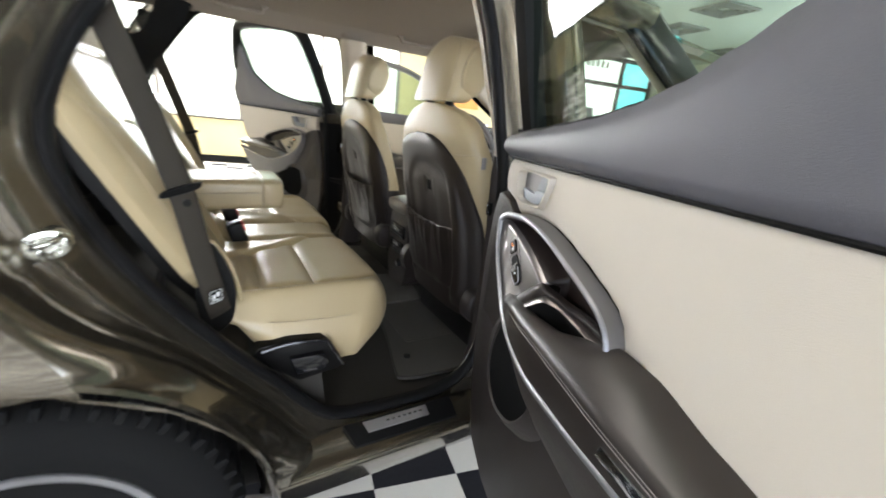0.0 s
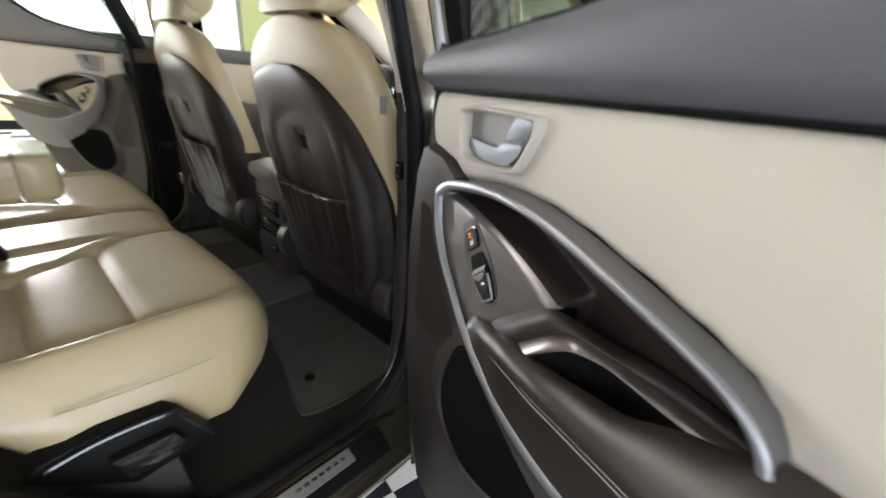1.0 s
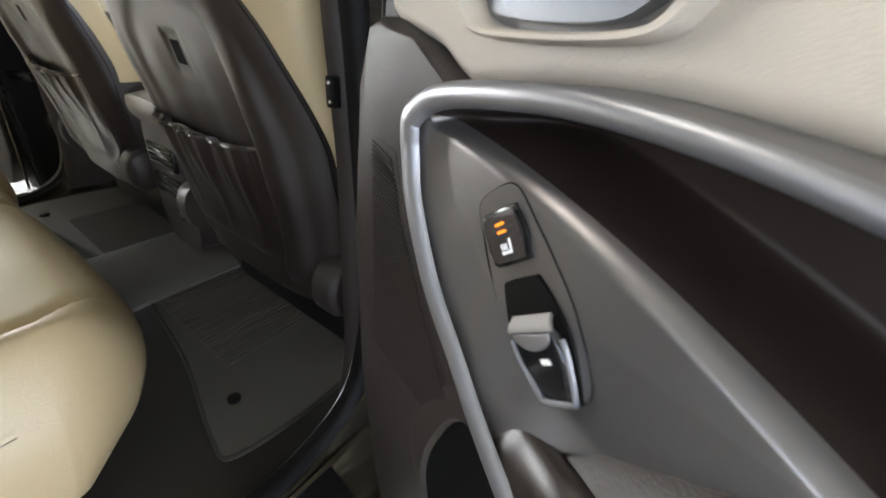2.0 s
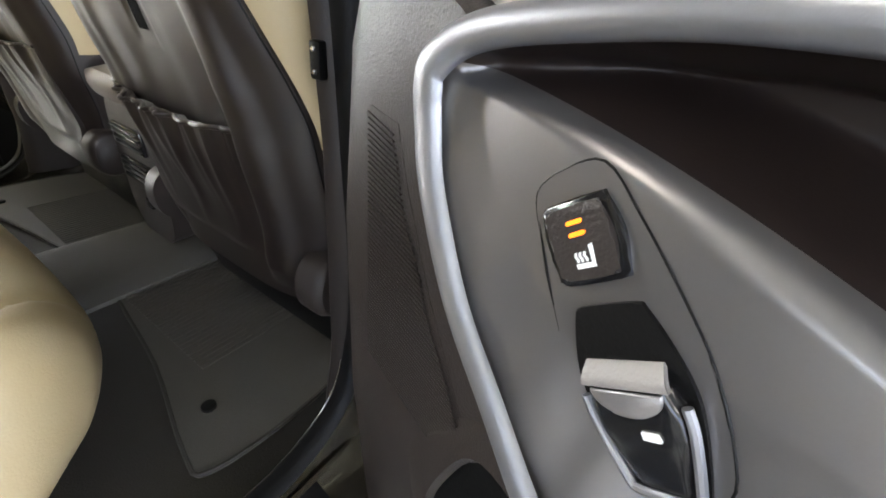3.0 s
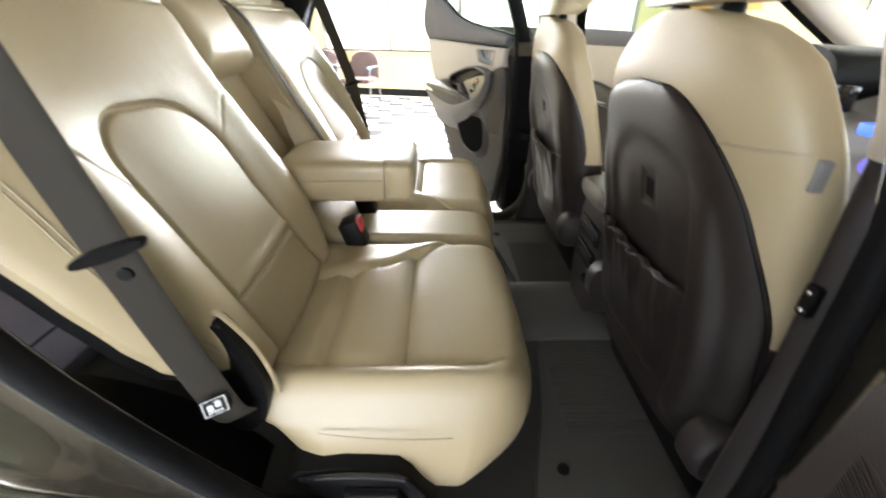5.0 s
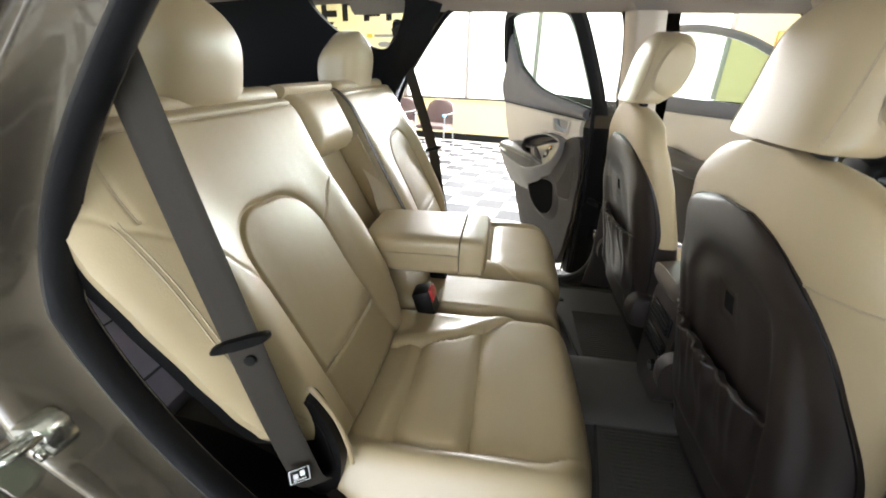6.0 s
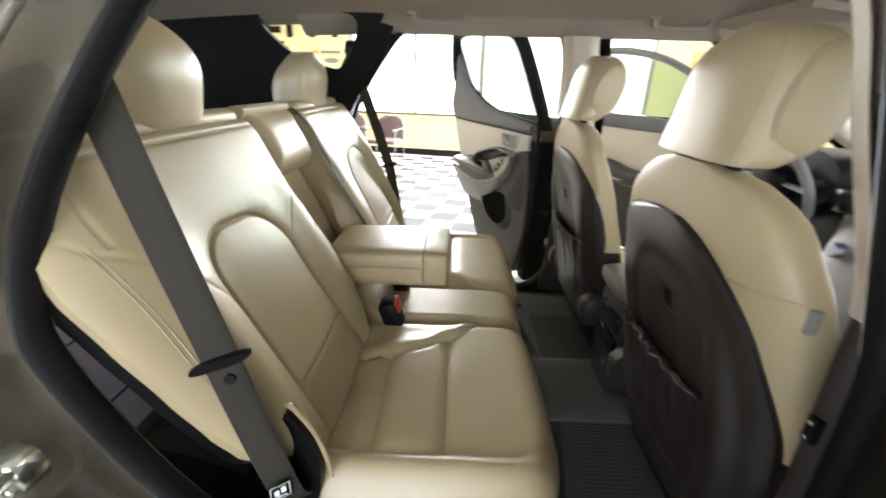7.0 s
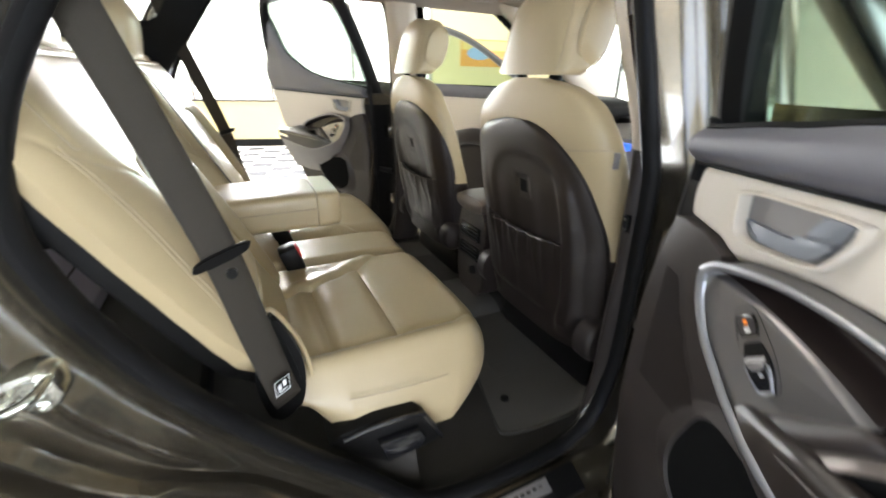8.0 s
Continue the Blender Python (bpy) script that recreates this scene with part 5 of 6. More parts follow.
    # pod: raised wall that carries the bright rim, sunken floor, switch plate
    rim_top = [(0.092, 1.056), (0.096, 1.0635), (0.114, 1.072), (0.16, 1.0805), (0.20, 1.0835), (0.25, 1.0815), (0.30, 1.0735), (0.36, 1.0585), (0.42, 1.042), (0.458, 1.029), (0.482, 1.013), (0.494, 0.993), (0.500, 0.962)]
    rim_low = [(0.092, 1.058), (0.097, 1.035), (0.106, 1.013), (0.134, 0.976), (0.168, 0.950), (0.20, 0.930), (0.24, 0.913), (0.28, 0.900), (0.33, 0.888), (0.40, 0.884), (0.50, 0.895), (0.60, 0.908), (0.672, 0.915)]
    nt = lambda x: interp(x, [(0.08, 0.044), (0.12, 0.038), (0.2, 0.034), (0.35, 0.031), (0.5, 0.028)])
    nl = lambda x: interp(x, [(0.08, 0.044), (0.15, 0.052), (0.20, 0.060), (0.25, 0.068), (0.30, 0.074), (0.40, 0.078), (0.55, 0.079), (0.75, 0.070), (0.9, 0.055)])
    top = smooth_line([V(x, nt(x), z) for x, z in rim_top], 6)
    bot = smooth_line([V(x, nl(x), z) for x, z in rim_low], 6)
    # outer wall of the pod, from the trim to the rim
    wall, mid = [], V(0.25, 0, 0.99)
    rim_line = smooth_line([V(x, nl(x), z) for x, z in reversed(rim_low[2:])] + [V(0.0955, 0.044, 1.037), V(0.0935, 0.044, 1.050), V(0.0965, 0.0435, 1.0600)] + [V(x, nt(x), z) for x, z in rim_top[2:]], 7)
    ns = len(rim_line)
    corner = max(range(ns), key=lambda k: rim_line[k].z - 1.2 * rim_line[k].x)
    def outward(k):
        d = rim_line[min(k + 1, ns - 1)] - rim_line[max(k - 1, 0)]
        o = V(-d.z, 0, d.x).normalized()
        return o if o.dot(V(rim_line[k].x, 0, rim_line[k].z) - mid) > 0 else -o
    for k in range(corner - 34, ns):
        p, o = rim_line[k], outward(k)
        g_ = min(1.0, max(0.0, (k - corner + 34) / 40))
        low_n = 0.014 if k < corner - 4 else 0.0
        wall.append([V(p.x, low_n, p.z) + o * (0.0034 * g_ + 0.0004), V(p.x, max(low_n, p.y * 0.5), p.z) + o * (0.0032 * g_ + 0.0004), V(p.x, p.y - 0.008, p.z) + o * (0.0026 * g_ + 0.0004), V(p.x, p.y - 0.001, p.z) + o * 0.002, V(p.x, p.y + 0.001, p.z) - o * 0.003])
    rim = rim or SATIN
    P("pod_hood", skin(wall, False, False), HOOD if rim is SATIN else rim, lab="satin grey hood over the pull recess")
    wall = []
    for p in bot:
        k = interp(p.x, [(0.08, 0.010), (0.15, 0.022), (0.22, 0.050), (0.30, 0.080), (0.42, 0.130), (0.55, 0.150), (0.9, 0.150)])
        wall.append([V(p.x - k * 0.30, 0.012, p.z - k * 1.1), V(p.x - k * 0.24, 0.012 + (p.y - 0.012) * 0.35, p.z - k * 0.85), V(p.x - k * 0.16, 0.012 + (p.y - 0.012) * 0.78, p.z - k * 0.45), V(p.x - k * 0.06, p.y * 0.985, p.z - k * 0.12), V(p.x - 0.002, p.y, p.z - 0.002), V(p.x + 0.001, p.y + 0.002, p.z + 0.001)])
    P("pod_skirt", skin(wall, False, False), DARK if rim is SATIN else GREYL)
    # the bright rim is one rounded strip along that line
    rings = []
    for k, p in enumerate(rim_line):
        o = outward(k)
        w = interp(k, [(0, 0.0052), (corner - 40, 0.0072), (corner - 8, 0.0086), (corner + 10, 0.0062), (corner + 30, 0.0046), (ns, 0.0048)])
        rings.append([p + o * (w * a) + V(0, b + 0.0022, 0) for a, b in [(math.cos(math.pi * q / 14), 0.0052 * math.sin(math.pi * q / 14) - 0.003) for q in range(15)]])
    P("bright_rim", skin(rings, False, False), rim, lab="satin silver rim strip")
    # one moulding: the switch facet whose rounded crest falls off into the pull recess
    def ramp(t):
        t = min(1.0, max(0.0, t))
        return t * t * (3 - 2 * t)
    hi_ = lambda x: interp(x, [(0.090, 1.054), (0.096, 1.0615), (0.114, 1.070), (0.16, 1.0785), (0.20, 1.0815), (0.25, 1.0795), (0.30, 1.0715), (0.36, 1.0565), (0.42, 1.040), (0.458, 1.027), (0.482, 1.011), (0.494, 0.990), (0.502, 0.955)])
    lo_ = lambda x: interp(x, [(0.090, 1.052), (0.106, 1.010), (0.134, 0.973), (0.168, 0.947), (0.20, 0.927), (0.24, 0.910), (0.28, 0.897), (0.33, 0.885), (0.52, 0.892)])
    step_ = lambda x: 0.921 + 0.75 * (x - 0.20)
    fold_ = lambda x: 1.063 - 0.016 * (x - 0.098) / 0.208 - 0.034 * ((x - 0.098) / 0.208) ** 2
    crest_ = lambda x: min(hi_(x), fold_(x) - 0.002)
    tilt = lambda x, z: 0.0408 - 0.012 * (x - 0.09) - (0.13 if z > 1.005 else 0.0) * (z - 1.005)
    def pod(x, z):
        hi = hi_(x)
        face = tilt(x, z)
        s = max(ramp((z - fold_(x) + 0.010) / 0.028), ramp((x - 0.312) / 0.012))
        n = face * (1 - s) - 0.006 * s
        brink = max(0.0, 1 - max(0.0, z - lo_(x)) / 0.050) ** 1.2
        n = n * (1 - brink) + max(n, nl(x) - 0.001) * brink
        k = ramp((step_(x) - z) / 0.008)
        n = n * (1 - k) + min(n, 0.004) * k
        e = ramp((hi - z) / 0.012)
        n = n * e + (nt(x) - 0.003) * (1 - e)
        if x > 0.46:
            r = ramp((x - 0.46) / 0.04)
            n = n * (1 - r) + 0.020 * r
        return V(x, n, z)
    def strip_of(x0, x1, low, high, nx, nz):
        return sheet(lambda u, v: pod(x0 + (x1 - x0) * u, low(x0 + (x1 - x0) * u) + (high(x0 + (x1 - x0) * u) - low(x0 + (x1 - x0) * u)) * v), nx, nz)
    foot = lambda x: min(crest_(x), max(lo_(x), step_(x) - 0.003))
    P("switch_facet", strip_of(0.090, 0.316, foot, crest_, 90, 70), PLATE, lab="dark satin switch facet with a soft crest")
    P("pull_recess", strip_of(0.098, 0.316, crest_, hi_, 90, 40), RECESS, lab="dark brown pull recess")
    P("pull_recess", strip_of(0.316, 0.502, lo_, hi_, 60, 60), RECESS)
    # ledge between the facet and the cup, the broad satin rim and the cup itself
    def loft(ups, lows, bulge, n=48):
        a, b = [smooth_line([V(u_, d_, z_) for u_, z_, d_ in L], 8) for L in (ups, lows)]
        at = lambda L, t: L[min(len(L) - 2, int(t * (len(L) - 1)))].lerp(L[min(len(L) - 2, int(t * (len(L) - 1))) + 1], t * (len(L) - 1) - min(len(L) - 2, int(t * (len(L) - 1))))
        return skin([[at(a, k / n).lerp(at(b, k / n), q / 8) + V(0, bulge * math.sin(math.pi * q / 8) ** 0.7, bulge * 0.5 * math.sin(math.pi * q / 8)) for q in range(9)] for k in range(n + 1)], False, False)
    ledge = ((0.197, 0.920, 0.037), (0.265, 0.972, 0.0385), (0.302, 1.000, 0.0385), (0.319, 1.008, 0.036), (0.331, 0.999, 0.018), (0.361, 0.993, 0.006), (0.412, 0.995, 0.000), (0.490, 0.990, 0.000))
    lip = ((0.240, 0.905, 0.060), (0.277, 0.944, 0.056), (0.296, 0.961, 0.052), (0.322, 0.984, 0.046), (0.338, 0.994, 0.040), (0.352, 0.997, 0.034), (0.384, 0.992, 0.022), (0.402, 0.987, 0.016), (0.440, 0.984, 0.010), (0.490, 0.985, 0.010))
    brim = ((0.262, 0.912, 0.070), (0.307, 0.955, 0.064), (0.325, 0.970, 0.060), (0.341, 0.982, 0.054), (0.357, 0.991, 0.048), (0.379, 0.990, 0.037), (0.395, 0.986, 0.031), (0.430, 0.980, 0.025), (0.490, 0.980, 0.024))
    P("recess_shelf", loft(ledge, lip, 0.006), DARK, lab="dark brown ledge under the switch facet")
    P("cup_rim", loft(lip, brim, 0.002), CUPRIM, lab="broad satin taupe cup rim")
    P("grip_cup", loft(brim, [(u_ + 0.02, z_ - 0.05, d_ - 0.012) for u_, z_, d_ in brim], -0.006), BLACK, lab="black grip cup")
    # switch cluster: p across, q down its axis
    def Sw(p, q, d):
        p *= 1.06
        q -= 0.12 * p
        x, z = 0.1653 + 0.836 * p + 0.673 * q, 1.0325 + 0.549 * p - 0.739 * q
        return V(x, tilt(x, z) + d, z)
    bez = [(p.x, p.z) for p in smooth_line([(-0.012, 0, -0.006), (0.0, 0, -0.0095), (0.012, 0, -0.007), (0.0165, 0, 0.010), (0.0205, 0, 0.033), (0.0225, 0, 0.052), (0.0205, 0, 0.070), (0.015, 0, 0.086), (0.0, 0, 0.091), (-0.014, 0, 0.087), (-0.0195, 0, 0.070), (-0.021, 0, 0.050), (-0.0185, 0, 0.03), (-0.0155, 0, 0.010)], 4, True)]
    P("bezel_line", tube([Sw(p, q, 0.0002) for p, q in bez], 0.0005, 5, True, up=(0, 1, 0)), BLACK)
    P("switch_bezel", slab(bez, (-0.004, 0.0006), Sw, 0.0003, 1), PLATE)
    ho = [(p.x, p.z) for p in smooth_line([(-0.0085, 0, 0.0), (0.0085, 0, 0.0), (0.0105, 0, 0.002), (0.0125, 0, 0.0125), (0.0105, 0, 0.0235), (0.0085, 0, 0.0255), (-0.0085, 0, 0.0255), (-0.0105, 0, 0.0235), (-0.0125, 0, 0.0125), (-0.0105, 0, 0.002)], 3, True)]
    inn = [(a * 0.82, 0.01275 + (b - 0.01275) * 0.86) for a, b in ho]
    P("heater_frame", slab(ho, (-0.002, 0.0022), Sw, 0.0008, 2), GLOSS)
    hb_ = P("heater_button", slab(inn, (0.0, 0.0036), Sw, 0.0010, 2), DARK, lab="dark seat heater button")
    for q in (0.0066, 0.0102):
        P("led", slab([(-0.0028, q + 0.0001), (-0.0023, q + 0.0007), (0.0020, q + 0.0006), (0.0027, q - 0.0001), (0.0022, q - 0.0007), (-0.0022, q - 0.0006)], (0.0034, 0.0041), Sw), LED, hb_, "amber indicator light")
    # seat glyph: a bent seat with three heat strokes
    glyph = [[(0.0032, 0.0128), (0.0048, 0.0124), (0.0042, 0.0200), (0.0030, 0.0204)], [(-0.0040, 0.0196), (0.0040, 0.0196), (0.0042, 0.0216), (-0.0036, 0.0216)]]
    for k in range(3):
        a = -0.0034 + 0.0019 * k
        glyph.append([(a, 0.0150), (a + 0.0009, 0.0150), (a + 0.0004, 0.0166), (a + 0.0012, 0.0180), (a + 0.0010, 0.0190), (a + 0.0002, 0.0190), (a + 0.0002, 0.0178), (a - 0.0005, 0.0165)])
    for g_ in glyph:
        P("icon_bar", slab([(a * 0.74, 0.0175 + (b - 0.0175) * 0.74) for a, b in g_], (0.0034, 0.0040), Sw), ICON, hb_)
    well = [(p.x, p.z) for p in smooth_line([(-0.0105, 0, 0.0350), (-0.0075, 0, 0.0325), (0.0085, 0, 0.0325), (0.0115, 0, 0.0350), (0.0155, 0, 0.047), (0.0172, 0, 0.057), (0.0160, 0, 0.068), (0.0115, 0, 0.086), (0.0085, 0, 0.0895), (-0.0075, 0, 0.0895), (-0.0110, 0, 0.086), (-0.0155, 0, 0.068), (-0.0168, 0, 0.057), (-0.0150, 0, 0.047)], 4, True)]
    P("switch_well", slab(well, (-0.006, 0.0016), Sw, 0.0005, 1), BLACK)
    def rocker(u, v):
        half = interp(u, [(0, 0.0128), (0.22, 0.0142), (0.45, 0.0136), (1.0, 0.0082)])
        t = 2 * v - 1
        h = 0.0058 - 0.0022 * u + 0.0008 * math.sin(u * math.pi)
        return Sw(half * t, 0.0555 + 0.0315 * u, h * (1 - 0.55 * abs(t) ** 12))
    rk = P("window_switch", sheet(rocker, 24, 20, lambda u, v: rocker(u, v) - V(0, 0.006, 0)), GLOSS, lab="gloss black window switch rocker")
    def flap(u, v):
        half = 0.0120 + 0.0012 * u
        return Sw(half * (2 * v - 1), 0.0490 + 0.0066 * u, 0.0018 + 0.0048 * math.sin(u * math.pi / 2))
    P("finger_flap", sheet(flap, 10, 8, lambda u, v: flap(u, v) - V(0, 0.002, 0)), GREYL, rk, "grey finger flap")
    scoop = [(-0.0108, 0.0566), (0.0108, 0.0566)] + [(0.0108 * math.cos(a), 0.0572 + 0.0068 * math.sin(a)) for a in [math.pi * k / 14 for k in range(15)]]
    P("finger_scoop", slab(scoop, (0.0050, 0.0066), Sw, 0.0006, 2), STEEL, rk, "grey finger scoop")
    edge = [Sw(a, b, 0.0040) for a, b in ((-0.0148, 0.0600), (-0.0142, 0.0680), (-0.0100, 0.0850), (-0.0080, 0.0880), (0.0, 0.0886), (0.0085, 0.0880), (0.0106, 0.0850), (0.0146, 0.0680), (0.0152, 0.0600))]
    P("switch_edge", tube(smooth_line(edge, 4), 0.0015, 8), SATIN, rk)
    P("icon_bar", slab([(0.0016, 0.0678), (0.0062, 0.0678), (0.0066, 0.0700), (0.0016, 0.0700)], (0.0046, 0.0066), Sw), ICON, rk)
    # grip and armrest: a slim padded bar that widens into a sloping pad
    def rounded(pts, radii, seg=6):
        """A closed outline of (n, z) with each corner rounded by its own radius."""
        out, k = [], len(pts)
        for i in range(k):
            p, a, b = Vector(pts[i]), Vector(pts[i - 1]), Vector(pts[(i + 1) % k])
            la, lb = (a - p).length, (b - p).length
            r = min(radii[i], 0.48 * la, 0.48 * lb)
            p0, p1 = p + (a - p) * (r / max(la, 1e-6)), p + (b - p) * (r / max(lb, 1e-6))
            out += [p0 * (1 - t) ** 2 + p * (2 * t * (1 - t)) + p1 * t * t for t in [q / seg for q in range(seg + 1)]]
        return out
    low_z = lambda u: interp(u, [(x, z) for x, z in rim_low])
    sew_n = lambda u: interp(u, [(0.190, 0.050), (0.215, 0.056), (0.25, 0.067), (0.30, 0.078), (0.36, 0.084), (0.55, 0.084), (0.75, 0.076), (0.90, 0.058)])
    sew_z = lambda u: interp(u, [(0.190, 0.930), (0.215, 0.937), (0.25, 0.944), (0.30, 0.955), (0.40, 0.960), (0.55, 0.964), (0.70, 0.968), (0.90, 0.968)])
    wide = lambda u: interp(u, [(0.190, 0.010), (0.21, 0.016), (0.26, 0.024), (0.34, 0.032), (0.41, 0.042), (0.46, 0.062), (0.50, 0.078), (0.60, 0.085), (0.90, 0.064)])
    rise = lambda u: interp(u, [(0.190, 0.000), (0.21, 0.004), (0.30, 0.006), (0.40, 0.012), (0.46, 0.026), (0.50, 0.038), (0.56, 0.036), (0.65, 0.016), (0.75, 0.0), (0.90, -0.012)])
    stations = [0.190, 0.192, 0.196, 0.202, 0.21] + [0.21 + 0.48 * k / 60 for k in range(1, 61)]
    rings = []
    for u in stations:
        n_, z_, w_, h_ = sew_n(u), sew_z(u), wide(u), rise(u)
        e = min(1.0, 0.25 + (u - 0.19) / 0.024)
        zb = min(low_z(u) + 0.002, z_ - 0.006)
        sect = [(nl(u) + 0.001, zb), (n_, z_), (n_ - w_ * 0.45, z_ + h_ * 0.55 + 0.006), (n_ - w_, z_ + h_), (n_ - w_ - 0.002, zb)]
        mid_n, mid_z = n_ - w_ / 2, z_ - 0.006
        rings.append([V(u, mid_n + (q.x - mid_n) * e, mid_z + (q.y - mid_z) * e) for q in rounded(sect, (0.004, 0.012, 0.03, 0.010, 0.004))])
    arm = P("armrest", skin(rings), SHELL, lab="dark brown padded armrest and grip")
    for off in (0.004, 0.0085):
        P("stitch_line", tube([V(u, sew_n(u) - 0.0018 + off * 0.10, sew_z(u) - 0.004 - off) for u in stations[5:63]], 0.0009, 5), GREYL, arm)
    P("reflector_strip", slab([(0.588, 0.928), (0.668, 0.937), (0.672, 0.952), (0.592, 0.944)], (0.070, 0.0845), lambda a, b, d: V(a, d, b), 0.002), CHROME, lab="clear courtesy reflector")
    # map pocket low in front: a bulged lip round a dark mouth
    mouth = smooth_line([V(0.145, 0.030, 0.850), V(0.116, 0.036, 0.795), V(0.108, 0.040, 0.735), V(0.135, 0.046, 0.690), V(0.20, 0.054, 0.672), V(0.285, 0.060, 0.702), V(0.340, 0.062, 0.760), V(0.350, 0.060, 0.806), V(0.30, 0.056, 0.832), V(0.22, 0.044, 0.856)], 6, True)
    for p in mouth:
        p.y *= 0.62
    cen = V(0.225, 0.0, 0.765)
    P("map_pocket", skin([[V(cen.x + (p.x - cen.x) * 1.45, 0.012, cen.z + (p.z - cen.z) * 1.35) for p in mouth], [V(cen.x + (p.x - cen.x) * 1.18, p.y * 0.9, cen.z + (p.z - cen.z) * 1.14) for p in mouth],
                           [p + V(0, 0.004, 0) for p in mouth], [V(cen.x + (p.x - cen.x) * 0.96, p.y, cen.z + (p.z - cen.z) * 0.96) for p in mouth]], True, False), DARK, lab="dark moulded map pocket")
    P("pocket_mouth", skin([[V(cen.x + (p.x - cen.x) * 0.97, p.y, cen.z + (p.z - cen.z) * 0.97) for p in mouth], [V(cen.x + (p.x - cen.x) * 0.92, 0.018, cen.z + (p.z - cen.z) * 0.9) for p in mouth]], True, True), FELT, lab="black felt pocket lining")
    # inner door handle: bezel, cup, lever
    
    S = lambda p, k, n: V(hc.x + (p.x - hc.x) * k, n, hc.z + (p.z - hc.z) * k)
    hnd = P("handle_bezel", skin([[S(p, 1.16, 0.006) for p in surround], [S(p, 1.13, 0.0135) for p in surround], [S(p, 1.09, 0.0165) for p in surround], [S(p, 1.03, 0.0165) for p in surround], [S(p, 0.99, 0.011) for p in surround], [S(p, 0.97, -0.004) for p in surround]], True, False), INSERT, lab="beige handle surround")
    P("handle_cup", skin([[S(p, 0.985, 0.000) for p in surround], [S(p, 0.95, -0.010) for p in surround], [S(p, 0.80, -0.020) for p in surround]], True, True), GREYL, hnd, "grey handle cup")
    def shell_of(pts, n0, n1, bend, r):
        return slab([(p.x, p.z) for p in smooth_line([(a, 0, b) for a, b in pts], 4, True)], (n0, n1), lambda a, b, d: V(a, d + bend * (a - 0.15), b), r, 3)
    P("handle_lever", shell_of([(0.092, 1.128), (0.115, 1.1275), (0.145, 1.1260), (0.166, 1.1285), (0.180, 1.1375), (0.206, 1.1380), (0.204, 1.128), (0.192, 1.116), (0.178, 1.110), (0.150, 1.108), (0.118, 1.1085), (0.099, 1.114)], -0.010, 0.0085, 0.05, 0.0045), LEVER, hnd, "satin silver door lever")
    P("lever_pad", shell_of([(0.176, 1.1365), (0.188, 1.1590), (0.192, 1.1625), (0.217, 1.1620), (0.2195, 1.158), (0.214, 1.145), (0.207, 1.1370), (0.190, 1.1350)], -0.004, 0.0125, 0.0, 0.0035), LEVER, hnd)
    # outer skin, edges and hinge side
    def outer(u, v):
        z = 0.40 + 0.86 * v
        x = -0.075 + (end_u(z) + 0.085) * u
        return V(x, -0.165 - 0.02 * math.sin(v * 3.1) + 0.03 * max(0, v - 0.8), z)
    P("outer_skin", sheet(outer, 24, 24, lambda u, v: outer(u, v) + V(0, 0.015, 0)), PAINT, lab="olive brown metallic outer door skin")
    P("door_edge", skin([[V(-0.070, -0.155, z), V(-0.080, -0.14, z), V(-0.078, -0.09, z), V(-0.060, -0.06, z), V(-0.058, -0.03, z), V(-0.045, -0.012, z), V(0.0, -0.016, z)] for z in [0.42 + 0.056 * k for k in range(14)]], False, False), BLACK)
    P("edge_flange", tube([V(interp(z, [(0.42, -0.012), (0.55, -0.032), (0.72, -0.056), (0.92, -0.060), (1.06, -0.048)]), 0.002, z) for z in [0.42 + 0.032 * k for k in range(21)]], 0.0048, 8), PAINT, lab="painted flange along the door's front edge")
    P("edge_seal", tube(smooth_line([V(-0.056, -0.022, 0.44), V(-0.060, -0.022, 0.8), V(-0.052, -0.022, 1.08), V(-0.035, -0.022, 1.24)], 8), 0.010, 8), RUBBER)
    for z in (0.62, 0.98):
        P("hinge", block(-0.13, -0.055, -0.125, -0.085, z, z + 0.06, 0.006), PAINT)
    P("check_strap", block(-0.15, -0.05, -0.07, -0.05, 0.80, 0.825, 0.003), BLACK)
    # window: frame posts and glass
    fr = smooth_line([V(-0.036, -0.062, 1.20), V(-0.026, -0.030, 1.30), V(0.008, 0.022, 1.46), V(0.045, 0.062, 1.58), V(0.10, 0.078, 1.63), V(0.30, 0.088, 1.66), V(0.50, 0.092, 1.67), V(0.60, 0.092, 1.668), V(0.655, 0.088, 1.655), V(0.692, 0.076, 1.62), V(0.728, 0.058, 1.555), V(0.765, 0.034, 1.48), V(0.795, 0.012, 1.42)], 7)
    rings = []
    for i, p in enumerate(fr):
        d = (fr[min(i + 1, len(fr) - 1)] - fr[max(i - 1, 0)]).normalized()
        s = d.cross(V(0, 1, 0)).normalized()
        rings.append([p + s * a + V(0, b, 0) for a, b in ((-0.030, 0.0), (-0.028, 0.016), (-0.005, 0.028), (0.018, 0.016), (0.030, 0.004), (0.030, -0.02), (0.0, -0.032), (-0.030, -0.02))])
    P("window_frame", skin(rings), BLACK, lab="black door window frame")
    bm = bmesh.new()
    cols = [[bm.verts.new(V(x, -0.050 + 0.325 * max(0, z - 1.24), z)) for z in (belt_z(x) - 0.03, 1.45 if belt_z(x) < 1.44 else belt_z(x), max(belt_z(x) + 0.01, interp(x, [(-0.03, 1.30), (0.008, 1.46), (0.045, 1.58), (0.10, 1.63), (0.3, 1.66), (0.66, 1.66), (0.70, 1.63)])))] for x in [-0.03 + 0.026 * k for k in range(29)]]
    for a, b in zip(cols, cols[1:]):
        for i in range(2):
            bm.faces.new((a[i], a[i + 1], b[i + 1], b[i]))
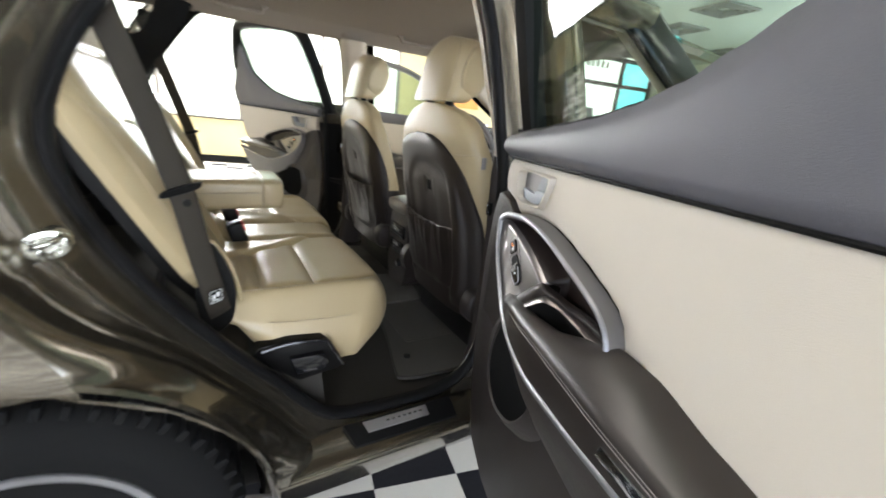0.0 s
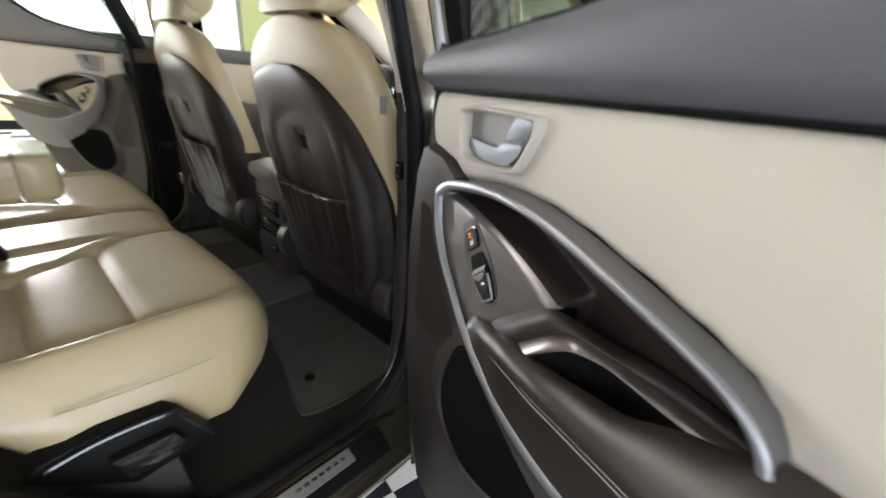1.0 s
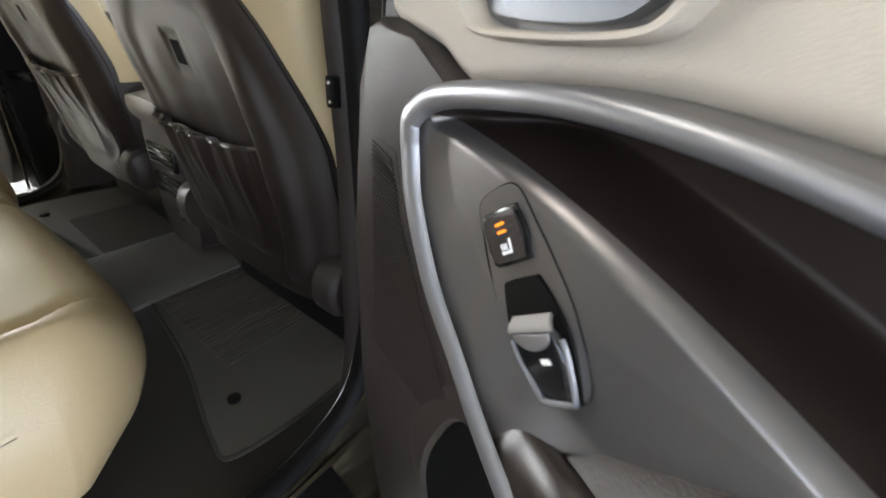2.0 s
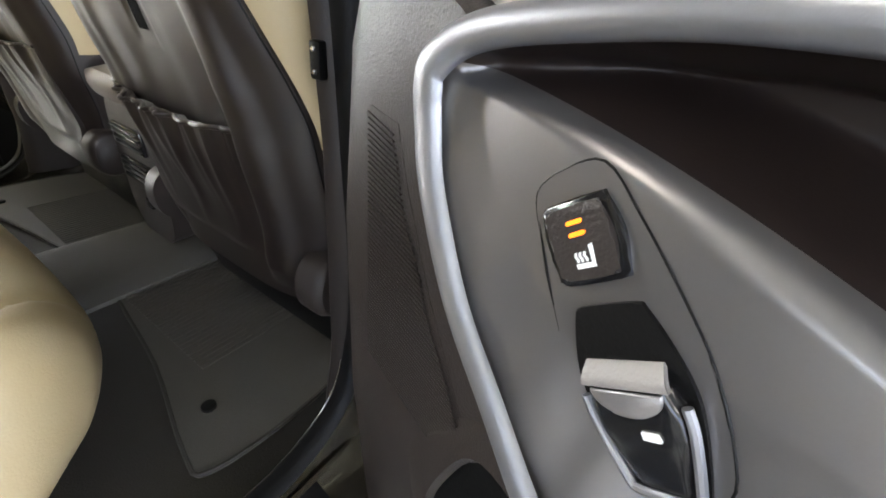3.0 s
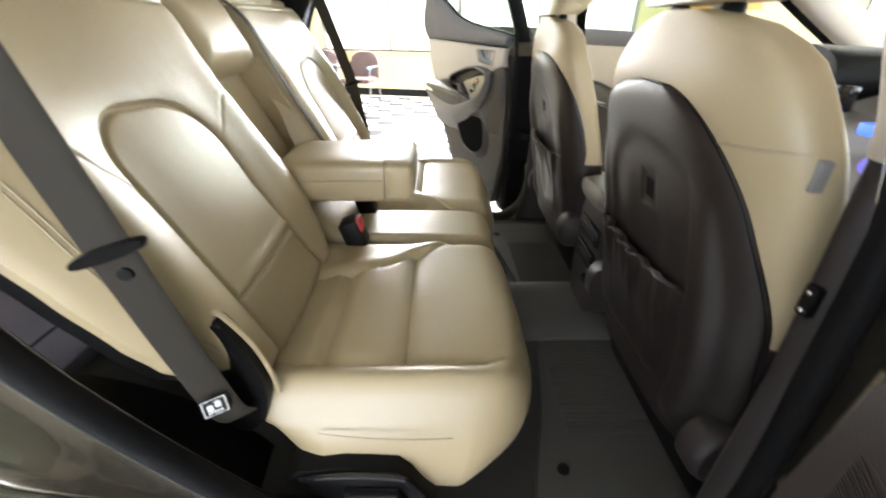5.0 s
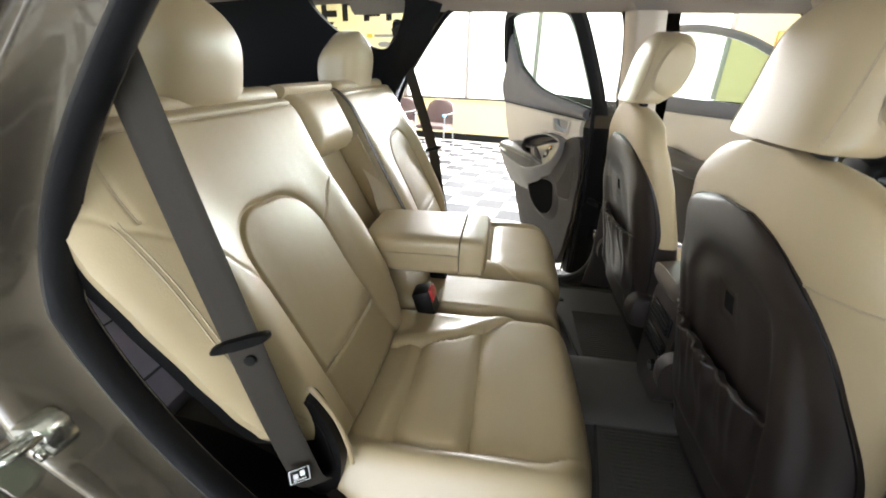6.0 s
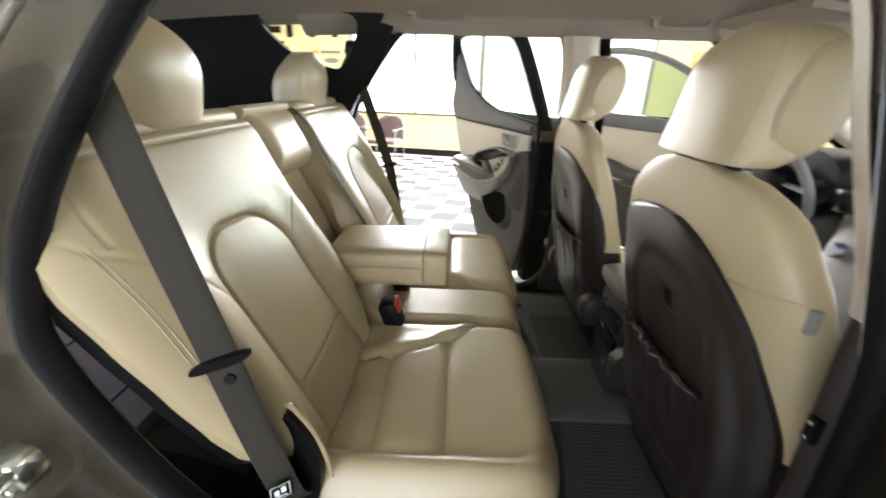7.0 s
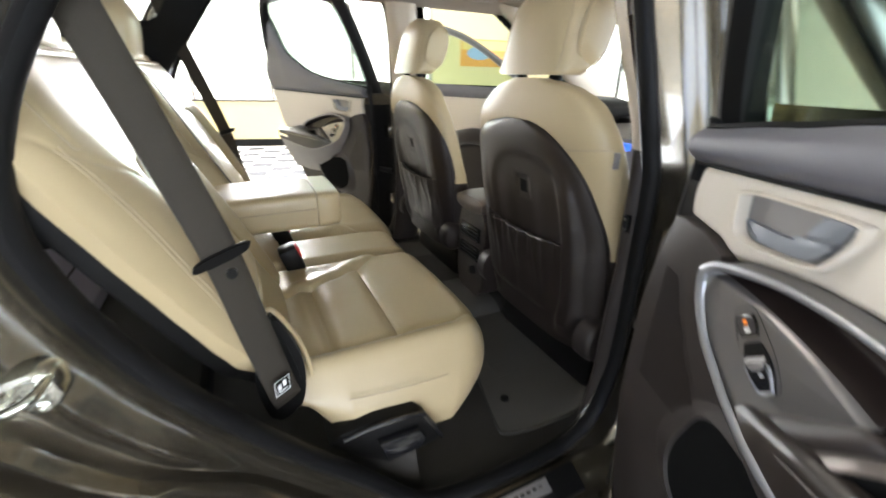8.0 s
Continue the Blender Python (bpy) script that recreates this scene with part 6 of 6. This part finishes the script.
    g = P("window_glass", bm, TINT, lab="green tinted door glass")
    g.visible_shadow = False
    P("glass_seal", tube([V(-0.03 + 0.665 * k / 40, -0.012, belt_z(-0.03 + 0.665 * k / 40) + 0.002) for k in range(41)], 0.006, 6), RUBBER)
    return door


rear_door(door_frame(70.7), "open rear passenger door with beige insert and dark armrest")
rear_door(mirror_y() @ door_frame(64.0), "open rear door on the far side with beige insert", GREYL)

# ---- seat belts ----
def belt(m, near):
    ob = thing("seat_belt", "grey webbing seat belt hanging from the rear pillar" if near else "dark webbing seat belt on the far rear pillar", "seat belt", "rear seat belts", at=(0.03, 1.06 if near else 2 * CY - 1.06, 0.8))
    path = smooth_line([(-0.140, 1.095, 1.52), (-0.094, 1.078, 1.365), (-0.052, 1.062, 1.23), (-0.002, 1.048, 1.06), (0.022, 1.053, 0.93), (0.044, 1.060, 0.815), (0.051, 1.066, 0.780), (0.055, 1.082, 0.756)], 8)
    rings = []
    for i, p in enumerate(path):
        d = (path[min(i + 1, len(path) - 1)] - path[max(i - 1, 0)]).normalized()
        s = d.cross(Vector((0.25, -0.96, 0.1))).normalized()
        nrm = s.cross(d).normalized()
        rings.append([p + s * (0.024 * a) + nrm * (0.0009 * b + 0.0016 * (1 - a * a)) for a, b in ((-1, 0), (-0.96, 1), (-0.5, 1), (0, 1), (0.5, 1), (0.96, 1), (1, 0), (0.5, -1), (-0.5, -1))])
    part("webbing", skin(rings), BELT, ob, "", m)
    part("tongue", skin([oval((0.0, 1.052, 1.056), (0.93, 0.25, 0.25), (0.3, -0.1, 0.95), a, b, 3, 24) for a, b in ((0.036, 0.009),)] + [oval((0.0, 1.045, 1.056), (0.93, 0.25, 0.25), (0.3, -0.1, 0.95), 0.040, 0.011, 3, 24), oval((0.0, 1.038, 1.056), (0.93, 0.25, 0.25), (0.3, -0.1, 0.95), 0.038, 0.009, 3, 24)]), BLACK, ob, "black belt tongue", m)
    part("stop_button", skin([oval((0.008, 1.046 - d, 1.030), (0.95, 0.25, 0), (0, 0, 1), 0.0075, 0.0075, 2, 14) for d in (0.0, 0.004)]), BLACK, ob, "", m)
    part("guide", skin([oval((-0.125, 1.09 - d, 1.52), (0.93, 0.2, -0.25), (0.2, 0, 1), 0.035, 0.024, 3, 20) for d in (0.0, 0.02)]), BLACK, ob, "black upper belt guide", m)
    if near:
        lab = part("care_label", slab([(-0.017, -0.020), (0.017, -0.020), (0.017, 0.020), (-0.017, 0.020)], (0, 0.001), lambda a, b, d: Vector((0.0475 + a * 0.8, 1.047 + a * 0.55 - d, 0.818 + b * 0.8))), GLOSS, ob, "black label with pale print", m)
        bars = [(-0.015, -0.0175, 0.015, -0.0163), (-0.015, 0.0163, 0.015, 0.0175), (-0.015, -0.0163, -0.0138, 0.0163), (0.0138, -0.0163, 0.015, 0.0163), (-0.010, -0.012, 0.009, -0.0095), (-0.009, -0.007, -0.002, 0.006), (0.001, -0.003, 0.008, 0.011)]
        for a, b, c, e in bars:
            part("print_bar", slab([(a, b), (c, b), (c, e), (a, e)], (0.001, 0.0014), lambda p, q, d: Vector((0.0475 + p * 0.8, 1.047 + p * 0.55 - d, 0.818 + q * 0.8))), ICON, lab, "", m)


def centre_belt():
    ob = thing("centre_seat_belt", "dark webbing of the centre belt along the far backrest's edge", "seat belt", "rear seat belts", at=(0, 1.88, 0.9))
    line = [back_point(1.893 - 0.012 * math.sin(math.pi * k / 30), 0.99 - 0.72 * k / 30, 0.050 - 0.030 * max(0.0, (6 - k) / 6) ** 2) for k in range(31)]
    part("webbing", skin([[p + Vector((0, a, 0)) + RN * b for a, b in ((-0.013, 0.0), (-0.012, 0.0012), (0.012, 0.0012), (0.013, 0.0), (0.0, -0.0012))] for p in line]), BELT, ob)


centre_belt()
belt(None, True)
belt(mirror_y(), False)


def buckle(x, y, label):
    ob = thing("belt_buckle", label, "buckle", "belt buckles", at=(x, y, 0.75))
    t = Matrix.Translation((x, y, 0.778)) @ Matrix.Rotation(radians(-18), 4, "Y") @ Matrix.Scale(1.25, 4)
    part("buckle_body", block(-0.02, 0.02, -0.026, 0.026, -0.02, 0.045, 0.006), BLACK, ob, "", t)
    part("release_button", block(0.012, 0.024, -0.020, 0.020, 0.016, 0.043, 0.003), RED, ob, "red release button", t)
    part("stalk", block(-0.012, 0.012, -0.016, 0.016, -0.06, -0.02, 0.004), BELT, ob, "", t)


buckle(0.135, 1.615, "black seat belt buckle with red button between cushions")
buckle(0.13, 1.83, "black seat belt buckle with red button by the centre cushion")
# low leather block under the armrest
tagged(part("armrest_hinge_block", skin([oval((-0.02 + 0.12 * k / 6, CY, 0.80 - 0.01 * k), (0, 1, 0), (0.2, 0, 1), 0.12, 0.065 - 0.004 * k, 4, 30) for k in range(7)]), LEATHER2), "beige leather hinge block under the folded armrest", "armrest")

# ---- floor mats ----
def floor_mat(m, label):
    ob = thing("floor_mat", label, "floor mat", "rear floor mats", at=(0.7, 1.33 if m is None else 2 * CY - 1.33, 0.43))
    out = smooth_line([(0.555, 0, 1.085), (0.70, 0, 1.07), (0.84, 0, 1.085), (0.865, 0, 1.12), (0.865, 0, 1.58), (0.85, 0, 1.61), (0.655, 0, 1.60), (0.635, 0, 1.575), (0.60, 0, 1.35), (0.545, 0, 1.14)], 4, True)
    pts = [(p.x, p.z) for p in out]
    part("mat_pad", slab(pts, (0.436, 0.447), lambda a, b, d: Vector((a, b, d)), 0.002, 1), MAT, ob, "", m)
    part("bound_edge", tube([Vector((a, b, 0.4455)) for a, b in pts], 0.0038, 6, True), CARPET, ob, "stitched edge", m)
    for k in range(26):
        y = 1.59 - 0.0125 * k
        part("rib", block(0.648, 0.852, y - 0.0032, y + 0.0032, 0.4465, 0.4495), MAT, ob, "", m)
    part("fixing_button", skin([oval((0.612, 1.190, z), (1, 0, 0), (0, 1, 0), r, r, 2, 16) for z, r in ((0.445, 0.013), (0.452, 0.012), (0.4535, 0.007))]), BLACK, ob, "", m)


floor_mat(None, "black ribbed carpet mat in the rear footwell")
floor_mat(mirror_y(), "black ribbed carpet mat on the far side")
tagged(part("tunnel_mat", sheet(lambda u, v: Vector((0.50 + 0.36 * u, CY - 0.15 + 0.30 * v, 0.486 - 0.03 * abs(2 * v - 1) ** 4)), 10, 14, lambda u, v: Vector((0.50 + 0.36 * u, CY - 0.15 + 0.30 * v, 0.47 - 0.03 * abs(2 * v - 1) ** 4))), MAT), "black carpet piece over the centre tunnel", "floor mat")

# ---- centre console between the front seats ----
console = thing("centre_console", "dark brown console with padded lid between the front seats", "console", at=(1.1, CY, 0.45))
rings = []
for k in range(10):
    x = 0.80 + 0.06 * k
    rings.append(oval((x, CY, 0.66), (0, 1, 0), (0, 0, 1), 0.10, 0.18 if k < 8 else 0.13, 4, 32))
part("console_body", skin(rings), DARK, console)
part("padded_lid", skin([oval((0.775 + d, CY, 0.855), (0, 1, 0), (0, 0, 1), w, h, 3, 36) for d, w, h in ((0, 0.07, 0.012), (0.008, 0.095, 0.028), (0.06, 0.105, 0.036), (0.25, 0.105, 0.036), (0.32, 0.09, 0.03))]), CONSOLE, console, "taupe padded lid")
for z in (0.74, 0.66):
    part("air_vent", block(0.792, 0.802, CY - 0.07, CY + 0.07, z - 0.028, z + 0.028, 0.004), GLOSS, console)
    for k in range(4):
        part("slat", block(0.788, 0.793, CY - 0.064, CY + 0.064, z - 0.022 + 0.014 * k, z - 0.018 + 0.014 * k), BLACK, console)
part("socket_cap", skin([oval((x, CY - 0.03, 0.59), (0, 1, 0), (0, 0, 1), r, r, 2, 18) for x, r in ((0.80, 0.018), (0.788, 0.016))]), GLOSS, console)

# ---- dashboard, wheel, screen ----
dash = thing("dashboard", "dark dashboard with lit blue display", "dashboard", at=(1.75, CY, 0.9))
prof = [(1.62, 0.70), (1.58, 0.84), (1.58, 1.04), (1.63, 1.13), (1.78, 1.155), (2.05, 1.12), (2.25, 1.05), (2.25, 0.60)]
part("dash_body", skin([[Vector((x + 0.05 * math.cos((y - CY) * 2.2), y, z)) for x, z in prof] for y in [1.04 + 0.1 * k for k in range(15)]]), BLACK, dash)
part("cluster_hood", skin([oval((1.50 + 0.05 * k, 2.10, 1.13 + 0.004 * k), (0, 1, 0), (0, 0, 1), 0.17 + 0.01 * k, 0.095 - 0.006 * k, 2.6, 28) for k in range(6)]), BLACK, dash, "black instrument hood")
part("console_panel", skin([oval((1.58 - 0.02 * k, CY, 1.09 - 0.065 * k), (0, 1, 0), (1, 0, 0.3), 0.15 - 0.008 * k, 0.08, 4, 28) for k in range(7)]), GREYL, dash, "silver grey centre stack")
part("display", block(1.455, 1.492, CY - 0.085, CY + 0.010, 1.022, 1.052, 0.003), glow("blue_display", (0.04, 0.20, 1.0), 0.5), dash, "lit blue display")
for s in (-1, 1):
    part("air_vent", block(1.47, 1.50, CY + s * 0.12 - 0.028, CY + s * 0.12 + 0.028, 1.06, 1.13, 0.006), GLOSS, dash)
    part("knob", skin([oval((1.452 - d, CY + s * 0.065, 0.958), (0, 1, 0), (0.2, 0, 1), r, r, 2, 20) for d, r in ((-0.03, 0.022), (0.0, 0.022), (0.006, 0.018))]), glow("violet_dial", (0.20, 0.18, 0.8), 0.25) if s < 0 else SATIN, dash)
for k in range(3):
    part("button_row", block(1.448, 1.47, CY - 0.10, CY + 0.10, 0.80 - 0.022 * k, 0.812 - 0.022 * k, 0.002), SATIN if k == 1 else GLOSS, dash)
part("gear_lever", tube(smooth_line([(1.30, CY, 0.72), (1.29, CY, 0.80), (1.27, CY, 0.86)], 4), 0.012, 12), CHROME, dash)
part("gear_knob", skin([oval((1.268, CY, z), (1, 0, 0), (0, 1, 0), r, r, 2.4, 18) for z, r in ((0.85, 0.014), (0.865, 0.026), (0.90, 0.028), (0.915, 0.016))]), GLOSS, dash)
wheel_c, wt = Vector((1.43, 2.12, 1.10)), Matrix.Rotation(radians(-24), 3, "Y")
sw = thing("steering_wheel", "dark steering wheel with silver spokes and pale rim", "steering wheel", at=wheel_c)
part("rim", tube([wheel_c + wt @ Vector((0, 0.185 * math.cos(a), 0.185 * math.sin(a))) for a in [2 * math.pi * k / 48 for k in range(48)]], 0.0155, 12, True), GREYL, sw, "grey leather wheel rim")
part("hub", skin([oval(wheel_c + wt @ Vector((d, 0, 0)), wt @ Vector((0, 1, 0)), wt @ Vector((0, 0, 1)), r, r * 0.85, 2.6, 28) for d, r in ((0.06, 0.05), (0.01, 0.075), (-0.01, 0.07), (-0.02, 0.04))]), BLACK, sw)
for a in (0, math.pi, -math.pi / 2):
    part("spoke", tube([wheel_c + wt @ Vector((0.01, 0.06 * math.cos(a), 0.06 * math.sin(a))), wheel_c + wt @ Vector((0, 0.175 * math.cos(a), 0.175 * math.sin(a)))], 0.014, 8, flat=0.6), SATIN, sw)
part("column", tube([wheel_c + Vector((0.03, 0, -0.01)), wheel_c + Vector((0.40, 0, -0.16))], 0.05, 16), BLACK, sw)
part("stalk", tube([wheel_c + Vector((0.05, -0.02, 0)), wheel_c + Vector((0.05, -0.17, 0.03))], 0.008, 8), BLACK, sw)
# windscreen posts, glass, front header
for m in (None, mirror_y()):
    part("windscreen_pillar", skin([oval(Vector((1.24 + 1.11 * k / 8, 1.14 - 0.13 * k / 8, 1.665 - 0.615 * k / 8 - 0.02 * math.sin(k / 8 * math.pi))), (0.5, 0.0, 0.86), (0, 1, 0), 0.062, 0.036, 2.6, 18) for k in range(9)]), PILLAR, car, "beige windscreen pillar", m)
    part("pillar_skin", skin([oval(Vector((1.22 + 1.13 * k / 8, 1.095 - 0.13 * k / 8, 1.668 - 0.618 * k / 8 - 0.02 * math.sin(k / 8 * math.pi))), (0.5, 0.0, 0.86), (0, 1, 0), 0.068, 0.016, 2.6, 18) for k in range(9)]), GLOSS, car, "gloss black outer pillar", m)
bm = sheet(lambda u, v: Vector((1.42 + 0.92 * u, 1.16 + (2 * CY - 2.32) * v, 1.62 - 0.55 * u)), 4, 8)
g = part("windscreen", bm, CLEAR, car, "clear windscreen")
g.visible_shadow = False
part("bonnet", sheet(lambda u, v: Vector((2.25 + 1.0 * u, 1.0 + (2 * CY - 2.0) * v, 1.05 - 0.16 * u * u)), 8, 8, lambda u, v: Vector((2.25 + 1.0 * u, 1.0 + (2 * CY - 2.0) * v, 0.6))), PAINT, car)

# ---- open front doors ----
def front_door(m, label):
    door = thing("front_door", label, "car door", "front car doors", at=m @ V(0, 0, 0.4))
    P = lambda name, bm, mat, parent=door, lab="": part(name, bm, mat, parent, lab, m)
    P("beige_insert", sheet(lambda u, v: V(0.05 + 1.0 * u, 0.004 * math.sin(v * 3.1), 0.86 + 0.30 * v), 20, 10, lambda u, v: V(0.05 + 1.0 * u, -0.03, 0.86 + 0.30 * v)), INSERT, lab="beige cloth door insert")
    P("top_roll", sheet(lambda u, v: V(0.0 + 1.1 * u, 0.012 * math.sin(v * 3.1) - 0.02 * v, 1.163 + (0.06 + 0.03 * u) * v), 20, 8, lambda u, v: V(0.0 + 1.1 * u, -0.04, 1.163 + (0.06 + 0.03 * u) * v)), GREY, lab="grey soft upper door trim")
    P("lower_trim", slab([(0.0, 0.88), (1.08, 0.90), (1.10, 0.55), (1.0, 0.42), (0.1, 0.42), (0.0, 0.5)], (-0.03, 0.014), lambda a, b, d: V(a, d, b), 0.006), DARK, lab="dark lower door trim")
    P("armrest", skin([oval(V(0.25 + 0.75 * k / 10, 0.045, 0.90 + 0.02 * math.sin(k)), V(0, 1, 0), V(0, 0, 1), 0.045 * (0.6 + 0.4 * math.sin(k / 10 * 3.1)), 0.055, 3, 28) for k in range(11)]), SHELL)
    P("bright_rim", tube(smooth_line([V(0.18, 0.03, 1.03), V(0.35, 0.05, 0.93), V(0.6, 0.08, 0.87), V(0.95, 0.08, 0.87)], 6), 0.008, 8), SATIN)
    P("outer_skin", sheet(lambda u, v: V(-0.05 + 1.15 * u, -0.16 - 0.02 * math.sin(3.1 * v), 0.40 + 0.84 * v), 10, 10, lambda u, v: V(-0.05 + 1.15 * u, -0.145, 0.40 + 0.84 * v)), PAINT)
    fr = smooth_line([V(0.02, -0.05, 1.20), V(0.14, -0.035, 1.30), V(0.34, 0.0, 1.44), V(0.55, 0.025, 1.545), V(0.78, 0.035, 1.60), V(0.98, 0.04, 1.61), V(1.04, 0.035, 1.58), V(1.06, -0.005, 1.42), V(1.09, -0.05, 1.22)], 7)
    rings = []
    for i, p in enumerate(fr):
        d = (fr[min(i + 1, len(fr) - 1)] - fr[max(i - 1, 0)]).normalized()
        s = d.cross(V(0, 1, 0)).normalized()
        rings.append([p + s * a + V(0, b, 0) for a, b in ((-0.020, 0.0), (-0.014, 0.016), (0.008, 0.016), (0.020, 0.0), (0.014, -0.026), (-0.014, -0.026))])
    P("window_frame", skin(rings), HOOD, lab="satin grey door window frame")
    bm = bmesh.new()
    cols = [[bm.verts.new(V(x, -0.05 + 0.23 * max(0, z - 1.22), z)) for z in (1.22, interp(x, [(0.05, 1.25), (0.14, 1.30), (0.34, 1.44), (0.55, 1.545), (0.78, 1.60), (1.05, 1.60)]))] for x in [0.06 + 0.05 * k for k in range(20)]]
    for a, b in zip(cols, cols[1:]):
        bm.faces.new((a[0], a[1], b[1], b[0]))
    g = P("window_glass", bm, TINT, lab="green tinted door glass")
    g.visible_shadow = False
    return door


front_door(mirror_y() @ door_frame(62.0, 1.72, 0.84), "open driver door with beige insert")
front_door(door_frame(60.0, 1.74, 0.83), "open front passenger door with beige insert")

# ---- checkered floor tiles ----
TILE = 0.305
def tile_mesh(mat, name):
    bm = block(-TILE / 2 + 0.0008, TILE / 2 - 0.0008, -TILE / 2 + 0.0008, TILE / 2 - 0.0008, -0.0045, 0.0, 0.0006, 1)
    me = bpy.data.meshes.new(name)
    bm.to_mesh(me)
    bm.free()
    me.materials.append(mat)
    return me
# one tile corner of the grid in room coordinates
corner = Matrix.Rotation(-ROOM, 3, "Z") @ Vector((0.781, 1.037, 0))
rest = {0: bmesh.new(), 1: bmesh.new()}
MESH = {0: tile_mesh(TILEW, "white_tile"), 1: tile_mesh(TILEB, "black_tile")}
for i in range(-24, 27):
    for j in range(-22, 27):
        x, y = corner.x + (i + 0.5) * TILE, corner.y + (j + 0.5) * TILE
        if not (RX0 + 0.2 < x < RX1 - 0.2 and RY0 + 0.2 < y < RY1 - 0.16):
            continue
        colour = (i + j) % 2
        p = room(x, y, 0)
        if (-0.4 < p.x < 1.4 and 0.1 < p.y < 1.6) or (-2.6 < p.x < 1.2 and 4.4 < p.y < 9.3):
            ob = new("tile", MESH[colour])
            ob.location, ob.rotation_euler = (p.x, p.y, 0), (0, 0, ROOM)
            ob.parent = floor
        else:
            bm = rest[colour]
            h = TILE / 2 - 0.0008
            vs = [bm.verts.new(room(x + a * h, y + b * h, 0)) for a, b in ((-1, -1), (1, -1), (1, 1), (-1, 1))]
            lo = [bm.verts.new(room(x + a * h, y + b * h, -0.0045)) for a, b in ((-1, -1), (1, -1), (1, 1), (-1, 1))]
            bm.faces.new(vs)
            for k in range(4):
                bm.faces.new((vs[k], lo[k], lo[(k + 1) % 4], vs[(k + 1) % 4]))
for colour, mat in ((0, TILEW), (1, TILEB)):
    ob = part("tile_field", rest[colour], mat, floor, smooth=False)
    ob["kind"] = "stuff"
